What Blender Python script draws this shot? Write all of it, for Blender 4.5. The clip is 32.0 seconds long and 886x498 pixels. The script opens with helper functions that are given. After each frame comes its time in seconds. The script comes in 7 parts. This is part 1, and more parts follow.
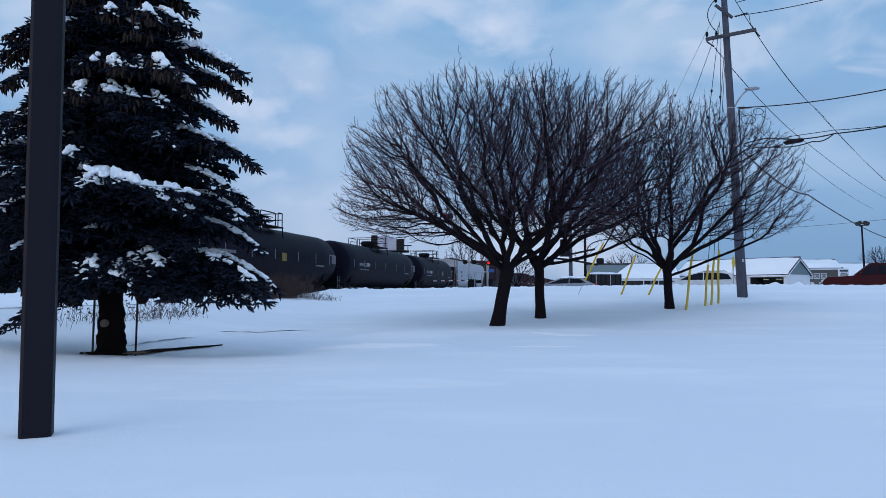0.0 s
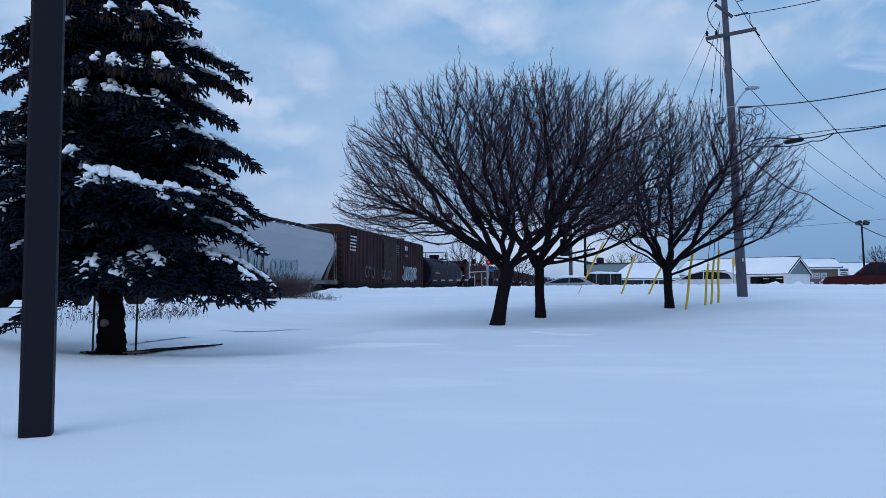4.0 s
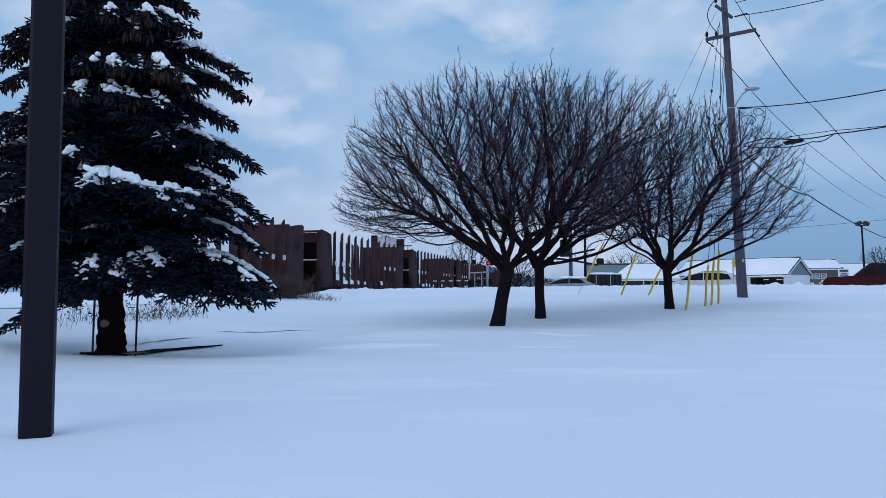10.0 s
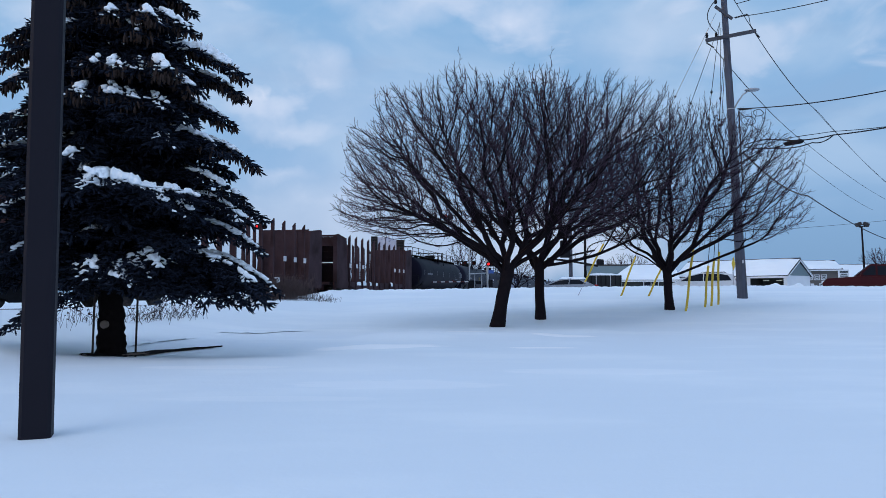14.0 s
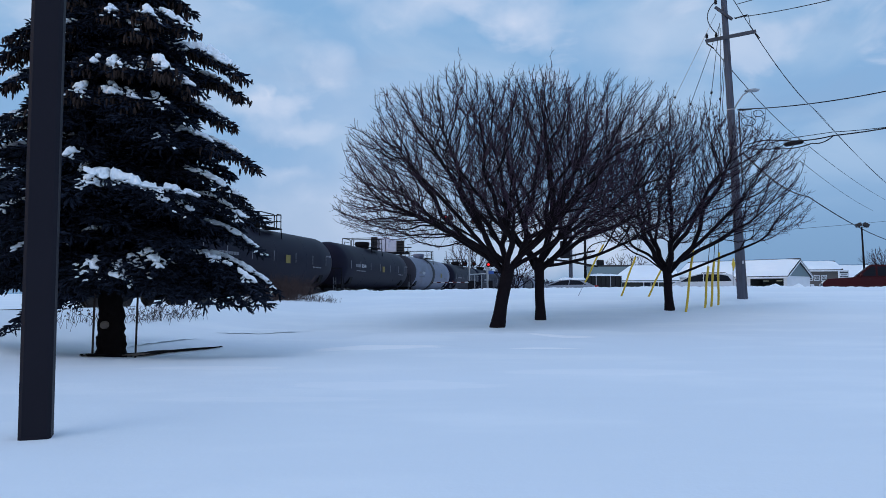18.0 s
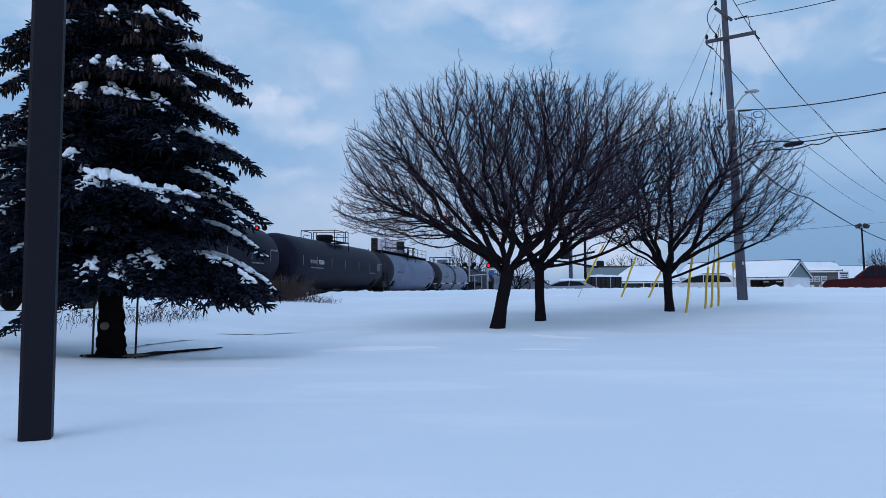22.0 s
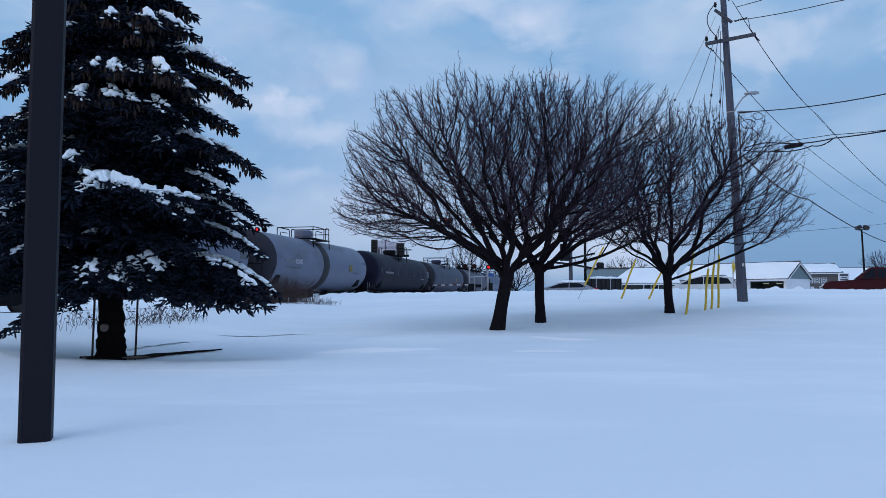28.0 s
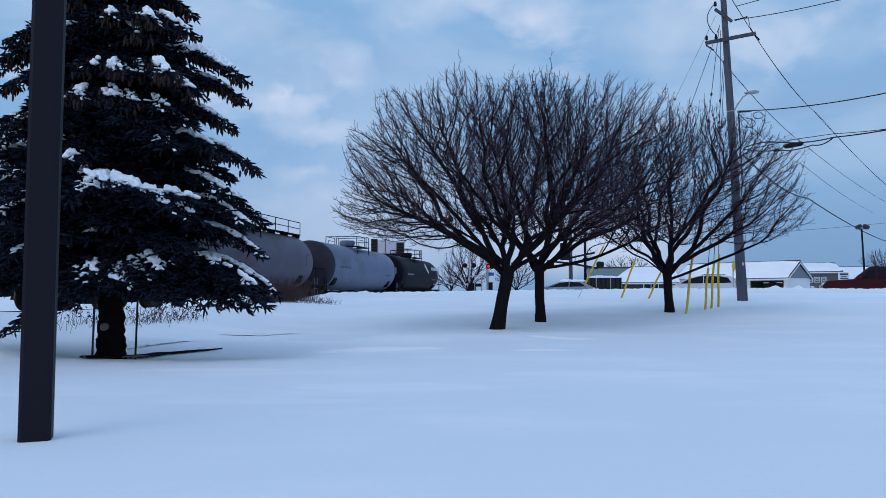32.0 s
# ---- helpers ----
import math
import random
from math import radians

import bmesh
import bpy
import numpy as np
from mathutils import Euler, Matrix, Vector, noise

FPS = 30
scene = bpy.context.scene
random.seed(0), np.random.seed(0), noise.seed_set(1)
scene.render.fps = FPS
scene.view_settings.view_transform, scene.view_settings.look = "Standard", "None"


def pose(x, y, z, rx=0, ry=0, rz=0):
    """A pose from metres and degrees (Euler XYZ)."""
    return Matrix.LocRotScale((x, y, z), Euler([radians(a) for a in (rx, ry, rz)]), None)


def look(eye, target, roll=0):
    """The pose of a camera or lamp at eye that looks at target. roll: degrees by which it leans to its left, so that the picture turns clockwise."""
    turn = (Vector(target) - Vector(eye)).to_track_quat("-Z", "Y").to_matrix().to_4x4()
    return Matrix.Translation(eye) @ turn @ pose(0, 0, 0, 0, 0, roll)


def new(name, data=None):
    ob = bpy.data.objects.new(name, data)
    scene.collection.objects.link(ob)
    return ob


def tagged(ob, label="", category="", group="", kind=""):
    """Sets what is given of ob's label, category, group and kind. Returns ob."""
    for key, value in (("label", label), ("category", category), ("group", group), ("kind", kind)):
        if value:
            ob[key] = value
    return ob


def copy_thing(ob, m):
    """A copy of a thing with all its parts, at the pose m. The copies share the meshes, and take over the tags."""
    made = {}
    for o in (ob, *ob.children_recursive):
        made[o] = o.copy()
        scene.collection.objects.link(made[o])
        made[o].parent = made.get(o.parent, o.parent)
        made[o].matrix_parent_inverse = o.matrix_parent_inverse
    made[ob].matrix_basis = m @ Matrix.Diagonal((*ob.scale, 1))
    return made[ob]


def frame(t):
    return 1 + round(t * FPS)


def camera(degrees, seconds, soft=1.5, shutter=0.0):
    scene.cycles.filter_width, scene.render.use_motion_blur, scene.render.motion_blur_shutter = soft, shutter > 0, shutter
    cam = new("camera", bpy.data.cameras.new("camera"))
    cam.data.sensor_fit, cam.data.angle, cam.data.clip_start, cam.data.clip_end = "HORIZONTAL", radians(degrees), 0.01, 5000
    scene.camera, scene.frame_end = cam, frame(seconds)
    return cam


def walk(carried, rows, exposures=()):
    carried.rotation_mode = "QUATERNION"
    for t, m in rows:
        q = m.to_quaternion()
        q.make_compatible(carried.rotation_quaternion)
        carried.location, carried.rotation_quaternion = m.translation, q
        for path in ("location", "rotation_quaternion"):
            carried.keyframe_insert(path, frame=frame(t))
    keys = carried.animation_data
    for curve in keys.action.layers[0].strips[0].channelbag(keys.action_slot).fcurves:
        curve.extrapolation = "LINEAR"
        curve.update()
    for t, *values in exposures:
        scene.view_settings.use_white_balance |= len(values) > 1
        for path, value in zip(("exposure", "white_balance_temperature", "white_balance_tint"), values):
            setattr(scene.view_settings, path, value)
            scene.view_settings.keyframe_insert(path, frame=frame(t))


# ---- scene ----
cam = camera(60.29, 32.0, soft=0.3)
EYE = 0.95
TILT = 3.222  # degrees above the level line at the start
DRIFT = [(0, 0), (1, 0), (2, .2), (3, -.9), (3.5, -1), (5.5, -1), (6, -1), (7, 0), (8, -.7), (9, 0),
         (9.5, 1.3), (10, .3), (11, 1.6), (12, 3), (13, 3), (14, 2), (14.5, 2.7), (16.5, 2), (17, 2),
         (18, 3), (19, 4), (19.5, 3.1), (20, 3), (21, 4.5), (22, 4.6), (23, 4.8), (24, 6), (25, 5.3),
         (25.5, 5.2), (27.5, 6.3), (28, 7.6), (29, 6.3), (30, 7.4), (31, 6.4), (31.5, 7.2), (32, 6.2)]
walk(cam, [(t, pose(0, 0, EYE, 90 + TILT + k * 0.0424)) for t, k in DRIFT],
     [(0, 0.03, 6500, 10), (2, 0.01, 6400, 10), (3, -0.02, 6370, 10), (5, 0.10, 6480, 10), (6, 0.15, 6620, 10), (7, 0.14, 6550, 10), (9, 0.04, 6500, 10),
      (10, 0.06, 6560, 10), (13, 0.11, 6600, 10), (17, 0.05, 6520, 10), (19, 0.03, 6520, 10), (21, 0.09, 6520, 10), (23, 0.02, 6450, 10), (25, 0.0, 6420, 10), (32, 0.03, 6430, 10)])

# ---- world, sun, exposure ----
SKY_LOW = (0.186, 0.330, 0.545, 1)
SKY_MID = (0.240, 0.424, 0.690, 1)
SKY_TOP = (0.222, 0.430, 0.705, 1)
CLOUD = (0.42, 0.572, 0.785, 1)
world = bpy.data.worlds.new("dusk_sky")
scene.world = world
world.use_nodes = True
wn, wl = world.node_tree.nodes, world.node_tree.links
wn.clear()
w_out = wn.new("ShaderNodeOutputWorld")
w_sky = wn.new("ShaderNodeTexSky")
w_sky.sky_type, w_sky.sun_disc = "NISHITA", False
w_sky.sun_elevation, w_sky.sun_rotation = radians(6), radians(250)
w_bg = wn.new("ShaderNodeBackground")
w_bg.inputs["Strength"].default_value = 0.10
w_cloud = wn.new("ShaderNodeBackground")
w_geo = wn.new("ShaderNodeTexCoord")
w_map = wn.new("ShaderNodeMapping")
w_map.inputs["Scale"].default_value = (1.6, 1.6, 4.0)
w_noise = wn.new("ShaderNodeTexNoise")
w_noise.inputs["Scale"].default_value, w_noise.inputs["Detail"].default_value = 1.6, 6
w_ramp = wn.new("ShaderNodeValToRGB")
w_ramp.color_ramp.elements[0].position, w_ramp.color_ramp.elements[0].color = 0.36, (0.258, 0.396, 0.700, 1)
w_ramp.color_ramp.elements[1].position, w_ramp.color_ramp.elements[1].color = 0.68, (0.43, 0.545, 0.81, 1)
w_add = wn.new("ShaderNodeAddShader")
wl.new(w_sky.outputs[0], w_bg.inputs[0])
wl.new(w_geo.outputs["Generated"], w_map.inputs[0])
wl.new(w_map.outputs[0], w_noise.inputs["Vector"])
wl.new(w_noise.outputs["Fac"], w_ramp.inputs[0])
wl.new(w_ramp.outputs[0], w_cloud.inputs[0])
w_cloud.inputs["Strength"].default_value = 1.03
wl.new(w_bg.outputs[0], w_add.inputs[0])
wl.new(w_cloud.outputs[0], w_add.inputs[1])
wl.new(w_add.outputs[0], w_out.inputs[0])

sun = new("sun", bpy.data.lights.new("sun", "SUN"))
sun.data.energy, sun.data.angle, sun.data.color = 0.36, radians(25), (0.97, 0.97, 0.95)
sun.matrix_world = look((-20, -15, 70), (0, 20, 0))


# ---- materials ----
def material(name, colour, rough=0.6, metal=0.0, vary=0.25, scale=6.0, fine=60.0, bump=0.2, dirt=None, dirt_at=0.55,
             stretch=(1, 1, 1), spec=0.12, random_each=0.0, glow=None):
    m = bpy.data.materials.new(name)
    m.use_nodes = True
    n, l = m.node_tree.nodes, m.node_tree.links
    b = n["Principled BSDF"]
    b.inputs["Roughness"].default_value, b.inputs["Metallic"].default_value = rough, metal
    b.inputs["Specular IOR Level"].default_value = spec
    co = n.new("ShaderNodeTexCoord")
    mp = n.new("ShaderNodeMapping")
    mp.inputs["Scale"].default_value = stretch
    l.new(co.outputs["Object"], mp.inputs[0])
    big = n.new("ShaderNodeTexNoise")
    big.inputs["Scale"].default_value, big.inputs["Detail"].default_value = scale, 5
    small = n.new("ShaderNodeTexNoise")
    small.inputs["Scale"].default_value, small.inputs["Detail"].default_value = fine, 4
    l.new(mp.outputs[0], big.inputs["Vector"])
    l.new(mp.outputs[0], small.inputs["Vector"])
    mixv = n.new("ShaderNodeMix")
    mixv.data_type = "RGBA"
    lo = tuple(c * (1 - vary) for c in colour[:3]) + (1,)
    hi = tuple(min(1, c * (1 + vary)) for c in colour[:3]) + (1,)
    mixv.inputs["A"].default_value, mixv.inputs["B"].default_value = lo, hi
    ad = n.new("ShaderNodeMath")
    ad.operation = "MULTIPLY_ADD"
    ad.inputs[1].default_value, ad.inputs[2].default_value = 0.35, -0.17
    l.new(small.outputs["Fac"], ad.inputs[0])
    su = n.new("ShaderNodeMath")
    su.operation, su.use_clamp = "ADD", True
    l.new(ad.outputs[0], su.inputs[0])
    l.new(big.outputs["Fac"], su.inputs[1])
    l.new(su.outputs[0], mixv.inputs["Factor"])
    last = mixv.outputs["Result"]
    if dirt:
        d = n.new("ShaderNodeTexNoise")
        d.inputs["Scale"].default_value, d.inputs["Detail"].default_value = scale * 0.45, 8
        l.new(mp.outputs[0], d.inputs["Vector"])
        r = n.new("ShaderNodeMapRange")
        r.inputs[1].default_value, r.inputs[2].default_value = dirt_at - 0.08, dirt_at + 0.12
        l.new(d.outputs["Fac"], r.inputs[0])
        mx = n.new("ShaderNodeMix")
        mx.data_type = "RGBA"
        mx.inputs["B"].default_value = (*dirt[:3], 1)
        l.new(r.outputs[0], mx.inputs["Factor"])
        l.new(last, mx.inputs["A"])
        last = mx.outputs["Result"]
    if random_each:
        oi = n.new("ShaderNodeObjectInfo")
        hv = n.new("ShaderNodeHueSaturation")
        mr = n.new("ShaderNodeMapRange")
        mr.inputs[3].default_value, mr.inputs[4].default_value = 1 - random_each, 1 + random_each
        l.new(oi.outputs["Random"], mr.inputs[0])
        l.new(mr.outputs[0], hv.inputs["Value"])
        l.new(last, hv.inputs["Color"])
        last = hv.outputs["Color"]
    l.new(last, b.inputs["Base Color"])
    if bump:
        bp = n.new("ShaderNodeBump")
        bp.inputs["Strength"].default_value, bp.inputs["Distance"].default_value = bump, 0.02
        l.new(su.outputs[0], bp.inputs["Height"])
        l.new(bp.outputs[0], b.inputs["Normal"])
    if glow:
        b.inputs["Emission Color"].default_value = (*glow[:3], 1)
        b.inputs["Emission Strength"].default_value = glow[3]
    return m


def snow_material():
    m = material("snow", (0.86, 0.87, 0.88), 0.75, 0, 0.03, 0.7, 9, 0.0, spec=0.25)
    n, l = m.node_tree.nodes, m.node_tree.links
    b = n["Principled BSDF"]
    co = n["Texture Coordinate"]
    wind = n.new("ShaderNodeMapping")
    wind.inputs["Scale"].default_value, wind.inputs["Rotation"].default_value = (0.35, 1.6, 1), (0, 0, 0.12)
    l.new(co.outputs["Object"], wind.inputs[0])
    drift = n.new("ShaderNodeTexNoise")
    drift.inputs["Scale"].default_value, drift.inputs["Detail"].default_value = 1.1, 7
    l.new(wind.outputs[0], drift.inputs["Vector"])
    grain = n.new("ShaderNodeTexNoise")
    grain.inputs["Scale"].default_value, grain.inputs["Detail"].default_value = 28, 5
    l.new(co.outputs["Object"], grain.inputs["Vector"])
    # lighter look of lit crust tops, put into the colour in long low patches
    lie = n.new("ShaderNodeMapping")
    lie.inputs["Scale"].default_value, lie.inputs["Rotation"].default_value = (0.32, 0.62, 1), (0, 0, -0.08)
    l.new(co.outputs["Object"], lie.inputs[0])
    crust = n.new("ShaderNodeTexNoise")
    crust.inputs["Scale"].default_value, crust.inputs["Detail"].default_value, crust.inputs["Roughness"].default_value = 0.8, 6, 0.55
    l.new(lie.outputs[0], crust.inputs["Vector"])
    edge = n.new("ShaderNodeMapRange")
    edge.interpolation_type = "SMOOTHSTEP"
    edge.inputs[1].default_value, edge.inputs[2].default_value = 0.46, 0.64
    l.new(crust.outputs["Fac"], edge.inputs[0])
    tone = n.new("ShaderNodeMix")
    tone.data_type = "RGBA"
    tone.inputs["A"].default_value, tone.inputs["B"].default_value = (0.768, 0.822, 0.862, 1), (0.820, 0.864, 0.892, 1)
    l.new(edge.outputs[0], tone.inputs["Factor"])
    last = tone.outputs["Result"]
    # lit crust painted as whiter snow colour: x, y, half-length, half-width, strength
    rag = n.new("ShaderNodeMapping")
    rag.inputs["Scale"].default_value = (1.2, 5.5, 1)
    l.new(co.outputs["Object"], rag.inputs[0])
    torn = n.new("ShaderNodeTexNoise")
    torn.inputs["Scale"].default_value, torn.inputs["Detail"].default_value, torn.inputs["Roughness"].default_value = 1.6, 7, 0.62
    l.new(rag.outputs[0], torn.inputs["Vector"])
    for px, py, pl, pw, amount in ((-1.15, 13.35, 1.6, .75, 1.0), (.4, 17.4, 2.4, .6, .9), (1.75, 13.5, .9, .45, 1.0), (2.6, 16.6, 1.0, .5, .9),
                                   (-2.9, 9.8, 1.3, .35, .40), (-.5, 8.2, 1.6, .5, .32), (2.0, 9.3, 1.8, .5, .32), (-1.6, 7.0, 1.4, .4, .28)):
        mp = n.new("ShaderNodeMapping")
        mp.vector_type = "TEXTURE"
        mp.inputs["Location"].default_value, mp.inputs["Scale"].default_value = (px, py, 0), (pl, pw, 50)
        l.new(co.outputs["Object"], mp.inputs[0])
        gr = n.new("ShaderNodeTexGradient")
        gr.gradient_type = "SPHERICAL"
        l.new(mp.outputs[0], gr.inputs[0])
        sm = n.new("ShaderNodeMath")
        l.new(gr.outputs["Fac"], sm.inputs[0])
        l.new(torn.outputs["Fac"], sm.inputs[1])
        r = n.new("ShaderNodeMapRange")
        r.interpolation_type = "SMOOTHSTEP"
        r.inputs[1].default_value, r.inputs[2].default_value, r.inputs[4].default_value = .72, .92, amount
        l.new(sm.outputs[0], r.inputs[0])
        mx = n.new("ShaderNodeMix")
        mx.data_type = "RGBA"
        mx.inputs["B"].default_value = (.955, .96, .965, 1)
        l.new(r.outputs[0], mx.inputs["Factor"])
        l.new(last, mx.inputs["A"])
        last = mx.outputs["Result"]
    l.new(last, b.inputs["Base Color"])
    b1, b2 = n.new("ShaderNodeBump"), n.new("ShaderNodeBump")
    b1.inputs["Strength"].default_value, b1.inputs["Distance"].default_value = 0.3, 0.06
    b2.inputs["Strength"].default_value, b2.inputs["Distance"].default_value = 0.22, 0.012
    l.new(drift.outputs["Fac"], b1.inputs["Height"])
    l.new(grain.outputs["Fac"], b2.inputs["Height"])
    l.new(b1.outputs[0], b2.inputs["Normal"])
    l.new(b2.outputs[0], b.inputs["Normal"])
    return m


def sky_material():
    """Glowing cloudy dusk sky for the far backdrop."""
    m = bpy.data.materials.new("cloudy_sky")
    m.use_nodes = True
    n, l = m.node_tree.nodes, m.node_tree.links
    n.clear()
    out, em = n.new("ShaderNodeOutputMaterial"), n.new("ShaderNodeEmission")
    l.new(em.outputs[0], out.inputs[0])
    uv = n.new("ShaderNodeUVMap")  # degrees of bearing and height, over 100
    sep = n.new("ShaderNodeSeparateXYZ")
    l.new(uv.outputs[0], sep.inputs[0])
    grad = n.new("ShaderNodeValToRGB")
    e = grad.color_ramp.elements
    e[0].position, e[0].color = 0.0, SKY_LOW
    e[1].position, e[1].color = 0.30, SKY_TOP
    k = e.new(0.09)
    k.color = SKY_MID
    l.new(sep.outputs["Y"], grad.inputs[0])
    last = grad.outputs[0]

    def layer(last, sx, sy, scale, detail, lo, hi, colour, amount, shift):
        mp = n.new("ShaderNodeMapping")
        mp.inputs["Scale"].default_value, mp.inputs["Location"].default_value = (sx, sy, 1), (shift, shift * 0.7, 0)
        l.new(uv.outputs[0], mp.inputs[0])
        t = n.new("ShaderNodeTexNoise")
        t.inputs["Scale"].default_value, t.inputs["Detail"].default_value, t.inputs["Roughness"].default_value = scale, detail, 0.5
        t.inputs["Distortion"].default_value = 0.4
        l.new(mp.outputs[0], t.inputs["Vector"])
        r = n.new("ShaderNodeMapRange")
        r.interpolation_type = "SMOOTHSTEP"
        r.inputs[1].default_value, r.inputs[2].default_value, r.inputs[4].default_value = lo, hi, amount
        l.new(t.outputs["Fac"], r.inputs[0])
        x = n.new("ShaderNodeMix")
        x.data_type = "RGBA"
        x.inputs["B"].default_value = colour
        low = n.new("ShaderNodeMapRange")
        low.inputs[1].default_value, low.inputs[2].default_value = 0.035, 0.09
        l.new(sep.outputs["Y"], low.inputs[0])
        fade = n.new("ShaderNodeMath")
        fade.operation = "MULTIPLY"
        l.new(r.outputs[0], fade.inputs[0])
        l.new(low.outputs[0], fade.inputs[1])
        l.new(fade.outputs[0], x.inputs["Factor"])
        l.new(last, x.inputs["A"])
        return x.outputs["Result"]

    last = layer(last, 7, 16, 1.0, 5, 0.42, 0.66, CLOUD, 0.60, 0.3)
    last = layer(last, 10, 26, 1.0, 6, 0.50, 0.72, (0.265, 0.40, 0.625, 1), 0.3, 4.7)
    last = layer(last, 12, 24, 1.0, 5, 0.54, 0.70, (0.54, 0.645, 0.84, 1), 0.6, 9.1)
    # brighter banks of cloud: bearing, height, half-width, half-height, strength
    for az, el, wa, we, amount in ((4.3, 19.8, 4.6, 2.6, 0.75), (-4, 20.8, 7, 2.0, .5), (-9.9, 16.6, 3.4, 1.7, 0.40), (-13, 12.0, 4.2, 1.1, 0.5),
                                   (29, 20.0, 6, 2.5, 0.6), (-15.4, 13.3, .9, 1.1, 0.65), (14, 18, 8, 3, 0.3), (-28, 16, 4, 5, 0.45),
                                   (-13, 8.6, 4, 1.0, .35), (-9, 14, 11, 6, .22), (-9, 4.5, 17, 6.5, .50), (6, 3.0, 14, 3.5, .35), (9, 3.2, 9, 3.6, .6), (-20, 19.5, 6, 3, .3)):
        mp = n.new("ShaderNodeMapping")
        mp.vector_type = "TEXTURE"
        mp.inputs["Location"].default_value = (az / 100, el / 100, 0)
        mp.inputs["Scale"].default_value = (wa / 100, we / 100, 1)
        wob = n.new("ShaderNodeTexNoise")
        wob.inputs["Scale"].default_value, wob.inputs["Detail"].default_value = 22, 5
        l.new(uv.outputs[0], wob.inputs["Vector"])
        sh = n.new("ShaderNodeVectorMath")
        sh.operation = "MULTIPLY_ADD"
        sh.inputs[1].default_value, sh.inputs[2].default_value = (0.09, 0.05, 0), (-0.045, -0.025, 0)
        l.new(wob.outputs["Color"], sh.inputs[0])
        av = n.new("ShaderNodeVectorMath")
        l.new(uv.outputs[0], av.inputs[0])
        l.new(sh.outputs[0], av.inputs[1])
        l.new(av.outputs[0], mp.inputs[0])
        gr = n.new("ShaderNodeTexGradient")
        gr.gradient_type = "SPHERICAL"
        l.new(mp.outputs[0], gr.inputs[0])
        ml = n.new("ShaderNodeMath")
        ml.operation = "MULTIPLY"
        ml.inputs[1].default_value = amount * 1.2
        l.new(gr.outputs["Fac"], ml.inputs[0])
        x = n.new("ShaderNodeMix")
        x.data_type = "RGBA"
        x.inputs["B"].default_value = (0.60, 0.69, 0.87, 1)
        l.new(ml.outputs[0], x.inputs["Factor"])
        l.new(last, x.inputs["A"])
        last = x.outputs["Result"]
    l.new(last, em.inputs[0])
    em.inputs[1].default_value = 1.0
    return m


SNOW = snow_material()
SKY = sky_material()
BARK = material("pear_bark", (0.0120, 0.0088, 0.0105), 0.85, 0, 0.4, 9, 70, 0.6, spec=0.04)
TWIG = material("pear_twig", (0.040, 0.025, 0.041), 0.8, 0, 0.35, 4, 40, 0, spec=0.05)
SPRUCE_BARK = material("spruce_bark", (0.0085, 0.0065, 0.0065), 0.9, 0, 0.5, 14, 80, 1.0, spec=0.03)
NEEDLES = material("blue_spruce_needles", (0.0070, 0.0090, 0.0145), 0.75, 0, 0.6, 5, 40, 0, spec=0.03)
def vary_islands(m, lo, hi):
    """Brightens or darkens each loose piece of a mesh by chance."""
    n, l = m.node_tree.nodes, m.node_tree.links
    b = n["Principled BSDF"]
    src = b.inputs["Base Color"].links[0].from_socket
    g, r, h = n.new("ShaderNodeNewGeometry"), n.new("ShaderNodeMapRange"), n.new("ShaderNodeHueSaturation")
    r.inputs[3].default_value, r.inputs[4].default_value = lo, hi
    l.new(g.outputs["Random Per Island"], r.inputs[0])
    l.new(r.outputs[0], h.inputs["Value"])
    l.new(src, h.inputs["Color"])
    l.new(h.outputs["Color"], b.inputs["Base Color"])


vary_islands(NEEDLES, 0.10, 3.8)
CONES = material("spruce_cones", (0.036, 0.025, 0.022), 0.75, 0, 0.35, 8, 60, 0.2, spec=0.05)
KNOT = material("cut_wood_disc", (0.16, 0.13, 0.11), 0.8, 0, 0.2, 30, 90, 0.2)
POST = material("brown_painted_steel", (0.0135, 0.0125, 0.0180), 0.6, 0.0, 0.12, 2.5, 55, 0.12, spec=0.08)
POLE_WOOD = material("weathered_pole_wood", (0.082, 0.090, 0.118), 0.85, 0, 0.3, 3, 60, 0.5, (0.05, 0.046, 0.05), 0.6, (6, 6, 0.5))
ARM_WOOD = material("grey_crossarm_wood", (0.072, 0.073, 0.085), 0.85, 0, 0.3, 3, 50, 0.4, stretch=(0.6, 6, 6))
YELLOW = material("yellow_plastic_guard", (0.58, 0.41, 0.06), 0.55, 0, 0.15, 3, 40, 0.1, (0.30, 0.20, 0.03), 0.68)
WIRE = material("dark_cable", (0.03, 0.03, 0.035), 0.6, 0.2, 0.2, 4, 40, 0)
GALV = material("galvanised_steel", (0.34, 0.35, 0.37), 0.45, 0.7, 0.15, 6, 50, 0.1)
DARK_STEEL = material("dark_steel", (0.010, 0.010, 0.012), 0.7, 0.1, 0.3, 5, 50, 0.2, spec=0.05)
RUST_ROD = material("rusty_rod", (0.045, 0.032, 0.028), 0.8, 0.3, 0.4, 12, 60, 0.3)
MULCH = material("wet_mulch", (0.011, 0.008, 0.008), 0.95, 0, 0.5, 14, 60, 1.0, spec=0.04)
REED = material("dry_reed", (0.090, 0.060, 0.056), 0.9, 0, 0.4, 3, 20, 0)
REED_DARK = material("dark_weed", (0.06, 0.045, 0.045), 0.9, 0, 0.4, 3, 20, 0)
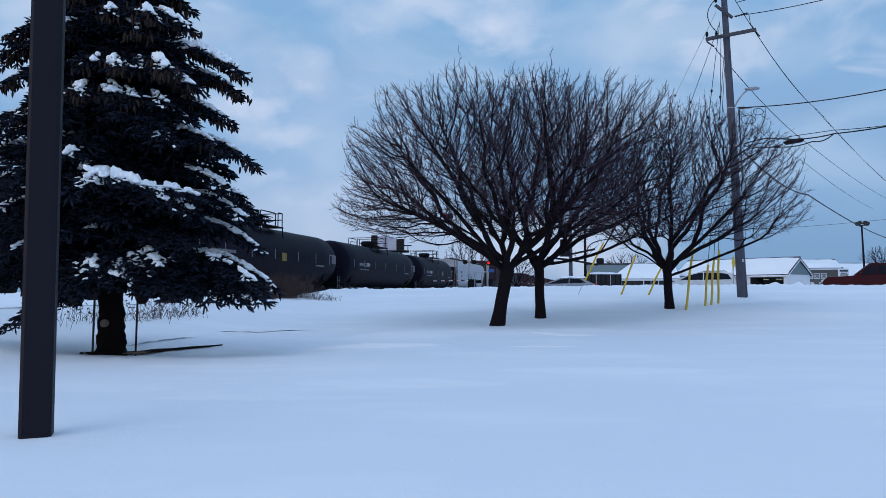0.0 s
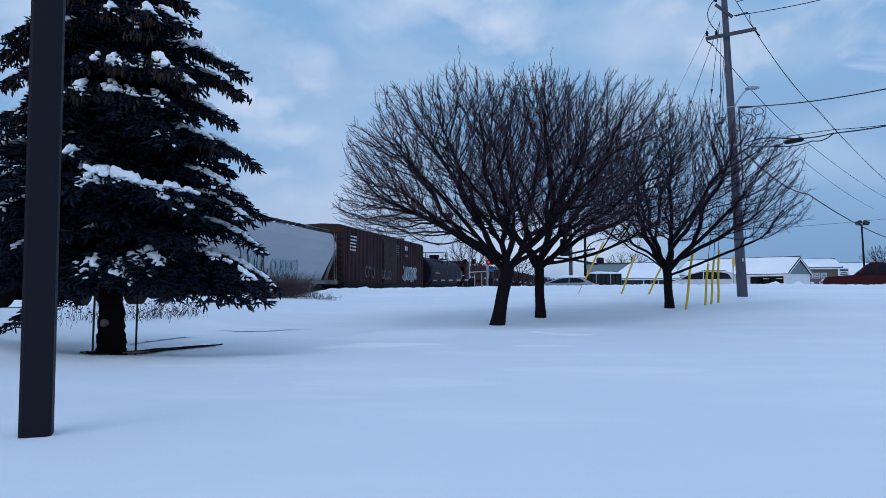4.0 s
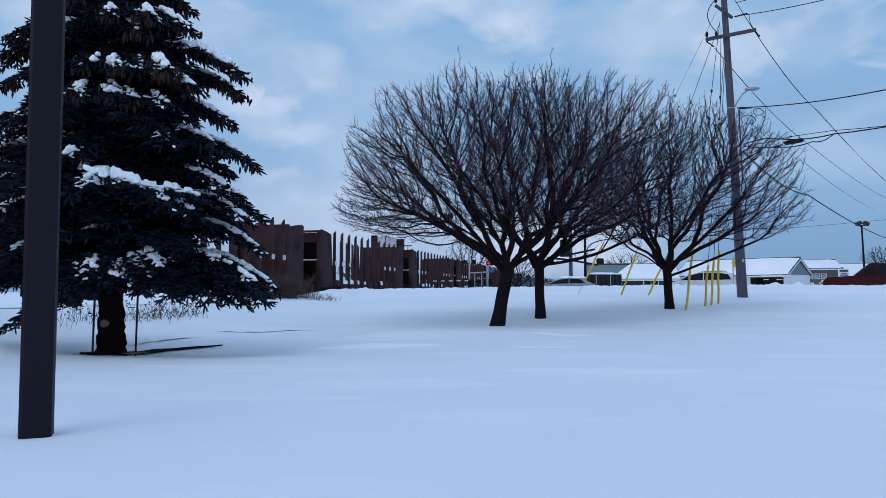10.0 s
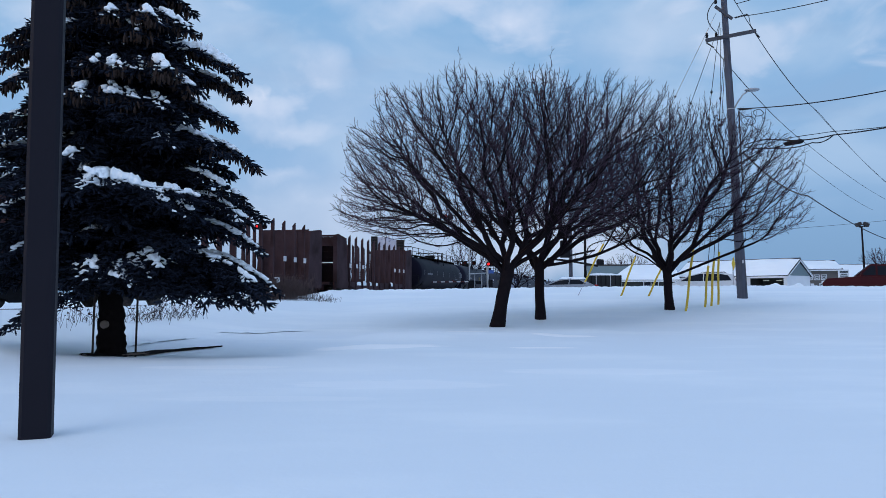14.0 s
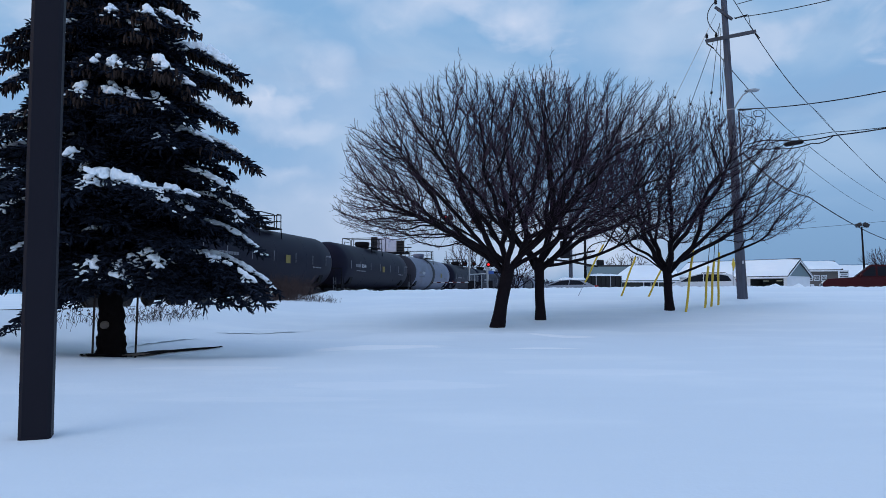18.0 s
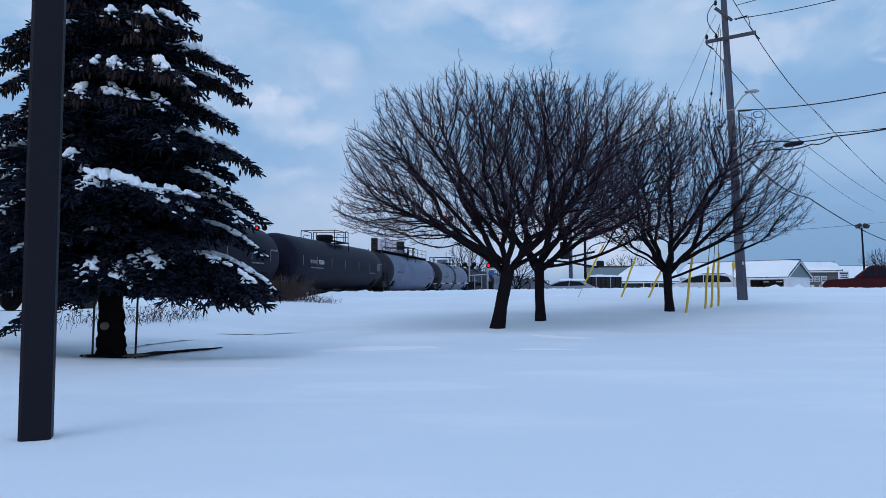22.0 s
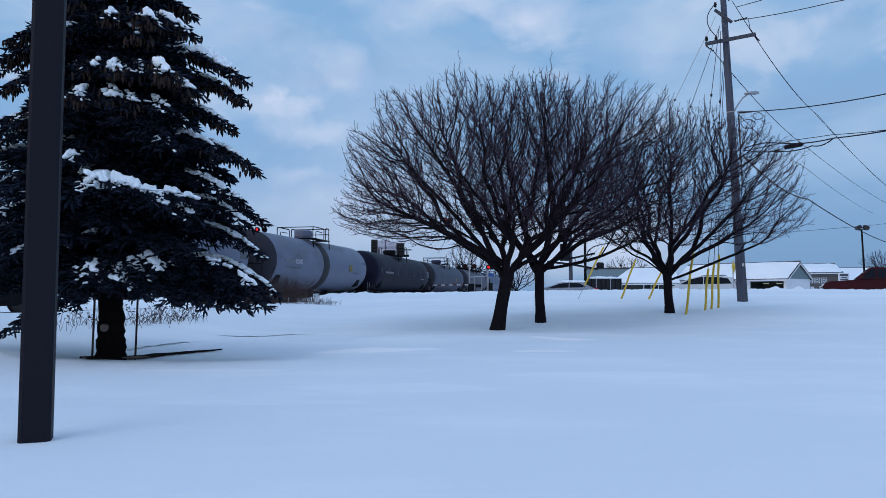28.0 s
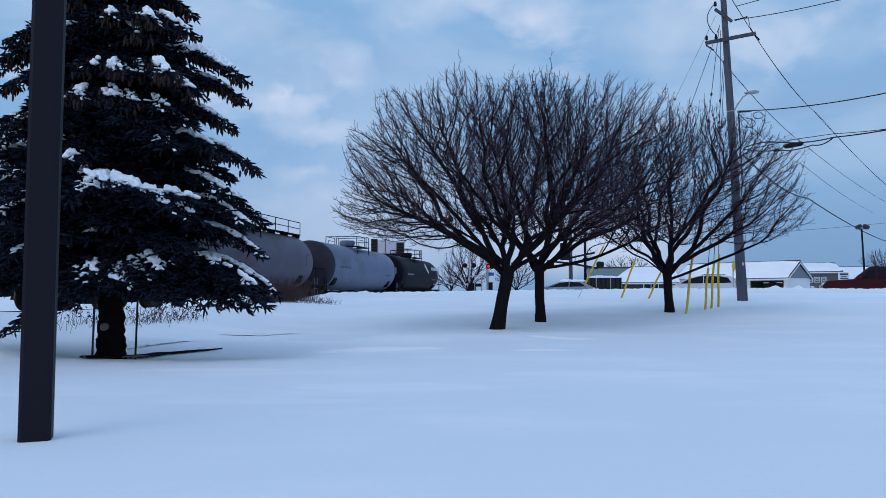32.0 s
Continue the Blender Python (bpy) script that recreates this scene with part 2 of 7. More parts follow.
TANK_BLACK = material("black_tank_paint", (0.0058, 0.0050, 0.0116), 0.5, 0, 0.3, 0.8, 25, 0.05, (0.0095, 0.0084, 0.0125), 0.56, (0.5, 1, 1), spec=0.035)
TANK_DARK = material("charcoal_tank_paint", (0.0108, 0.0106, 0.0215), 0.5, 0, 0.3, 0.8, 25, 0.05, (0.0150, 0.0140, 0.0220), 0.58, (0.5, 1, 1), spec=0.06)
TANK_BLUE = material("slate_tank_paint", (0.128, 0.150, 0.228), 0.45, 0, 0.2, 0.8, 25, 0.05, (0.045, 0.046, 0.054), 0.6, (0.5, 1, 1), spec=0.15)
TANK_GREY = material("light_grey_tank_paint", (0.132, 0.147, 0.206), 0.45, 0, 0.2, 0.8, 25, 0.05, (0.065, 0.066, 0.073), 0.6, (0.5, 1, 1), spec=0.15)
TANK_SLATE = material("dark_slate_tank_paint", (0.040, 0.043, 0.072), 0.45, 0, 0.2, 0.8, 25, 0.05, (0.030, 0.030, 0.034), 0.6, (0.5, 1, 1), spec=0.1)
TANK_DUN = material("grimy_grey_tank_paint", (0.094, 0.090, 0.122), 0.5, 0, 0.2, 0.8, 25, 0.05, (0.040, 0.037, 0.039), 0.55, (0.5, 1, 1), spec=0.1)
# dark colour for car ends: shade between cars painted in, soot on hopper slopes
CAR_END_SHADE = material("shaded_car_end", (0.034, 0.032, 0.040), 0.7, 0, 0.35, 1.5, 25, 0.08, spec=0.04)
BAND = material("grimy_tank_band", (0.038, 0.036, 0.04), 0.7, 0, 0.3, 2, 25, 0.1)
LOG_BROWN = material("oxide_brown_paint", (0.050, 0.0300, 0.0340), 0.8, 0, 0.35, 1.4, 30, 0.15, (0.024, 0.013, 0.014), 0.56, spec=0.05)
# the same brown darkened: shade of the recessed ends put into the colour
LOG_DARK = material("oxide_brown_recess_shade", (0.010, 0.006, 0.007), 0.8, 0, 0.3, 1.4, 30, 0.15, spec=0.04)
BOX_BROWN = material("boxcar_brown_paint", (0.046, 0.0265, 0.0285), 0.7, 0, 0.25, 1.2, 30, 0.15, (0.028, 0.017, 0.019), 0.6, spec=0.05)
HOPPER_GREY = material("pale_hopper_paint", (0.36, 0.375, 0.41), 0.6, 0, 0.10, 0.9, 20, 0.08, (0.30, 0.29, 0.29), 0.66, (0.4, 1, 1))
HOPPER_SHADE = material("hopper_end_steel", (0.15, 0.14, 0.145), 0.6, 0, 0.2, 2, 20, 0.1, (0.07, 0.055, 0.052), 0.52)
MARK_WHITE = material("white_marking", (0.50, 0.50, 0.53), 0.6, 0, 0.2, 6, 50, 0)
MARK_DULL = material("weathered_white_marking", (0.18, 0.18, 0.20), 0.65, 0, 0.35, 6, 50, 0)
MARK_FAINT = material("faded_marking", (0.12, 0.125, 0.14), 0.7, 0, 0.3, 6, 50, 0)
MARK_YELLOW = material("yellow_placard", (0.20, 0.155, 0.045), 0.6, 0, 0.15, 6, 50, 0)
MARK_TEAL = material("pale_teal_paint", (0.24, 0.34, 0.38), 0.6, 0, 0.3, 6, 50, 0)
MARK_DARK = material("dark_sprayed_paint", (0.05, 0.06, 0.07), 0.6, 0, 0.3, 6, 50, 0)
WHEEL = material("wheel_steel", (0.05, 0.045, 0.043), 0.5, 0.7, 0.3, 8, 50, 0.2)
RAIL = material("rail_steel", (0.16, 0.13, 0.12), 0.4, 0.8, 0.2, 8, 50, 0.2)
TIE = material("creosoted_tie", (0.05, 0.04, 0.035), 0.9, 0, 0.3, 8, 50, 0.4)
GLASS = material("car_window_glass", (0.020, 0.024, 0.034), 0.25, 0, 0.1, 3, 20, 0, spec=0.08)
RUBBER = material("tyre_rubber", (0.02, 0.02, 0.02), 0.85, 0, 0.2, 8, 50, 0.2)
TAIL_RED = material("tail_lamp_lens", (0.35, 0.02, 0.02), 0.25, 0, 0.1, 5, 30, 0)
CAR_WHITE = material("white_car_paint", (0.52, 0.54, 0.57), 0.3, 0.1, 0.05, 3, 40, 0, (0.36, 0.36, 0.38), 0.66)
CAR_SILVER = material("silver_car_paint", (0.24, 0.26, 0.30), 0.3, 0.4, 0.05, 3, 40, 0)
CAR_BLACK = material("black_car_paint", (0.02, 0.021, 0.024), 0.3, 0.1, 0.1, 3, 40, 0)
CAR_RED = material("dark_red_truck_paint", (0.042, 0.006, 0.0085), 0.4, 0.1, 0.15, 3, 40, 0, (0.03, 0.008, 0.010), 0.66)
SIDING_WHITE = material("white_siding", (0.62, 0.64, 0.67), 0.7, 0, 0.06, 2, 30, 0.1)
SIDING_GREEN = material("grey_green_siding", (0.15, 0.20, 0.215), 0.7, 0, 0.08, 2, 30, 0.1)
SIDING_BEIGE = material("taupe_siding", (0.12, 0.11, 0.105), 0.75, 0, 0.1, 2, 30, 0.1)
DOOR_DARK = material("dark_garage_door", (0.045, 0.050, 0.048), 0.6, 0, 0.2, 3, 30, 0.1)
SHINGLE = material("dark_shingle", (0.06, 0.06, 0.065), 0.9, 0, 0.25, 4, 30, 0.3)
TRIM = material("white_trim", (0.66, 0.68, 0.71), 0.6, 0, 0.05, 4, 30, 0.05)
RED_LENS = material("unlit_red_lens", (0.10, 0.012, 0.01), 0.3, 0, 0.1, 5, 30, 0)
RED_LIT = material("lit_red_lens", (0.5, 0.02, 0.01), 0.3, 0, 0.1, 5, 30, 0, glow=(1.0, 0.02, 0.025, 1.2))
SIGNAL_BLACK = material("black_signal_housing", (0.012, 0.012, 0.014), 0.6, 0.1, 0.2, 8, 40, 0.1)
GATE_RED = material("red_reflective_stripe", (0.06, 0.018, 0.018), 0.5, 0, 0.1, 8, 40, 0)
SIGN_YELLOW = material("yellow_sign_face", (0.60, 0.40, 0.02), 0.5, 0, 0.08, 8, 40, 0)
PANEL_SILVER = material("silver_panel", (0.46, 0.45, 0.52), 0.5, 0.1, 0.2, 3, 30, 0.1)
LOUVRE = material("dark_louvre_metal", (0.045, 0.042, 0.042), 0.6, 0.4, 0.3, 6, 50, 0.2)
TUBE_LAMP = material("fluorescent_tube", (0.8, 0.8, 0.7), 0.4, 0, 0.05, 5, 30, 0, glow=(0.75, 0.85, 0.55, 0.16))
SIGN_BLUE = material("blue_sign_face", (0.05, 0.10, 0.28), 0.5, 0, 0.08, 8, 40, 0)


# ---- mesh helpers ----
def part(name, bm, mat, parent=None, label="", smooth=False):
    me = bpy.data.meshes.new(name)
    bm.to_mesh(me)
    bm.free()
    return from_mesh(name, me, mat, parent, label, smooth)


def from_mesh(name, me, mat, parent=None, label="", smooth=False):
    me.materials.append(mat)
    if smooth:
        me.polygons.foreach_set("use_smooth", [True] * len(me.polygons))
    ob = new(name, me)
    if parent:
        ob.parent = parent
    if label:
        ob["label"] = label
    return ob


def array_mesh(name, verts, faces):
    """A mesh from arrays of corners (n, 3) and triangles or quads (m, 3 or 4)."""
    verts, faces = np.asarray(verts, np.float32), np.asarray(faces, np.int32)
    me = bpy.data.meshes.new(name)
    k = faces.shape[1]
    me.vertices.add(len(verts))
    me.vertices.foreach_set("co", verts.ravel())
    me.loops.add(faces.size)
    me.loops.foreach_set("vertex_index", faces.ravel())
    me.polygons.add(len(faces))
    me.polygons.foreach_set("loop_start", np.arange(0, faces.size, k, dtype=np.int32))
    me.update(calc_edges=True)
    return me


def box(bm, c, s, rot=None, bevel=0.0):
    m = Matrix.Translation(c) @ (rot or Matrix()) @ Matrix.Diagonal((*s, 1))
    g = bmesh.ops.create_cube(bm, size=1, matrix=m)
    if bevel:
        es = list({e for v in g["verts"] for e in v.link_edges})
        bmesh.ops.bevel(bm, geom=es, offset=bevel, segments=2, affect="EDGES", profile=0.6)


def rod(bm, a, b, r, r2=None, seg=8, caps=True):
    a, b = Vector(a), Vector(b)
    d = b - a
    m = Matrix.Translation((a + b) / 2) @ d.to_track_quat("Z", "Y").to_matrix().to_4x4()
    bmesh.ops.create_cone(bm, cap_ends=caps, segments=seg, radius1=r, radius2=r if r2 is None else r2, depth=d.length, matrix=m)


def path_rod(bm, pts, r, seg=6):
    for a, b in zip(pts[:-1], pts[1:]):
        rod(bm, a, b, r, seg=seg)


def prism(bm, outline, x0, x1, axis="x"):
    """An outline in two coordinates, drawn out along the third."""
    def p(u, v, w):
        return {"x": (w, u, v), "y": (u, w, v), "z": (u, v, w)}[axis]
    a = [bm.verts.new(p(u, v, x0)) for u, v in outline]
    b = [bm.verts.new(p(u, v, x1)) for u, v in outline]
    n = len(outline)
    bm.faces.new(a[::-1])
    bm.faces.new(b)
    for i in range(n):
        bm.faces.new((a[i], a[(i + 1) % n], b[(i + 1) % n], b[i]))
    bmesh.ops.recalc_face_normals(bm, faces=bm.faces[:])


def lathe(bm, profile, m, seg=24):
    """A profile of (radius, height) turned round z, then placed by m."""
    rings = []
    for r, h in profile:
        if r < 1e-4:
            rings.append([bm.verts.new(m @ Vector((0, 0, h)))])
        else:
            rings.append([bm.verts.new(m @ Vector((r * math.cos(i * math.tau / seg), r * math.sin(i * math.tau / seg), h))) for i in range(seg)])
    for a, b in zip(rings[:-1], rings[1:]):
        for i in range(seg):
            j = (i + 1) % seg
            f = {1: lambda: (a[0], b[j], b[i])}.get(len(a)) or ({1: lambda: (a[i], a[j], b[0])}.get(len(b)) or (lambda: (a[i], a[j], b[j], b[i])))
            bm.faces.new(f())


def thing(name, label, category, at=(0, 0, 0), turn=0.0, group="", kind=""):
    ob = new(name)
    ob.empty_display_size = 0.1
    ob.matrix_world = pose(*at, 0, 0, turn)
    return tagged(ob, label, category, group, kind)


def B():
    return bmesh.new()


def step(a, b, x):
    k = np.clip((x - a) / (b - a), 0, 1)
    return k * k * (3 - 2 * k)


# ---- ground ----
ALPHA = 0.2123                       # bearing of the railway, radians to the east of north
TRACK_N = (math.cos(ALPHA), -math.sin(ALPHA))
TRACK_D = (math.sin(ALPHA), math.cos(ALPHA))
TRACK_OFF = 17.9                     # metres from the viewer to the middle of the track
RAIL_TOP = 0.45


_wave = random.Random(4)
WAVES = [(_wave.uniform(1, 7), _wave.uniform(-.5, .5) + math.pi / 2, _wave.uniform(0, 6.3)) for _ in range(26)]


def ground_z(x, y):
    x, y = np.asarray(x, float), np.asarray(y, float)
    side = x * TRACK_N[0] + y * TRACK_N[1]
    rise = np.logaddexp(0, (y - 19.5) * 0.9) / 0.9
    base = 0.062 * rise + 0.022 * np.clip(x - 1.4, -5, 9) * step(18, 26, y)
    crest = 1.26 + 0.006 * np.clip(x, -8, 14)
    base = np.where(base > crest - 0.25, crest - 0.25 * np.exp(-(np.maximum(base, crest - 0.25) - crest + 0.25) / 0.25), base)
    level = 0.45 + 0.35 * step(-2, 8, x)
    z = base + (level - base) * step(39.0, 43.0, y)
    bank = 0.58 * step(-8.0, -12.6, side) * (1 - step(38, 46, y))
    z = np.maximum(z, bank) + 0.06 * np.exp(-((z - bank) / 0.15) ** 2) * step(-7, -9, side) * (1 - step(38, 46, y))
    bed = 0.22 + 0.10 * step(-21, -27, side) - 0.0 * y
    z = z + (bed - z) * step(-13.4, -15.4, side)
    # hollow of the blown-out snow round the spruce
    hollow = np.exp(-(((x + 4.3) / 2.0) ** 2 + ((y - 12.7) / 0.9) ** 2))
    z = z - 0.10 * hollow
    for wl, ang, ph in WAVES:
        z = z + 0.0008 * wl * np.sin(math.tau / wl * (x * math.cos(ang) * 0.35 + y * math.sin(ang)) + ph) * (np.abs(x) < 60)
    return z


def ground():
    def line(lo, hi, a, b, d, grow):
        mid = list(np.arange(a, b, d))
        out, w, k = [], d, mid[-1]
        while k < hi:
            w *= grow
            k += w
            out.append(k)
        pre, w, k = [], d, a
        while k > lo:
            w *= grow
            k -= w
            pre.append(k)
        return np.array(pre[::-1] + mid + out)
    xs = line(-2600, 2600, -26, 30, 0.17, 1.16)
    ys = line(-1500, 3600, 1.0, 47, 0.11, 1.13)
    gx, gy = np.meshgrid(xs, ys)
    gz = ground_z(gx, gy)
    lump = np.zeros_like(gz)
    near = (gy > 33) & (gy < 43) & (np.abs(gx) < 40)
    for i, j in zip(*np.nonzero(near)):
        v = Vector((gx[i, j] * 1.1, gy[i, j] * 1.1, 0))
        lump[i, j] = 0.07 * noise.noise(v) + 0.11 * abs(noise.noise(v * 2.7)) + 0.09 * noise.noise(v * 6)
    gz += lump * np.exp(-((gy - 38.2) / 1.7) ** 2)
    # wind-cut ledges in the crust
    def ledge(path_y, x0, x1, h):
        w = step(x0, x0 + 1.0, gx) * (1 - step(x1 - 1.0, x1, gx))
        wob = path_y + 0.10 * np.sin(gx * 1.7) + 0.05 * np.sin(gx * 4.1)
        return h * w * step(wob, wob - 0.10, gy) * step(wob - 1.6, wob - 0.3, gy)
    gz += ledge(17.0, -2.2, 0.2, 0.09) + ledge(13.9, -2.2, 0.8, 0.05)
    gz += ledge(17.2, -1.0, 2.8, 0.08) + ledge(15.4, 1.0, 3.6, 0.05) + ledge(18.4, 1.6, 4.6, 0.06)
    ny, nx = gx.shape
    idx = np.arange(nx * ny).reshape(ny, nx)
    faces = np.stack([idx[:-1, :-1], idx[:-1, 1:], idx[1:, 1:], idx[1:, :-1]], -1).reshape(-1, 4)
    me = array_mesh("ground", np.stack([gx, gy, gz], -1).reshape(-1, 3), faces)
    tagged(from_mesh("ground", me, SNOW, smooth=True), "deep wind-crusted snow over an open lot", "ground", kind="structure")


def backdrop():
    r, verts, uvs = 2300.0, [], []
    azs, els = np.linspace(-75, 75, 61), np.linspace(-5, 55, 25)
    for el in els:
        for az in azs:
            a, b = radians(az), radians(el)
            verts.append((r * math.sin(a) * math.cos(b), r * math.cos(a) * math.cos(b), r * math.sin(b)))
            uvs.append((az / 100, el / 100))
    idx = np.arange(len(verts)).reshape(len(els), len(azs))
    faces = np.stack([idx[:-1, :-1], idx[1:, :-1], idx[1:, 1:], idx[:-1, 1:]], -1).reshape(-1, 4)
    me = array_mesh("backdrop", verts, faces)
    lay = me.uv_layers.new(name="UVMap")
    lay.data.foreach_set("uv", np.array(uvs, np.float32)[faces.ravel()].ravel())
    ob = from_mesh("backdrop", me, SKY, smooth=True)
    return tagged(ob, "pale blue dusk sky with drifting broken clouds", "sky", kind="structure")


ground()
SKY_SHEET = backdrop()


# ---- railway and train ----
def on_track(s, z=RAIL_TOP):
    return (-TRACK_OFF * TRACK_N[0] + s * TRACK_D[0], -TRACK_OFF * TRACK_N[1] + s * TRACK_D[1], z)


def railway():
    track = thing("railway_track", "rusty railway track half buried in trackside snow", "track", on_track(0, 0), 90 - math.degrees(ALPHA), kind="structure")
    for y in (-0.72, 0.72):
        bm = B()
        prism(bm, [(y - .07, .28), (y + .07, .28), (y + .07, .30), (y + .012, .32), (y + .012, .41), (y + .036, .42), (y + .036, .45),
                   (y - .036, .45), (y - .036, .42), (y - .012, .41), (y - .012, .32), (y - .07, .30)], -60, 900)
        part("rail", bm, RAIL, track)
    bm = B()
    box(bm, (0, 0, 0.21), (0.23, 2.6, 0.15))
    me = bpy.data.meshes.new("tie")
    bm.to_mesh(me)
    bm.free()
    me.materials.append(TIE)
    for i in range(150):
        t = new("tie", me)
        t.parent, t.location = track, (-5 + i * 0.62, 0, 0)


def truck(parent, x):
    t = B()
    for y in (-1.02, 1.02):
        prism(t, [(x - 1.15, .35), (x - .75, .35), (x - .45, .22), (x + .45, .22), (x + .75, .35), (x + 1.15, .35), (x + 1.1, .62), (x + .4, .78), (x - .4, .78), (x - 1.1, .62)], y - .07, y + .07, "y")
    box(t, (x, 0, .6), (.4, 2.0, .3))
    tr = part("truck", t, DARK_STEEL, parent)
    for dx in (-.87, .87):
        for y in (-.76, .76):
            w = B()
            lathe(w, [(0, -.07), (.2, -.07), (.30, -.03), (.40, -.06), (.46, -.06), (.46, .04), (.43, .07), (.3, .02), (.12, .09), (0, .09)],
                  Matrix.Translation((x + dx, y, .44)) @ pose(0, 0, 0, 90 if y < 0 else -90), 20)
            part("wheel", w, WHEEL, tr, smooth=True)


def coupler(parent, x, sgn):
    c = B()
    box(c, (x + sgn * .35, 0, .85), (.8, .22, .26), bevel=.03)
    box(c, (x + sgn * .72, .03, .85), (.25, .34, .3), bevel=.04)
    part("coupler", c, DARK_STEEL, parent)


def ladder(parent, x, y, z0, z1, mat, along="x", w=.42):
    b = B()
    dx, dy = (w / 2, 0) if along == "x" else (0, w / 2)
    for k in (-1, 1):
        rod(b, (x + k * dx, y + k * dy, z0), (x + k * dx, y + k * dy, z1), .022, seg=6)
    z = z0 + .12
    while z < z1:
        rod(b, (x - dx, y - dy, z), (x + dx, y + dy, z), .016, seg=5)
        z += .33
    part("ladder", b, mat, parent)


def bars(parent, x, y, z, widths, h, gap, mat, name="lettering"):
    """A row of plain bars that stands for small writing on a near side."""
    b = B()
    for w in widths:
        box(b, (x + w / 2, y, z), (w, .012, h))
        x += w + gap
    part(name, b, mat, parent)


def number(parent, words, x, y, z, size, mat):
    c = bpy.data.curves.new("lettering", "FONT")
    c.body, c.size, c.extrude = words, size, .004
    c.materials.append(mat)
    ob = new("lettering", c)
    ob.parent = parent
    ob.matrix_basis = pose(x, y, z, 90, 0, 0)


def tank_car(length, paint, label, walkway=False, words="", yellow=None, ticks=True, band=False, patch=None, logo=False, dome=.50):
    car = thing("tank_car", label, "tank car", group="train of freight cars")
    R, ZC, L = 1.53, 2.36, length
    sh = B()
    prof = [(0, 0), (.55, .03), (1.0, .13), (1.30, .30), (1.46, .52), (R, .80)]
    n = 9
    prof += [(R, .80 + (L - 1.6) * k / n) for k in range(1, n)] + [(r, L - h) for r, h in prof[::-1]]
    lathe(sh, prof, Matrix.Translation((-L, 0, ZC)) @ pose(0, 0, 0, 0, 90, 0), 40)
    bmesh.ops.recalc_face_normals(sh, faces=sh.faces[:])
    shell = part("shell", sh, paint, car, smooth=True)
    if paint in (TANK_GREY, TANK_BLUE, TANK_DUN, TANK_SLATE):
        # leading head painted dark for the shade of the car in front
        hd = B()
        lathe(hd, [(r + .004, h) if r else (0, h - .004) for r, h in prof[:6]] + [(R + .004, 1.25), (R, 1.3)], Matrix.Translation((-L, 0, ZC)) @ pose(0, 0, 0, 0, 90, 0), 40)
        bmesh.ops.recalc_face_normals(hd, faces=hd.faces[:])
        part("tank_head", hd, CAR_END_SHADE, car, "leading head with shade painted into its colour", smooth=True)
    # seams and grimy saddle bands
    for k in (.27, .5, .73):
        s = B()
        lathe(s, [(R - .002, 0), (R + .005, .01), (R + .005, .05), (R - .002, .06)], Matrix.Translation((-L * k, 0, ZC)) @ pose(0, 0, 0, 0, 90, 0), 40)
        bmesh.ops.recalc_face_normals(s, faces=s.faces[:])
        part("seam", s, paint, car, smooth=True)
    if band:
        s = B()
        lathe(s, [(R + .001, 0), (R + .008, .02), (R + .008, 1.0), (R + .001, 1.02)], Matrix.Translation((-L * .5 - .5, 0, ZC)) @ pose(0, 0, 0, 0, 90, 0), 40)
        part("spill_band", s, band, car, "stained band below the filling hatch", smooth=True)
    # hatch housing, platform and railing
    mx = -L * .5
    h = B()
    lathe(h, [(.42, 0), (.45, .12), (.54, .28), (.54, dome - .04), (.47, dome + .02), (0, dome + .05)], Matrix.Translation((mx, 0, ZC + R - .06)), 20)
    bmesh.ops.recalc_face_normals(h, faces=h.faces[:])
    part("hatch_housing", h, DARK_STEEL if paint in (TANK_BLACK, TANK_DARK) else paint, car, smooth=False)
    pz = ZC + R + .02
    p = B()
    for y in (-.95, .95):
        box(p, (mx + .05, y, pz - .03), (2.7, .44, .06))
    for x in (mx - 1.15, mx + 1.25):
        box(p, (x, 0, pz - .03), (.3, 2.2, .06))
    for x in (mx - 1.2, mx + 1.4):
        for y in (-1.1, 1.1):
            rod(p, (x, y, pz), (x, y * 1.05, ZC + .95), .03, seg=6)
    part("platform", p, DARK_STEEL, car)
    # a long rail on either side with a half-height hoop, and a tall hoop over the ladder
    for y in (-1.12, 1.12):
        g = B()
        path_rod(g, [(mx - 1.25, y, pz), (mx - 1.25, y, pz + .58), (mx - 1.17, y, pz + .66), (mx + .42, y, pz + .66), (mx + .52, y, pz + .58), (mx + .52, y, pz)], .028)
        path_rod(g, [(mx - .8, y, pz), (mx - .8, y, pz + .36), (mx - .7, y, pz + .42), (mx + .2, y, pz + .42)], .022)
        path_rod(g, [(mx + .82, y, pz), (mx + .82, y, pz + .66), (mx + .89, y, pz + .72), (mx + 1.34, y, pz + .72), (mx + 1.34, y, pz)], .028)
        part("railing", g, DARK_STEEL, car)
    for x, z in ((1.34, .38), (1.34, .72), (-1.25, .64)):
        g = B()
        rod(g, (mx + x, -1.12, pz + z), (mx + x, 1.12, pz + z), .024, seg=6)
        part("end_rail", g, DARK_STEEL, car)
    # brake gear and the bottom outlet
    g = B()
    box(g, (-L / 2, 0, .62), (1.1, .9, .5), bevel=.06)
    for y in (-.55, .55):
        rod(g, (-L + 2.6, y, .74), (-2.6, y, .74), .07, seg=8)
    box(g, (-L * .5 + 2.6, -.6, .66), (1.5, .5, .4), bevel=.08)
    box(g, (-L * .5 - 2.9, -.5, .62), (.9, .45, .36), bevel=.08)
    part("brake_gear", g, DARK_STEEL, car)
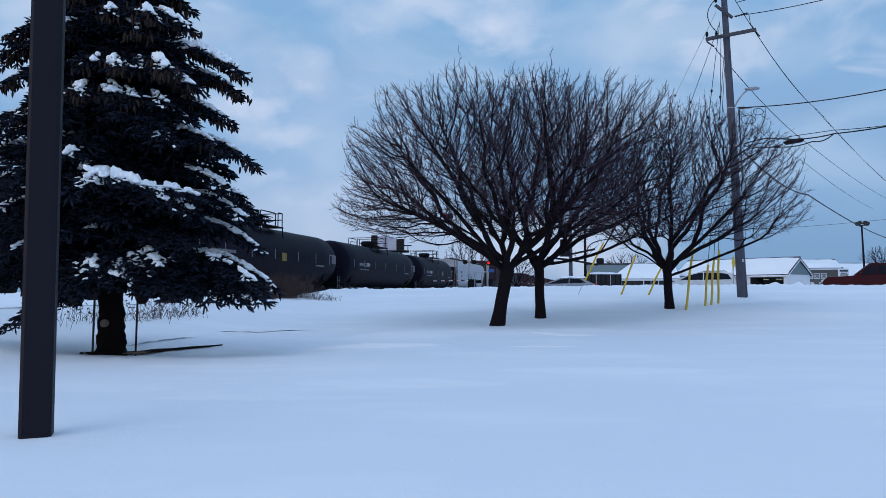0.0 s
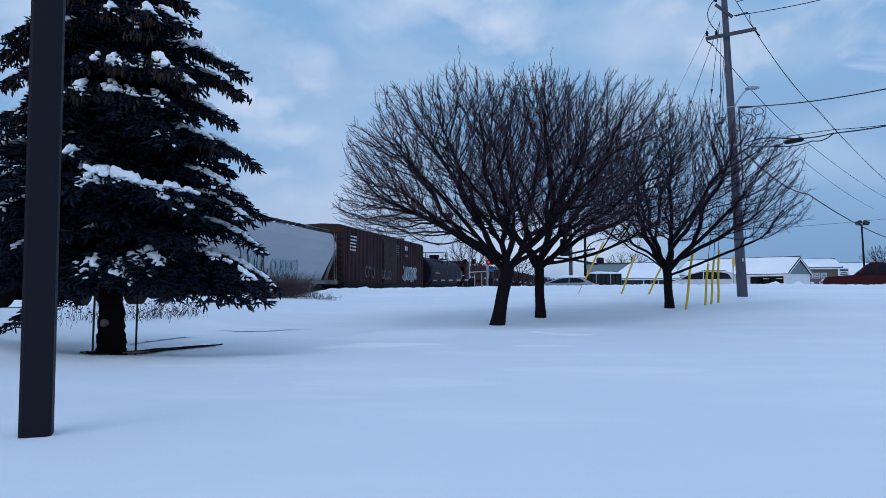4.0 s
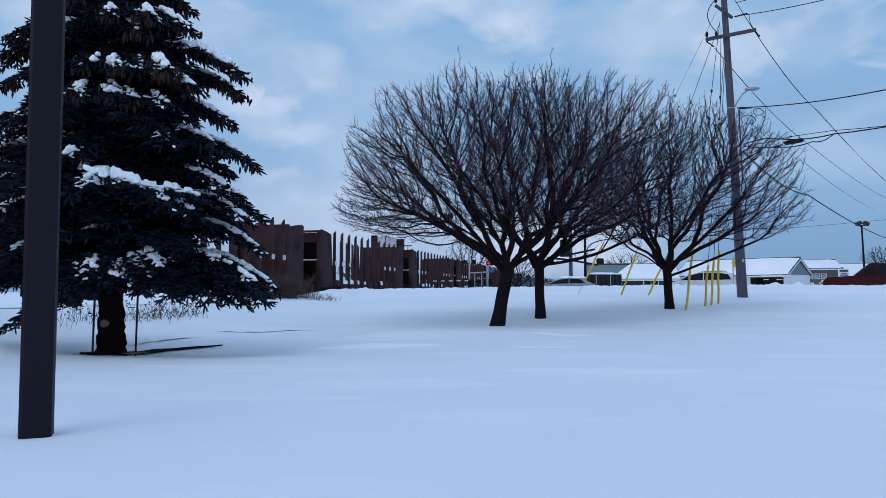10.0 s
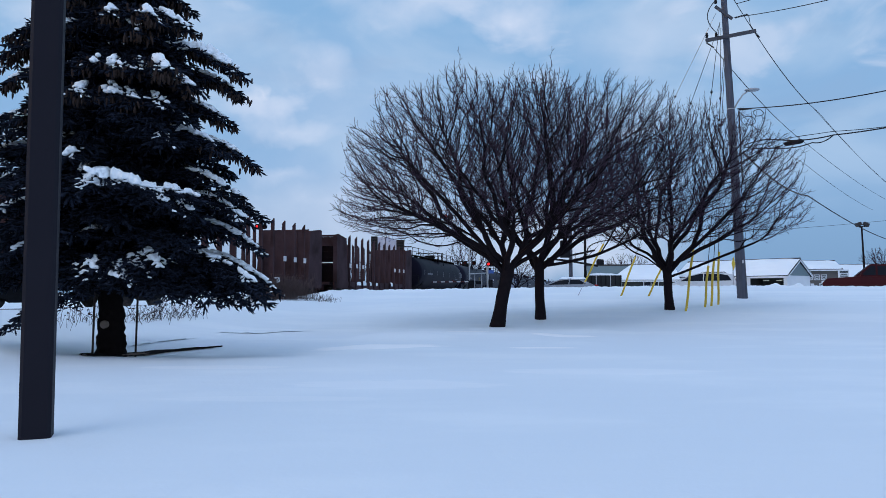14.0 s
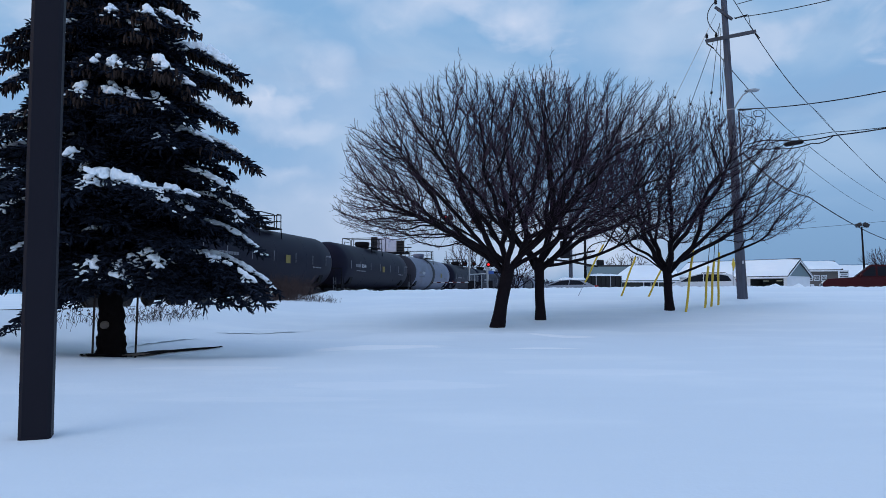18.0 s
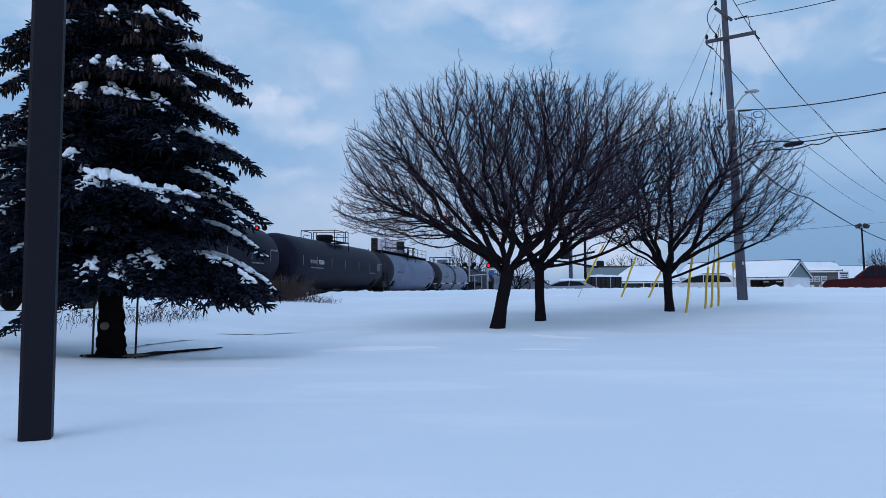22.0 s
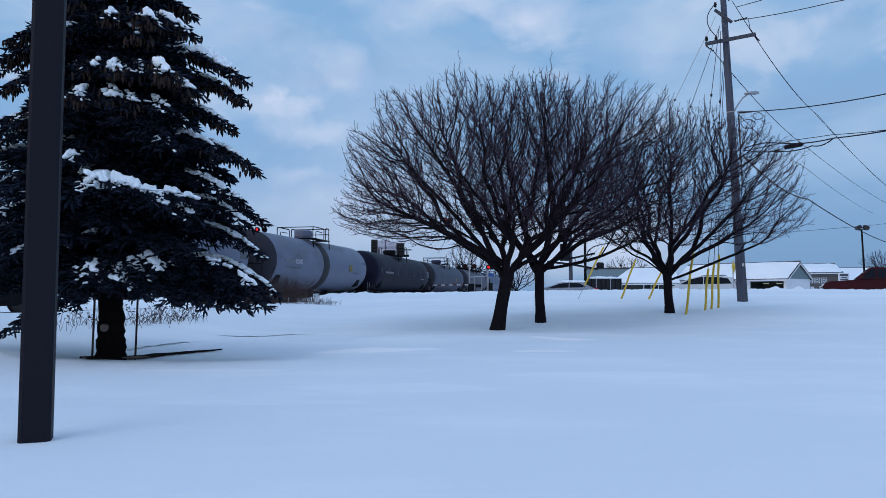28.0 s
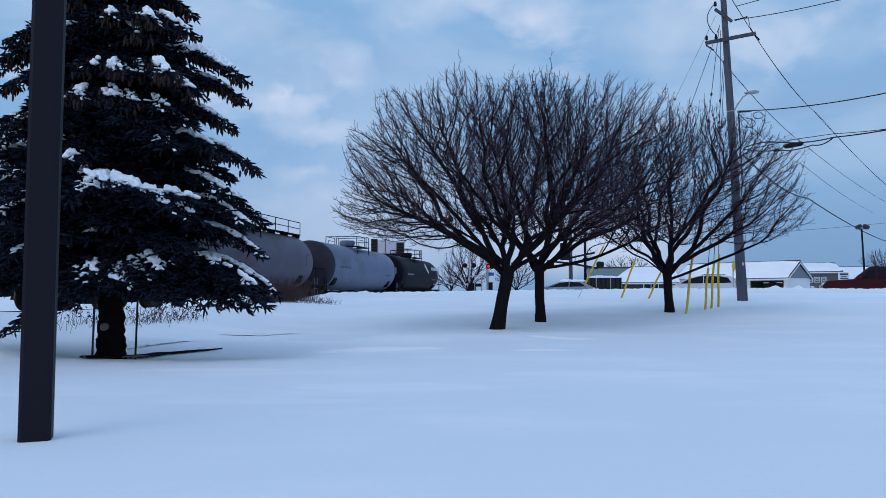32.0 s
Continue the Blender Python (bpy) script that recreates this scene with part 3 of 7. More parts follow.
    if walkway:
        w = B()
        box(w, (-L / 2, -.42, pz + .06), (L - .9, .5, .035))
        for k in range(10):
            box(w, (-.6 - (L - 1.2) * k / 9, -.42, pz - .05), (.06, .45, .22))
        part("walkway", w, DARK_STEEL, car)
        g = B()
        n = 9
        for k in range(n + 1):
            x = -.55 - (L - 1.1) * k / n
            rod(g, (x, -.66, pz), (x, -.66, pz + .75), .024, seg=6)
        for dz in (.4, .75):
            rod(g, (-.55, -.66, pz + dz), (-L + .55, -.66, pz + dz), .022, seg=6)
        part("railing", g, DARK_STEEL, car)
    # sill, ends, running gear
    for x0, x1 in ((-L - .35, -L + 3.2), (-3.2, .35)):
        s = B()
        box(s, ((x0 + x1) / 2, 0, .86), (x1 - x0, .6, .36), bevel=.02)
        part("stub_sill", s, DARK_STEEL, car)
    for x in (-L + 1.9, -1.9):
        s = B()
        prism(s, [(-1.35, 1.6), (-1.2, 1.2), (-.4, 1.0), (.4, 1.0), (1.2, 1.2), (1.35, 1.6)], x - .25, x + .25)
        part("saddle", s, DARK_STEEL, car)
    for x, sg in ((-L - .1, -1), (.1, 1)):
        e = B()
        box(e, (x, 0, 1.06), (.5, 2.9, .06))
        box(e, (x + sg * .22, 0, .95), (.06, 2.9, .22))
        for y in (-1.38, 1.38):
            rod(e, (x, y, 1.08), (x, y, 2.1), .022, seg=6)
        rod(e, (x, -1.38, 2.1), (x, 1.38, 2.1), .022, seg=6)
        part("end_platform", e, DARK_STEEL, car)
        ladder(car, x, -1.42, .45, 1.5, MARK_FAINT if sg > 0 else DARK_STEEL)
        coupler(car, x, sg)
    for x in (-L + 1.9, -1.9):
        truck(car, x)
    # markings on the near side
    if ticks:
        for k in (.10, .22, .36, .52, .66, .80, .92):
            b = B()
            box(b, (-L * k, -R - .006, ZC + .05), (.05, .012, .52))
            part("reflective_strip", b, MARK_DULL, shell)
    if yellow is not None:
        b = B()
        box(b, (-L * yellow, -R - .012, ZC - .05), (.55, .014, .42), bevel=.003)
        part("placard", b, MARK_YELLOW, shell, "yellow hazard placard")
    if patch is not None:
        b = B()
        box(b, (-L * patch, -R - .004, ZC + .1), (.7, .012, .5))
        part("data_panel", b, MARK_FAINT, shell, "faded grey data panel")
    dim = MARK_DULL if paint in (TANK_BLACK, TANK_DARK) else MARK_FAINT
    x0 = -L * .86
    if words:
        bars(shell, x0, -R - .014, ZC + .02, [.22, .2, .2, .22], .2, .06, MARK_DULL)
        number(shell, words, x0 + 1.25, -R - .016, ZC - .10, .36, MARK_WHITE)
        bars(shell, x0 + .1, -R - .012, ZC - .32, [.4, .3, .6, .4], .06, .08, dim)
    else:
        bars(shell, x0, -R - .012, ZC - .05, [.2, .2, .2, .3, .2, .2, .2, .2], .14, .05, dim)
    bars(shell, -L * .22, -R - .012, ZC - .35, [.3, .5, .3], .07, .08, dim)
    bars(shell, -L * .1, -R - .012, ZC + .35, [.3, .4], .08, .08, dim)
    if logo:
        b = B()
        lathe(b, [(0, 0), (.5, 0), (.5, .012), (0, .012)], Matrix.Translation((-L * .36, -R + .10, ZC + .62)) @ pose(0, 0, 0, 65, 0, 0) @ Matrix.Diagonal((.7, 1, 1, 1)), 24)
        part("emblem", b, MARK_WHITE, shell, "plain white oval emblem")
        bars(shell, -L * .24, -R + .06, ZC + .68, [.35, .3, .3, .35, .3, .35], .28, .1, MARK_WHITE)
    return car


def log_car(length):
    L = length
    car = thing("log_car", "empty oxide-brown log car with tall stakes and end bulkheads", "log car", group="train of freight cars")
    d = B()
    box(d, (-L / 2, 0, 1.12), (L, 2.2, .16))
    box(d, (-L / 2, 0, .9), (L - 2, .7, .45))
    for y in (-1.42, 1.42):
        prism(d, [(-L, .95), (-L + 3, .95), (-L + 5, .62), (-5, .62), (-3, .95), (0, .95), (0, 1.24), (-L, 1.24)], y - .06, y + .06, "y")
    part("deck", d, LOG_BROWN, car)
    k, lie = 11, random.Random(int(L * 100))
    for y in (-1, 1):
        for i in range(k):
            x = -2.6 - (L - 5.2) * i / (k - 1)
            b = B()
            prism(b, [(y * 1.36, 1.2), (y * 1.50, .75), (y * 1.55, .75), (y * 1.54, 4.26), (y * 1.40, 4.08), (y * 1.38, 2.4)], x - .07, x + .07)
            s = part("stake", b, LOG_BROWN, car)
            if y < 0 and i in (0, 1, 2, k - 3, k - 2, k - 1):
                m = B()
                box(m, (x, -1.56, 2.28), (.34, .02, .26))
                part("reflector", m, MARK_WHITE, s)
            if y < 0 and i < k - 1:
                m = B()
                w = (L - 5.2) / (k - 1)
                if lie.random() < .7:
                    # snow caught on the deck between two stakes
                    n, wide, high = 7, w * lie.uniform(.2, .7), lie.uniform(.03, .13)
                    mid = x - w * .5 + lie.uniform(-.1, .1)
                    top = [(mid - wide / 2 + wide * j / n, 1.2 + high * (1 - abs(2 * j / n - 1) ** 3) * lie.uniform(.6, 1.1)) for j in range(n + 1)]
                    prism(m, [(mid - wide / 2, 1.02)] + top + [(mid + wide / 2, 1.02)], -1.498, -1.30, "y")
                    part("deck_snow", m, SNOW, car, "snow lying on the deck edge")
                else:
                    m.free()
    for sgn, x in ((1, -.05), (-1, -L + .05)):
        # a bulkhead: recessed end face between two side sheets that lean inwards at the top
        for y in (-1, 1):
            b = B()
            prism(b, [(x, .8), (x - sgn * 2.1, .8), (x - sgn * 1.75, 4.0), (x - sgn * .25, 4.18), (x, 4.12)], y * 1.56, y * 1.44, "y")
            part("side_sheet", b, LOG_BROWN, car)
        b = B()
        box(b, (x - sgn * 1.5, 0, 2.45), (.14, 2.86, 2.9))
        for yy in (-.95, 0, .95):
            box(b, (x - sgn * 1.32, yy, 2.4), (.22, .12, 2.9))
        part("end_face", b, LOG_DARK, car)
        b = B()
        box(b, (x - sgn * 1.62, 0, 2.55), (.08, 2.84, 3.1), bevel=.02)
        for yy in (-.7, .7):
            box(b, (x - sgn * 1.67, yy, 2.55), (.04, .08, 3.0))
        part("bulkhead_sheet", b, LOG_BROWN, car)
        b = B()
        for y in (-1.37, 1.37):
            box(b, (x - sgn * .1, y, 2.4), (.16, .14, 3.4))
        box(b, (x - sgn * .1, 0, 4.06), (.18, 2.86, .12))
        box(b, (x - sgn * .5, .1, 3.72), (.06, 2.6, .55))
        part("end_frame", b, LOG_BROWN, car)
        b = B()
        for z in (1.5, 1.9, 2.7, 3.1):
            box(b, (x - sgn * .06, -.9, z), (.06, .9, .04))
        box(b, (x - sgn * .1, 0, 2.3), (.14, 2.7, .12))
        part("end_rungs", b, LOG_DARK, car)
        b = B()
        box(b, (x - sgn * .1, -.1, 2.385), (.13, 2.4, .05))
        part("snow_ledge", b, SNOW, car, "snow lying on a crossbar")
        if sgn < 0:
            for zz, ws in ((3.72, (.2, .2, .2, .2)), (3.48, (.16, .16, .16, .16, .16))):
                b = B()
                yy = .8
                for w in ws:
                    box(b, (x + .455, yy, zz + .06), (.02, w, .13))
                    yy -= w + .07
                part("lettering", b, MARK_FAINT, car)
        coupler(car, x, sgn)
        truck(car, x - sgn * 1.9)
    return car


def box_car(length):
    L = length
    car = thing("box_car", "tall brown ribbed boxcar with sprayed graffiti", "boxcar", group="train of freight cars")
    W = 1.5
    b = B()
    box(b, (-L / 2, 0, 2.85), (L, 2 * W - .1, 3.7))
    body = part("body", b, BOX_BROWN, car)
    b = B()
    prism(b, [(-W - .04, 4.68), (W + .04, 4.68), (W - .3, 4.80), (0, 4.86), (-W + .3, 4.80)], -L - .03, .03)
    part("roof", b, BOX_BROWN, car)
    n = 26
    for i in range(n + 1):
        x = -.15 - (L - .3) * i / n
        if abs(x + L / 2) < 2.0:
            continue
        for y in (-1, 1):
            r = B()
            prism(r, [(x - .14, y * (W - .04)), (x + .14, y * (W - .04)), (x + .09, y * (W + .05)), (x - .09, y * (W + .05))], 1.05, 4.62, "z")
            part("rib", r, BOX_BROWN, body)
    for k in (-1, 1):
        b = B()
        box(b, (-L / 2 + k * .92, -W - .03, 2.75), (1.8, .10, 3.2), bevel=.02)
        for j in range(5):
            box(b, (-L / 2 + k * .92, -W - .09, 1.5 + j * .62), (1.7, .05, .10))
        part("door", b, BOX_BROWN, body)
    for y, w, h in ((-W, .12, .24), (W, .12, .24), (0, .6, .3)):
        b = B()
        box(b, (-L / 2, y, .98 if y else .9), (L, w, h))
        part("sill", b, DARK_STEEL, car)
    for sg, x in ((1, 0), (-1, -L)):
        e = B()
        for j in range(9):
            box(e, (x + sg * .05, 0, 1.3 + j * .38), (.12, 2.8, .16), bevel=.03)
        part("end_corrugation", e, BOX_BROWN, body)
        coupler(car, x, sg)
        truck(car, x - sg * 2.2)
        ladder(car, x - sg * .4, -W - .1, 1.1, 4.5, BOX_BROWN)
    for j in range(5):
        bars(body, -L + 1.2 - .05 * j, -W - .075, 4.1 - j * .22, [.28, .22, .3, .2], .10, .07, MARK_WHITE)
        bars(body, -L * .5 + 1.4, -W - .105, 4.1 - j * .17, [.9 - .1 * (j % 3)], .07, .05, MARK_FAINT)
    bars(body, -L * .30, -W - .075, 4.05, [.35, .3], .36, .12, MARK_WHITE)
    bars(body, -L * .30, -W - .075, 3.45, [.25, .25, .2], .2, .1, MARK_FAINT)
    spray(body, -L * .34, -W - .08, 1.45, 4.8, 1.15, MARK_WHITE, 3)
    spray(body, -L * .33, -W - .084, 1.5, 4.4, .8, MARK_FAINT, 13)
    spray(body, -L * .32, -W - .088, 1.25, 4.0, 1.3, MARK_TEAL, 29)
    spray(body, -L * .62, -W - .12, 1.4, 2.6, .7, MARK_FAINT, 31)
    spray(body, -L * .80, -W - .08, 1.45, 2.2, .8, MARK_FAINT, 8)
    return car


def spray(parent, x, y, z, w, h, mat, seed):
    """Sprayed scrawl: looping strokes of no readable letters."""
    r = random.Random(seed)
    b = B()
    k = int(w / .62)
    for i in range(k):
        cx = x + (i + .5) * w / k
        pts = []
        a0, turn = r.uniform(0, 6), r.choice((-1, 1)) * r.uniform(3.2, 5.4)
        for j in range(9):
            a = a0 + turn * j / 8
            pts.append(Vector((cx + .30 * math.cos(a) * r.uniform(.8, 1.1), y, z + h * .5 + h * .48 * math.sin(a) * r.uniform(.8, 1.05))))
        for p, q in zip(pts[:-1], pts[1:]):
            d = q - p
            box(b, (p + q) / 2, (d.length + .06, .012, .11), Matrix.Rotation(-math.atan2(d.z, d.x), 4, "Y"))
    part("graffiti", b, mat, parent, "sprayed graffiti strokes")


def hopper_car(length):
    L = length
    car = thing("hopper_car", "pale grey covered hopper car with graffiti on its curved side", "hopper car", group="train of freight cars")
    prof = [(-1.25, 1.02), (-1.46, 1.5), (-1.55, 2.2), (-1.55, 2.9), (-1.46, 3.5), (-1.28, 3.95), (-1.15, 4.08),
            (1.15, 4.08), (1.28, 3.95), (1.46, 3.5), (1.55, 2.9), (1.55, 2.2), (1.46, 1.5), (1.25, 1.02)]
    b = B()
    rings = []
    for x, cut in ((-L + .1, 3.3), (-L + 2.2, 1.02), (-L * .5, 1.02), (-2.2, 1.02), (-.1, 3.3)):
        rings.append([b.verts.new((x, y, max(z, cut))) for y, z in prof])
    n = len(prof)
    for p, q in zip(rings[:-1], rings[1:]):
        for i in range(n):
            b.faces.new((p[i], p[(i + 1) % n], q[(i + 1) % n], q[i]))
    b.faces.new(rings[0][::-1])
    b.faces.new(rings[-1])
    bmesh.ops.recalc_face_normals(b, faces=b.faces[:])
    body = part("body", b, HOPPER_GREY, car, smooth=False)
    b = B()
    prism(b, [(-1.2, 4.06), (-.6, 4.18), (.6, 4.18), (1.2, 4.06)], -L, 0)
    part("roof", b, HOPPER_GREY, car)
    for x0, x1 in ((-L + .07, -L + 2.17), (-.07, -2.17)):
        # slope sheet under each end, soot and shade in its colour, between two corner gussets
        b = B()
        d = Vector((x1 - x0, 0, -2.28))
        tilt = Matrix.Rotation(math.atan2(2.28, x1 - x0), 4, "Y")
        box(b, ((x0 + x1) / 2, 0, 2.14), (d.length, 2.86, .03), tilt)
        part("slope_sheet", b, CAR_END_SHADE, car, "slope sheet with soot and shade in its colour")
        for y in (-1.44, 1.44):
            b = B()
            prism(b, [(x0, 3.3), (x0, 2.75), (x1 * .86 + x0 * .14, 1.05), (x1, 1.05)], y - .02, y + .02, "y")
            part("corner_gusset", b, HOPPER_SHADE, car)
    b = B()
    for y in (-.9, .9):
        box(b, (-L / 2, y, 4.28), (L - .6, .42, .04))
        for k in range(24):
            box(b, (-.5 - (L - 1) * k / 23, y, 4.22), (.08, .4, .12))
    part("running_board", b, HOPPER_SHADE, car)
    for k in range(6):
        b = B()
        lathe(b, [(.34, 0), (.34, .14), (.3, .18), (0, .2)], Matrix.Translation((-2.2 - (L - 4.4) * k / 5, 0, 4.17)), 16)
        part("roof_hatch", b, HOPPER_SHADE, car)
    for k in range(4):
        b = B()
        x = -3.6 - (L - 7.2) * k / 3
        prism(b, [(x - 1.9, 1.1), (x + 1.9, 1.1), (x + .4, .35), (x - .4, .35)], -1.0, 1.0, "y")
        part("discharge_chute", b, HOPPER_SHADE, car)
    b = B()
    for y in (-1.5, 1.5):
        box(b, (-L / 2, y, 1.05), (L, .12, .24))
    for sg, x in ((1, 0), (-1, -L)):
        for y in (-1.38, 1.38):
            rod(b, (x - sg * .12, y, 1.1), (x - sg * .12, y, 4.0), .05, seg=6)
            rod(b, (x - sg * 1.4, y, 1.1), (x - sg * .9, y, 2.6), .05, seg=6)
        box(b, (x - sg * .1, 0, 1.1), (.25, 2.9, .2))
        box(b, (x - sg * .9, 0, 2.1), (1.4, .1, 1.8), Matrix.Rotation(sg * .5, 4, "Y"))
    part("end_frame", b, HOPPER_SHADE, car)
    for sg, x in ((1, 0), (-1, -L)):
        coupler(car, x, sg)
        truck(car, x - sg * 1.9)
        ladder(car, x - sg * .45, -1.56, 1.1, 4.1, HOPPER_SHADE)
    bars(body, -L * .86, -1.57, 2.75, [.3, .3], .26, .1, MARK_FAINT)
    bars(body, -L * .86, -1.57, 2.30, [.2, .2, .2], .22, .08, MARK_FAINT)
    bars(body, -L * .86, -1.57, 1.95, [.5, .6], .05, .08, MARK_FAINT)
    spray(body, -L * .66, -1.56, 1.2, 3.6, 1.5, MARK_DARK, 5)
    spray(body, -L * .63, -1.565, 1.2, 2.4, 1.2, MARK_TEAL, 21)
    spray(body, -L * .47, -1.57, 1.3, 3.4, 1.0, MARK_TEAL, 11)
    spray(body, -L * .47, -1.565, 1.45, 3.2, .7, MARK_TEAL, 17)
    return car


railway()
# rear end of each car along the track at the start, in metres, and how it looks
TANKS = {"black": (TANK_BLACK, "black tank car with white reflective strips along its side"),
         "dark": (TANK_DARK, "charcoal tank car with grime along its belly"),
         "slate": (TANK_BLUE, "slate-blue tank car dulled by road grime"),
         "deep": (TANK_SLATE, "dark slate tank car dulled by road grime"),
         "dun": (TANK_DUN, "grimy grey tank car with stained flanks"),
         "grey": (TANK_GREY, "light grey tank car with faded stencilled markings")}
TRAIN = [(24.8, "tank", 17.4, "black", {}),
         (45.3, "tank", 18.3, "black", {"yellow": .46, "patch": .06}),
         (64.92, "tank", 18.3, "black", {"words": "210929", "patch": .05}),
         (81.62, "tank", 15.0, "black", {"words": "302246", "yellow": .40}),
         (103.03, "hopper", 20.3, "", {}),
         (125.42, "box", 21.2, "", {}),
         (145.54, "tank", 17.4, "black", {"patch": .07}),
         (165.67, "log", 18.5, "", {}), (186.4, "log", 18.5, "", {}), (207.36, "log", 18.5, "", {}),
         (228.5, "log", 18.5, "", {}), (249.3, "log", 18.5, "", {}), (270.27, "log", 18.5, "", {}),
         (293.8, "tank", 20.3, "black", {"walkway": True, "patch": .05}),
         (312.67, "tank", 17.2, "dark", {"yellow": .42}),
         (330.65, "tank", 16.4, "dark", {"yellow": .47, "words": "80240"}),
         (348.08, "tank", 16.4, "grey", {"words": "401815", "yellow": .3, "band": BAND, "ticks": False}),
         (366.75, "tank", 17.0, "dark", {}),
         (385.05, "tank", 17.2, "dark", {"words": "95080", "patch": .1}),
         (402.5, "tank", 16.2, "slate", {"walkway": True, "patch": .06, "ticks": False}),
         (420.45, "tank", 16.4, "grey", {"yellow": .28, "band": BAND, "ticks": False}),
         (438.9, "tank", 17.2, "dark", {"patch": .08}),
         (457.4, "tank", 16.7, "grey", {"patch": .07, "ticks": False}),
         (475.28, "tank", 16.7, "grey", {"words": "401842", "yellow": .24, "band": BAND, "ticks": False, "dome": .6}),
         (494.15, "tank", 17.2, "dark", {"patch": .06}),
         (511.95, "tank", 16.9, "deep", {"yellow": .3, "ticks": False}),
         (529.1, "tank", 16.0, "dun", {"walkway": True, "patch": .08, "ticks": False}),
         (546.4, "tank", 15.6, "slate", {"patch": .05, "ticks": False}),
         (561.9, "tank", 14.4, "black", {"logo": True, "ticks": False})]


def train():
    made, log = [], None
    for s, kind, length, paint, extra in TRAIN:
        if kind == "tank":
            car = tank_car(length, *TANKS[paint], **extra)
        elif kind == "hopper":
            car = hopper_car(length)
        elif kind == "box":
            car = box_car(length)
        elif log is None:
            car = log = log_car(length)
        else:
            car = copy_thing(log, Matrix())
        made.append((car, s))
    return made


CARS = train()


# ---- trees ----
def tube_mesh(name, polylines):
    """One mesh of many tapered round stems; each is (points, radii, sides)."""
    verts, faces, base = [], [], 0
    for pts, rad, k in polylines:
        n = len(pts)
        for i in range(n):
            d = (pts[min(i + 1, n - 1)] - pts[max(i - 1, 0)]).normalized()
            u = d.cross(Vector((0.31, 0.95, 0.02)) if abs(d.y) < .9 else Vector((1, 0, 0))).normalized()
            v = d.cross(u)
            for j in range(k):
                a = j * math.tau / k
                q = pts[i] + (u * math.cos(a) + v * math.sin(a)) * rad[i]
                verts.append((q.x, q.y, q.z))
        for i in range(n - 1):
            for j in range(k):
                j2 = (j + 1) % k
                faces.append((base + i * k + j, base + i * k + j2, base + (i + 1) * k + j2, base + (i + 1) * k + j))
        base += n * k
    return array_mesh(name, verts, faces)


def pear_tree(x, y, seed, reach, height, fork, lean, trunk_r, limbs, label, spacing=.222, step_len=.11, tip=.0070, name="pear_tree",
              group="bare ornamental trees on the lot", base=None, power=2.6, forced=(), shoots=(), spurs=.75, open_heart=0.0, heart=1.0, shoulder=0.0):
    """A bare vase-shaped tree whose branches grow towards free room in its crown.
    reach: crown's extent to the west, east, south and north of the trunk."""
    rnd = random.Random(seed)
    rng = np.random.default_rng(seed)
    z0 = (float(ground_z(x, y)) if base is None else base) - 0.1
    tree = thing(name, label, "tree", (x, y, z0), group=group)
    west, east, south, north = reach
    cz = height * 0.50

    def fill(p):
        """0 in the crown's middle, 1 on its outline."""
        px, py, pz = p[..., 0], p[..., 1], p[..., 2]
        rx = np.where(px > 0, east, west * (1 - shoulder * np.clip((pz - 4.1) / 1.1, 0, 1)))
        ry = np.where(py > 0, north, south)
        h = np.where(pz > cz, (pz - cz) / (height - cz), (cz - pz) / (cz - fork * 1.12))
        return np.abs(px / rx) ** power + np.abs(py / ry) ** power + np.abs(h) ** power

    def rim(az, el):
        d = np.array([math.cos(az) * math.cos(el), math.sin(az) * math.cos(el), math.sin(el)])
        c = np.array([0, 0, cz])
        ts = np.linspace(.2, 9, 400)
        ok = fill(c + ts[:, None] * d) < 1
        return Vector(c + d * ts[ok][-1])

    pos, par = [], []

    def add(p, q):
        pos.append(p)
        par.append(q)
        return len(pos) - 1

    n0 = max(4, int(fork / step_len))
    for k in range(n0 + 1):
        h = fork * k / n0
        add(Vector((lean * h + .006 * math.sin(k * 1.3), .006 * math.sin(k * 2.1), h)), k - 1)

    def guide(mid, goal, frac, shared=False):
        root = rnd.randint(int(n0 * .82), n0)
        if shared and len(pos) > n0 + 20:
            # leaves an older limb that heads the same way
            g = (Vector(goal) - pos[n0]).normalized()
            old = [i for i in range(n0 + 1, len(pos)) if .45 < (pos[i] - pos[n0]).length < 1.5]
            root = max(old, key=lambda i: (pos[i] - pos[n0]).normalized().dot(g) + rnd.uniform(-.12, .12))
            mid = pos[root].lerp(Vector(goal), .45) + Vector((rnd.gauss(0, .12), rnd.gauss(0, .12), rnd.uniform(-.05, .25)))
        a, mid, goal = pos[root], Vector(mid), Vector(goal)
        n = max(4, int(((mid - a).length + (goal - mid).length) / step_len))
        q, amp, ph = root, rnd.uniform(.05, .11), rnd.uniform(0, 6)
        for k in range(1, int(n * frac) + 1):
            t = k / n
            p = a.lerp(mid, t).lerp(mid.lerp(goal, t), t)
            bow = amp * (math.sin(t * 9 + ph) + .5 * math.sin(t * 21 + ph * 2)) * min(1, t * 5)
            q = add(p + Vector((bow + rnd.gauss(0, .012), bow * math.cos(ph) + rnd.gauss(0, .012), .5 * bow * math.sin(ph * 2))), q)

    for mid, goal in forced:
        guide(mid, goal, .72)
    for k in range(limbs):
        az = k * 2.39996 + rnd.uniform(-.25, .25)
        goal = rim(az, math.asin(.04 + 0.92 * (k + .5) / limbs))
        a = pos[n0]
        guide(a.lerp(goal, .42) + Vector((0, 0, rnd.uniform(-.05, .30))), goal, rnd.uniform(.6, .88), k > 6)

    # free room to grow into
    box_lo, box_hi = np.array([-west, -south, fork * .95]), np.array([east, north, height])
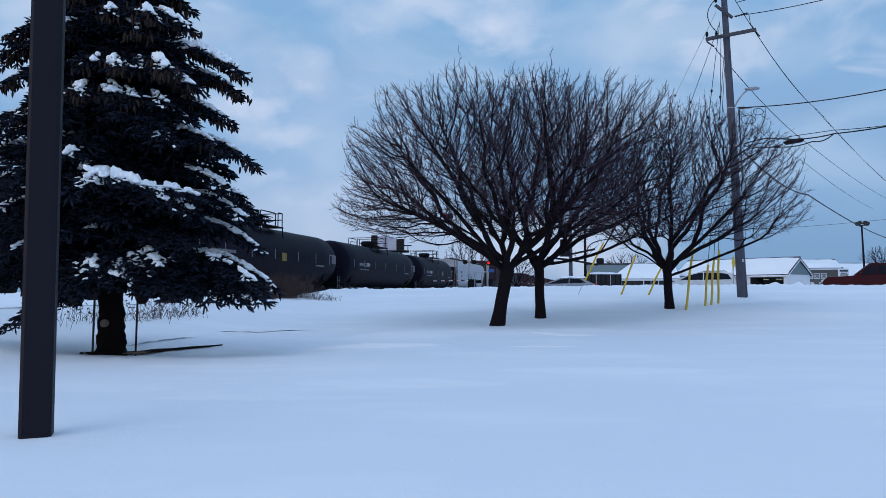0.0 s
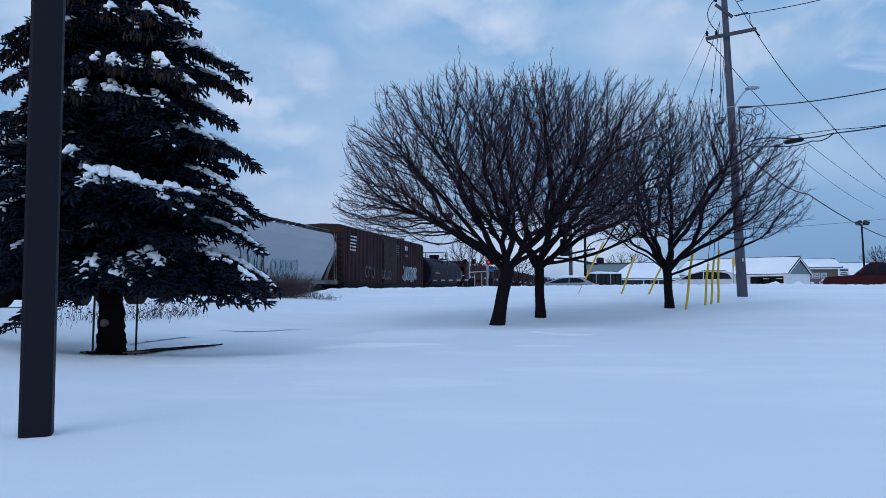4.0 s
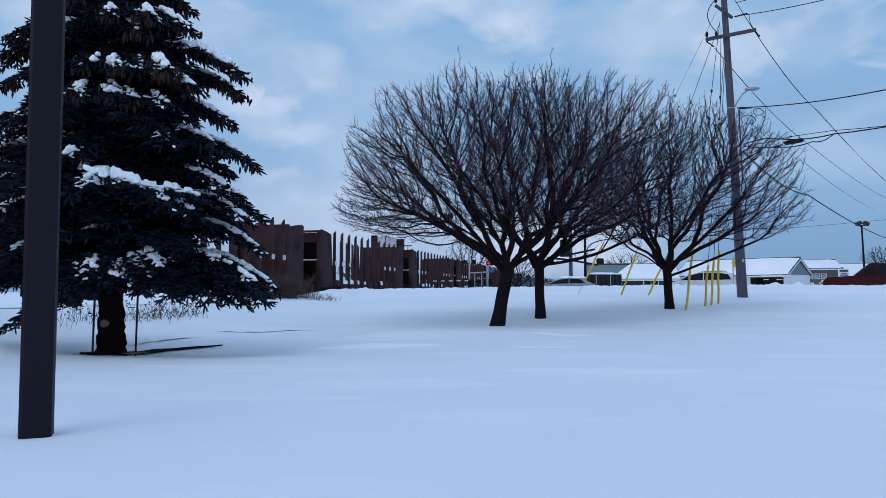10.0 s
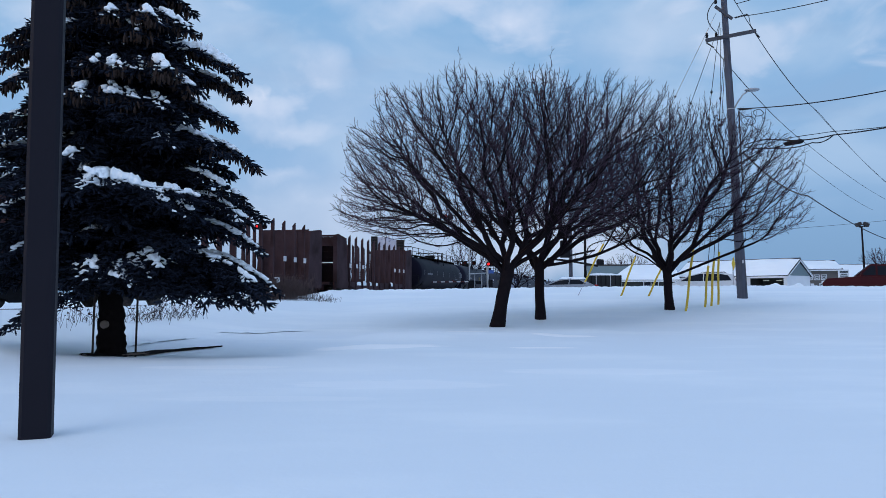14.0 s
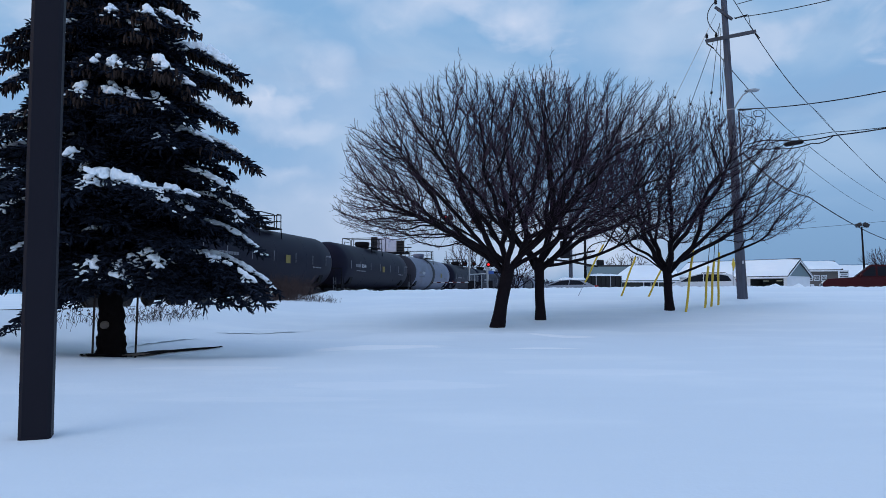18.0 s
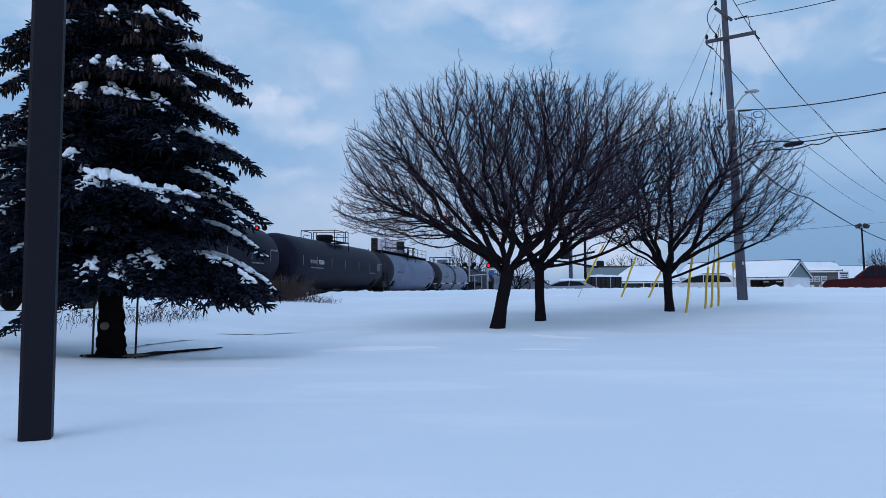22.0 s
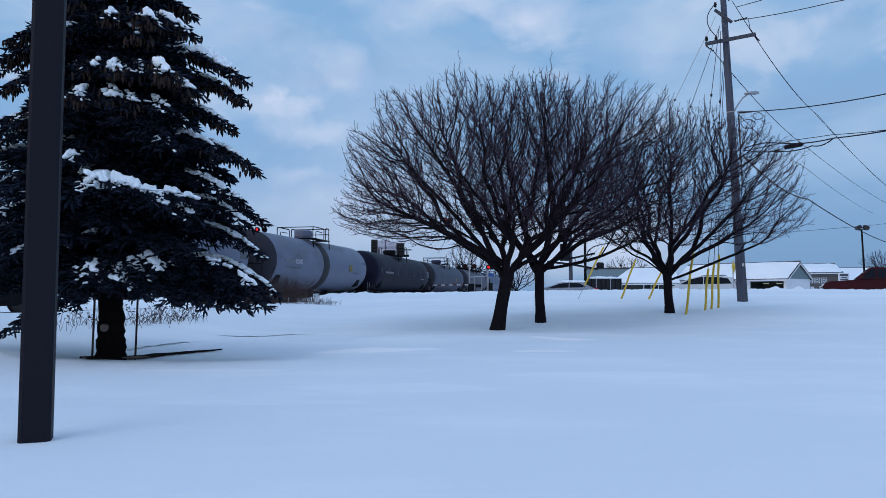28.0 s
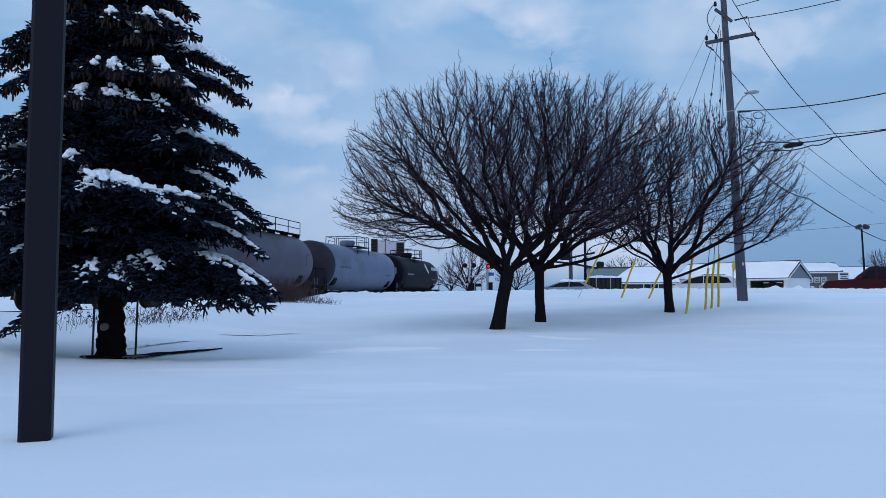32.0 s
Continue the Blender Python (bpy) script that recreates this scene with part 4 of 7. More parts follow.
    count = int(np.prod(box_hi - box_lo) / spacing ** 3)
    at = box_lo + rng.random((count, 3)) * (box_hi - box_lo)
    q = fill(at) * (1 + .16 * np.sin(at[:, 0] * 3.1 + seed) * np.sin(at[:, 2] * 2.7))
    bole = np.linalg.norm(at - np.array([lean * fork, 0, fork]), axis=1)
    at = at[(q < 1.02) & (rng.random(count) < .55 + .5 * np.clip(q, 0, 1)) & (rng.random(count) < heart + (1 - heart) * np.clip(1.25 * np.hypot(at[:, 0] / np.where(at[:, 0] > 0, east, west), at[:, 1] / south), 0, 1)) & (bole > open_heart * (1.25 - .35 * np.clip((at[:, 2] - fork) / 2, 0, 1)))]
    reach_in, clear = spacing * 3.2, spacing * .62
    near_d, near_i = np.full(len(at), 1e9), np.zeros(len(at), int)
    done = n0 - 1
    for _ in range(80):
        fresh = np.array([tuple(p) for p in pos[done:]])
        for c in range(0, len(fresh), 400):
            d = np.linalg.norm(at[:, None, :] - fresh[None, c:c + 400, :], axis=2)
            j = d.argmin(1)
            v = d[np.arange(len(at)), j]
            better = v < near_d
            near_d[better], near_i[better] = v[better], done + c + j[better]
        done = len(pos)
        keep = near_d > clear
        at, near_d, near_i = at[keep], near_d[keep], near_i[keep]
        act = near_d < reach_in
        if not act.any():
            break
        ids = near_i[act]
        pa = np.array([tuple(p) for p in pos])
        pull = np.zeros((len(pos), 3))
        v = (at[act] - pa[ids]) / near_d[act][:, None]
        away = pa[ids] - np.array(tuple(pos[n0])) + np.array([0, 0, .6])
        dist = np.linalg.norm(away, axis=1)
        least = -.10 + .50 * np.clip((fill(pa[ids]) - .55) / .35, 0, 1)
        ahead = ((v * away).sum(1) > least * dist) | (dist < 1.4)
        np.add.at(pull, ids[ahead], v[ahead])
        for i in np.unique(ids[ahead]):
            u = Vector(pull[i])
            if u.length < .15:
                u = Vector((rnd.gauss(0, 1), rnd.gauss(0, 1), 1))
            u.normalize()
            old = (pos[i] - pos[par[i]]).normalized() if par[i] >= 0 else Vector((0, 0, 1))
            out = (pos[i] - pos[n0] + Vector((0, 0, .6))).normalized()
            out *= .40
            d = (u + old * .7 + out + Vector((rnd.gauss(0, .26), rnd.gauss(0, .26), rnd.gauss(0, .24) + .30))).normalized()
            add(pos[i] + d * step_len, int(i))
    n = len(pos)
    kids = [[] for _ in range(n)]
    for i in range(1, n):
        kids[par[i]].append(i)
    e = 2.22
    area = [0.0] * n
    for i in range(n - 1, -1, -1):
        if not kids[i]:
            area[i] = tip ** e
        if par[i] >= 0:
            area[par[i]] += area[i] + .0002 * tip ** e
    rad = [min(.08, a ** (1 / e)) for a in area]
    main = [max(k, key=lambda c: area[c]) if k else -1 for k in kids]
    soft = [pos[i] if par[i] < 0 or main[i] < 0 else pos[i] * .5 + (pos[par[i]] + pos[main[i]]) * .25 for i in range(n)]
    heads = [c for i in range(n) for c in kids[i] if c != main[i] or i == n0 - 1]
    big, mid_lines, fine = [], [], []
    for c in heads:
        if c <= n0:
            continue
        line, rr, i = [soft[par[c]]], [min(rad[par[c]], rad[c] * 1.12)], c
        while i >= 0:
            line.append(soft[i])
            rr.append(rad[i])
            i = main[i]
        rr[-1] *= .7
        r0 = rr[1]
        if r0 > .028 * tip / .0070:
            big.append((line, rr, 8))
        elif r0 > .012 * tip / .0070:
            mid_lines.append((line, rr, 5))
        else:
            fine.append((line, rr, 3))
    if main[n0] >= 0:
        line, rr, i = [], [], n0
        while i >= 0:
            line.append(soft[i])
            rr.append(rad[i])
            i = main[i]
        big.append((line, rr, 8))
    # short spurs on the thin wood, and a shoot at each tip
    for i in range(n0 + 1, n):
        if rad[i] > tip * 2.6 or par[i] < 0:
            continue
        d = (soft[i] - soft[par[i]]).normalized()
        if not kids[i]:
            u = (d + Vector((rnd.gauss(0, .2), rnd.gauss(0, .2), .3 + rnd.gauss(0, .2)))).normalized()
            m = soft[i] + u * rnd.uniform(.04, .10)
            u = (u + Vector((rnd.gauss(0, .2), rnd.gauss(0, .2), .2))).normalized()
            fine.append(([soft[i], m, m + u * rnd.uniform(.03, .12)], [tip * .8, tip * .85, tip * .55], 3))
        for _ in range(3):
            if rnd.random() > spurs:
                continue
            side = d.orthogonal()
            side.rotate(Matrix.Rotation(rnd.uniform(0, math.tau), 3, d))
            ang = radians(rnd.uniform(35, 78))
            u = (d * math.cos(ang) + side * math.sin(ang) + Vector((0, 0, .18))).normalized()
            a = soft[i].lerp(soft[par[i]], rnd.random())
            ln = rnd.choice((.04, .05, .07, .10, .16, .24)) * rnd.uniform(.7, 1.2)
            m = a + u * ln * .55
            u2 = (u + Vector((rnd.gauss(0, .2), rnd.gauss(0, .2), .3))).normalized()
            fine.append(([a, m, m + u2 * ln * .45], [tip * .75, tip * .7, tip * .55], 3))
    for sx, sy, sz in shoots:
        top = Vector((sx, sy, sz))
        i = min(range(n0, n), key=lambda k: (pos[k] - (top - Vector((0, 0, .55)))).length)
        a = pos[i]
        line = [a.lerp(top, k / 7) + Vector((.03 * math.sin(k * 1.9 + sx), .03 * math.cos(k * 2.3), 0)) * (1 if 0 < k < 7 else 0) for k in range(8)]
        fine.append((line, [tip * (1.5 - .9 * k / 7) for k in range(8)], 4))
        for k in range(2, 7):
            u = Vector((rnd.gauss(0, .6), rnd.gauss(0, .6), .6)).normalized()
            fine.append(([line[k], line[k] + u * rnd.uniform(.06, .13)], [tip * .8, tip * .6], 3))
    nt = 9
    pts = [Vector((lean * fork * k / (nt - 1) + .006 * math.sin(k * 1.3), .006 * math.sin(k * 2.1), fork * 1.02 * k / (nt - 1))) for k in range(nt)]
    tr = [trunk_r * (1.22 - .30 * min(1, k / 2.5) + .10 * max(0, (k - 6) / 2)) for k in range(nt)]
    from_mesh("trunk", tube_mesh("trunk", [(pts, tr, 14)]), BARK, tree, smooth=True)
    for s in big:
        from_mesh("limb", tube_mesh("limb", [s]), BARK, tree, smooth=True)
    if mid_lines:
        tagged(from_mesh("branch_work", tube_mesh("branch_work", mid_lines), BARK, tree, smooth=True), kind="stuff")
    tagged(from_mesh("twig_mass", tube_mesh("twig_mass", fine), TWIG, tree, "dense leafless reddish-brown twigs"), kind="stuff")
    return tree


pear_tree(1.42, 20.3, 11, (4.22, 3.8, 2.9, 2.9), 6.80, 1.75, .19, .185, 20, "bare ornamental pear tree with a broad vase-shaped crown", .188, power=2.5, open_heart=1.0, heart=.36, shoulder=.05,
          forced=(((-1.65, -.5, 2.95), (-4.05, -.7, 3.75)), ((-1.5, .4, 3.1), (-3.9, .5, 4.5)), ((-1.3, -.6, 3.5), (-3.7, -.9, 5.75)), ((1.3, -.5, 2.9), (3.2, -.8, 4.2))),
          shoots=((-1.0, -.3, 7.55), (1.5, -.2, 7.6), (.55, .2, 7.3)))
pear_tree(2.84, 22.3, 23, (2.3, 4.7, 2.6, 2.6), 7.25, 1.75, -.02, .15, 18, "bare ornamental pear tree leaning its limbs over the snow", .215, power=2.8, open_heart=.8, heart=.28,
          forced=(((1.7, -.4, 1.75), (3.6, -.8, 3.0)), ((-.9, .3, 2.6), (-1.9, .6, 4.2))), shoots=((2.1, 0, 7.4),))
pear_tree(7.20, 24.3, 37, (2.6, 4.4, 2.6, 2.6), 6.75, 1.45, -.05, .145, 17, "smaller bare ornamental pear tree beside yellow guy guards", .205, power=2.2, open_heart=1.0, heart=.6,
          forced=(((1.9, -.3, 1.85), (4.3, -.6, 3.0)), ((-1.2, .2, 2.3), (-2.5, .3, 2.6))), shoots=((.3, 0, 7.2),))


def spruce(x, y, height=7.25):
    rnd = random.Random(5)
    z0 = float(ground_z(x, y)) - 0.12
    tree = thing("blue_spruce", "tall blue spruce with snow-laden boughs and hanging cones", "tree", (x, y, z0))

    def radius(z):
        return 2.08 - .05 * abs(z - 2.4) if z < 3.6 else max(.25, 1.93 - .22 * (z - 3.6) - .17 * max(0, z - 4.5) ** 1.5)
    # trunk
    n = 120
    pts = [Vector((.02 * math.sin(k * .15), .02 * math.cos(k * .2), height * k / (n - 1))) for k in range(n)]
    rad = [max(.02, .205 * (1 - .93 * k / (n - 1)) + .09 * math.exp(-k / 2.2)) for k in range(n)]
    me = tube_mesh("trunk", [(pts, rad, 36)])
    for v in me.vertices:
        q = Vector(v.co) * 6
        k = .045 * noise.noise(q) + .04 * noise.noise(q * 2.3) + .02 * noise.noise(q * 6)
        v.co.x += v.co.x / .25 * k
        v.co.y += v.co.y / .25 * k
    from_mesh("trunk", me, SPRUCE_BARK, tree, smooth=True)
    b = B()
    lathe(b, [(0, .015), (.05, .015), (.062, .0), (.062, -.12)], Matrix.Translation((.0, -.235, .62)) @ pose(0, 0, 0, 90, 0, 0), 16)
    part("pruned_knot", b, KNOT, tree, "pale round pruning scar")
    # one needled shoot along +x, 1 long: a slim core bristling with needles
    tv, tf = [], []
    for ring, (t, r) in enumerate(((.02, .26), (.66, .40))):
        for j in range(3):
            a = j * math.tau / 3 + ring * .6
            tv.append((t, r * math.cos(a), r * math.sin(a)))
    tv.append((1.0, 0, 0))
    for j in range(3):
        c = (j + 1) % 3
        tf += [(j, c, c + 3), (j, c + 3, j + 3), (3 + j, 3 + c, 6)]
    for k in range(15):
        t, a = .04 + .86 * k / 14, k * 2.4
        q = len(tv)
        r1 = .60 * (1 - .30 * t)
        tv += [(t, .2 * math.cos(a + .42), .2 * math.sin(a + .42)), (t + .03, .2 * math.cos(a - .42), .2 * math.sin(a - .42)),
               (t + .20, r1 * math.cos(a), r1 * math.sin(a))]
        tf.append((q, q + 1, q + 2))
    tv, tf = np.array(tv), np.array(tf)

    def shoots_mesh(name, items):
        vs, fs = [], []
        for k, (p, d, ln, w) in enumerate(items):
            u = d.orthogonal().normalized()
            m = np.array([d * ln, u * w, d.cross(u) * w])
            vs.append(tv @ m + np.array(p))
            fs.append(tf + k * len(tv))
        return array_mesh(name, np.concatenate(vs), np.concatenate(fs))

    cone_items, snow_spots, open_sky = [], [], []

    def bough(z, tip, snow=None, cones=0, arch=.07, coarse=False, width=1.0, start=None):
        """From the trunk at height z to the tip; snow: (from, to, half-width, depth) along it."""
        a = Vector((0, 0, z)) if start is None else start
        tip = Vector(tip)
        flat = Vector((tip.x - a.x, tip.y - a.y, 0))
        length = (tip - a).length
        out = flat.normalized()
        side = Vector((-out.y, out.x, 0))
        n = max(6, int(length / .13))
        ph = rnd.uniform(0, 6)
        axis = []
        for k in range(n + 1):
            t = k / n
            axis.append(a.lerp(tip, t) + Vector((0, 0, arch * length * math.sin(t * 3.1416) - .035 * length * math.sin(t * 6.28))) + side * (.05 * math.sin(t * 5 + ph)))
        items, seats = [], []
        for k in range(1, n + 1):
            t = k / n
            if t < .22 and length > 1.2 and not coarse:
                continue
            d = (axis[k] - axis[k - 1]).normalized()
            fan = (.66 * (1 - t) ** .8 + .12) * min(1, length / 1.7) * width
            for sg in (-1, 1):
                ang = radians(rnd.uniform(42, 62))
                bd = (d * math.cos(ang) + side * sg * math.sin(ang) + Vector((0, 0, rnd.uniform(-.34, -.06)))).normalized()
                bl = fan * rnd.uniform(.75, 1.2)
                gap = .17 if coarse else .066
                m = max(1, int(bl / gap))
                across = bd.cross(Vector((0, 0, 1))).normalized()
                for j in range(m + 1):
                    s = j / max(1, m)
                    q = axis[k] + bd * (bl * s) + Vector((0, 0, -.16 * s * s * bl))
                    ln, w = rnd.uniform(.085, .145), rnd.uniform(.034, .048)
                    if coarse:
                        ln, w = ln * 1.7, w * 2.2
                    for s2 in (-1, 1):
                        fd = (bd * .85 + across * s2 * rnd.uniform(.5, 1.1) + Vector((0, 0, rnd.gauss(0, .28)))).normalized()
                        items.append((q, fd, ln, w))
                        if snow and snow[0] <= t <= snow[1] and bl * s < snow[2] * 1.7 + .05:
                            seats.append((q, fd, ln, w))
                    if rnd.random() < .75:
                        hd = (bd * .6 + Vector((rnd.gauss(0, .35), rnd.gauss(0, .35), -.8))).normalized()
                        items.append((q, hd, ln * .95, w))
                items.append((axis[k] + bd * bl + Vector((0, 0, -.16 * bl)), (bd + Vector((rnd.gauss(0, .2), rnd.gauss(0, .2), rnd.uniform(-.05, .4)))).normalized(), rnd.uniform(.11, .17), .040))
            items.append((axis[k], (d + Vector((rnd.gauss(0, .3), rnd.gauss(0, .3), .25))).normalized(), .14, .042))
        items.append((axis[n], (d + Vector((0, 0, .2))).normalized(), .18, .042))
        for _ in range(cones):
            # hanging in bunches under the outer part
            k = rnd.randint(int(n * .62), n)
            c = axis[k] + side * rnd.uniform(-.16, .16)
            for _k in range(rnd.randint(3, 6)):
                cone_items.append((c + Vector((rnd.gauss(0, .07), rnd.gauss(0, .07), rnd.uniform(-.12, -.02))), rnd.uniform(.08, .13)))
        from_mesh("bough", shoots_mesh("bough", items), NEEDLES, tree)
        if snow:
            snow_spots.append((axis, side, snow, seats))

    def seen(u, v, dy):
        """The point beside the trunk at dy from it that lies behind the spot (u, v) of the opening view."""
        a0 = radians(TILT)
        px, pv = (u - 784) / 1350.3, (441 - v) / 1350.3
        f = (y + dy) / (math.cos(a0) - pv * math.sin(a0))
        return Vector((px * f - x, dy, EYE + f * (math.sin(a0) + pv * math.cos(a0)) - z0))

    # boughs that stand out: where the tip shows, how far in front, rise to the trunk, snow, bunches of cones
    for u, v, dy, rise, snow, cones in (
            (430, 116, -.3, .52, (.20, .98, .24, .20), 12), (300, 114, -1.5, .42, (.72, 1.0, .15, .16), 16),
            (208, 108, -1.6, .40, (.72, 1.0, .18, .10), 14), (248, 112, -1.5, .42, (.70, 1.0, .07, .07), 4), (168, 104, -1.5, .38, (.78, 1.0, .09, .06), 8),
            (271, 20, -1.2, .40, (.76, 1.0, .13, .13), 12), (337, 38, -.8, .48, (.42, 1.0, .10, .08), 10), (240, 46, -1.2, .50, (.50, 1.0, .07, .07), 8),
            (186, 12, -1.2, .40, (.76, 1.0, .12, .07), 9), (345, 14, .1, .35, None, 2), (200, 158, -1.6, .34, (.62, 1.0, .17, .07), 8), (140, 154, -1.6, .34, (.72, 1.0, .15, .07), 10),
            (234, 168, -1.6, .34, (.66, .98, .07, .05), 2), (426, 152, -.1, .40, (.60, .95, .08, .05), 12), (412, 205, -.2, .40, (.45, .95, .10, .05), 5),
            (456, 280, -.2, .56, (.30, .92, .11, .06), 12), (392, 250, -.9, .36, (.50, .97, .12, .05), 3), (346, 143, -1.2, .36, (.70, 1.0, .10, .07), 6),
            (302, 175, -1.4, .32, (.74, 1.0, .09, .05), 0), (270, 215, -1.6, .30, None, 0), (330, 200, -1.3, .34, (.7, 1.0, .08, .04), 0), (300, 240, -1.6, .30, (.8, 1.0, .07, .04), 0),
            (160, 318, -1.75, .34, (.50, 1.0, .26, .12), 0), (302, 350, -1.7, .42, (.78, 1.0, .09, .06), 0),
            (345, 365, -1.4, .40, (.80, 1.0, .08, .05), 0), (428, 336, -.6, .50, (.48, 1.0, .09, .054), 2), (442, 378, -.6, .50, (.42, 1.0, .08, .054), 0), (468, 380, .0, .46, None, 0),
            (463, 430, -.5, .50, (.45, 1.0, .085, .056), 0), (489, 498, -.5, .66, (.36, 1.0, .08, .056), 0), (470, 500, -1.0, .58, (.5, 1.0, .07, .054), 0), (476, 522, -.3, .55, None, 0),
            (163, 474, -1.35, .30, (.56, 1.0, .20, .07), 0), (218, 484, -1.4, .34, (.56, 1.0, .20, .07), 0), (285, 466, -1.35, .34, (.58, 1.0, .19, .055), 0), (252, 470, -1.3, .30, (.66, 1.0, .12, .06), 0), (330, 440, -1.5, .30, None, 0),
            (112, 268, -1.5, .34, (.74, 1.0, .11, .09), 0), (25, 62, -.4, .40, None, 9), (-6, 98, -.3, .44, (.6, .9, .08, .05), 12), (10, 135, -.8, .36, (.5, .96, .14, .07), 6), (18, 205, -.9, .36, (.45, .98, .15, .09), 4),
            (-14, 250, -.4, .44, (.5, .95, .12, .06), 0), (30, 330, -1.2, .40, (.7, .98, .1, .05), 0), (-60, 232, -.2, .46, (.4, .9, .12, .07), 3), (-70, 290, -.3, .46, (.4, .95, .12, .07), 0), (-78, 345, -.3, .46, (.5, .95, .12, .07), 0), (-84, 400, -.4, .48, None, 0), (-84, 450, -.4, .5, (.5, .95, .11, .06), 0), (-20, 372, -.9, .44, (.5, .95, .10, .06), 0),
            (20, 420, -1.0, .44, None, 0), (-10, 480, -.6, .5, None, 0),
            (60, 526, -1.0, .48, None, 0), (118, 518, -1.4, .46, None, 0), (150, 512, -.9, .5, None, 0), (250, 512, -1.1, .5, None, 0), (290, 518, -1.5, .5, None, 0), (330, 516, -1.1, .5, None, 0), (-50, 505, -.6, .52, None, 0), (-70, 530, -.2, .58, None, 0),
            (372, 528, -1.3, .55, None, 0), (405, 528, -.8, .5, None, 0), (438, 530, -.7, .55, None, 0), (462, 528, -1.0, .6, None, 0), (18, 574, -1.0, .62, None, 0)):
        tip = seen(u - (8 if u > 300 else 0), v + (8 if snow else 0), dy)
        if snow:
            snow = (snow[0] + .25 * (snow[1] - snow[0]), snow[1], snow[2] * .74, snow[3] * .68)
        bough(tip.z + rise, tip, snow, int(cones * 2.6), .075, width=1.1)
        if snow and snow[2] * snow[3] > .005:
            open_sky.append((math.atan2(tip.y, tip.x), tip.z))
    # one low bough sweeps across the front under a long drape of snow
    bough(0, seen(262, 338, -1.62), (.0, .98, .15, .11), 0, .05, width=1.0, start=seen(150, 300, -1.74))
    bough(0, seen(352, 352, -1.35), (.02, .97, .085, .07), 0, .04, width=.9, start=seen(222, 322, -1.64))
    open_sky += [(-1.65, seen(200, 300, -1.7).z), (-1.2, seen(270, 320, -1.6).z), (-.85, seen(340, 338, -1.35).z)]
    z, k = 1.62, 0
    while z < height - .3:
        L = radius(z)
        m = max(5, int(4.0 + L * 1.9))
        for j in range(m):
            az = j * math.tau / m + k * 1.17 + rnd.uniform(-.22, .22)
            ln = L * rnd.uniform(.62, .98)
            front = math.sin(az) < .4
            zz = z + rnd.uniform(-.1, .1)
            if any(abs((az - a0 + 3.1416) % math.tau - 3.1416) < .42 and .05 < zz - h0 < .75 for a0, h0 in open_sky):
                ln *= .66
            tip = (ln * math.cos(az), ln * math.sin(az), max(1.08 if z < 2 else 0, zz - ln * rnd.uniform(.08, .22)))
            snow = rnd.choice((None, None, None, None, (.5, .97, rnd.uniform(.04, .08), .04), (.6, .95, rnd.uniform(.04, .08), .045), (.35, .9, rnd.uniform(.03, .07), .04))) if front else None
            bough(zz, tip, snow, rnd.randint(2, 6) if z > 4.0 and front else 0, .08, coarse=not front)
        if z < 6.2:
            for j in range(5):
                az = j * 1.26 + k * .7
                bough(z + .1, (L * .62 * math.cos(az), L * .62 * math.sin(az), z - .08 - (.1 if z > 2 else 0)), coarse=True)
        z += .36 if z < 5.6 else .38
        k += 1
    # snow lying on the boughs: soft lumps run together into cushions
    ball = bmesh.new()
    bmesh.ops.create_icosphere(ball, subdivisions=2, radius=1)
    bv = np.array([tuple(v.co) for v in ball.verts])
    bf = np.array([[v.index for v in f.verts] for f in ball.faces])
    ball.free()
    cap_v, cap_f = [], []
    for axis, side, (t0, t1, half, deep), seats in snow_spots:
        for q, fd, ln, w in seats:
            if noise.noise(q * 4.1) < .06 or rnd.random() < .38:
                continue
            across = fd.cross(Vector((0, 0, 1))).normalized()
            m = np.array([fd * ln * rnd.uniform(.22, .5), across * rnd.uniform(.014, .026), Vector((0, 0, rnd.uniform(.009, .016)))])
            lump = 1 + .3 * np.sin(bv[:, :1] * 4 + q.x * 30) * np.cos(bv[:, 1:2] * 3 + q.y * 30)
            cap_v.append((bv * lump) @ m + np.array(q + fd * ln * .5 + Vector((0, 0, w * .45))))
            cap_f.append(bf + len(cap_f) * len(bv))
        if deep < .034:
            continue
        n = len(axis) - 1
        span = (t1 - t0) * (axis[n] - axis[0]).length
        nu = max(4, int(span / .035))
        vs, fs = [], []
        sd = rnd.uniform(0, 90)
        for i in range(nu + 1):
            t = (t0 + (t1 - t0) * i / nu) * n
            a = min(n - 1, int(t))
            c = axis[a].lerp(axis[a + 1], t - a)
            ends = max(.12, 1 - abs(2 * i / nu - 1) ** 2.6)
            wide = half * ends ** .5 * (.85 + .5 * noise.noise(Vector((i * .25, sd, 0))))
            m = max(2, int(2 * wide / .04))
            for j in range(m + 1):
                v = 2 * j / m - 1
                p = c + side * (v * wide) + Vector((rnd.gauss(0, .012), rnd.gauss(0, .012), .045 - .5 * wide * v * v))
                if noise.noise(p * 7.5 + Vector((0, 0, sd))) < .02 - .25 * (1 - abs(v)) - .8 * max(0, half - .13):
                    continue
                r = rnd.uniform(.024, .046)
                h = (.016 + .62 * deep * (1 - v * v) * ends) * (1 + .8 * noise.noise(p * 7))
                fs.append(bf + len(fs) * len(bv))
                vs.append(bv * np.array((r * rnd.uniform(.8, 1.3), r * rnd.uniform(.8, 1.3), max(.014, h))) + np.array(p))
        if not vs:
            continue
        pad = from_mesh("snow_pad", array_mesh("snow_pad", np.concatenate(vs), np.concatenate(fs)), SNOW, tree, smooth=True)
        tagged(pad, kind="stuff")
        melt = pad.modifiers.new("melt", "REMESH")
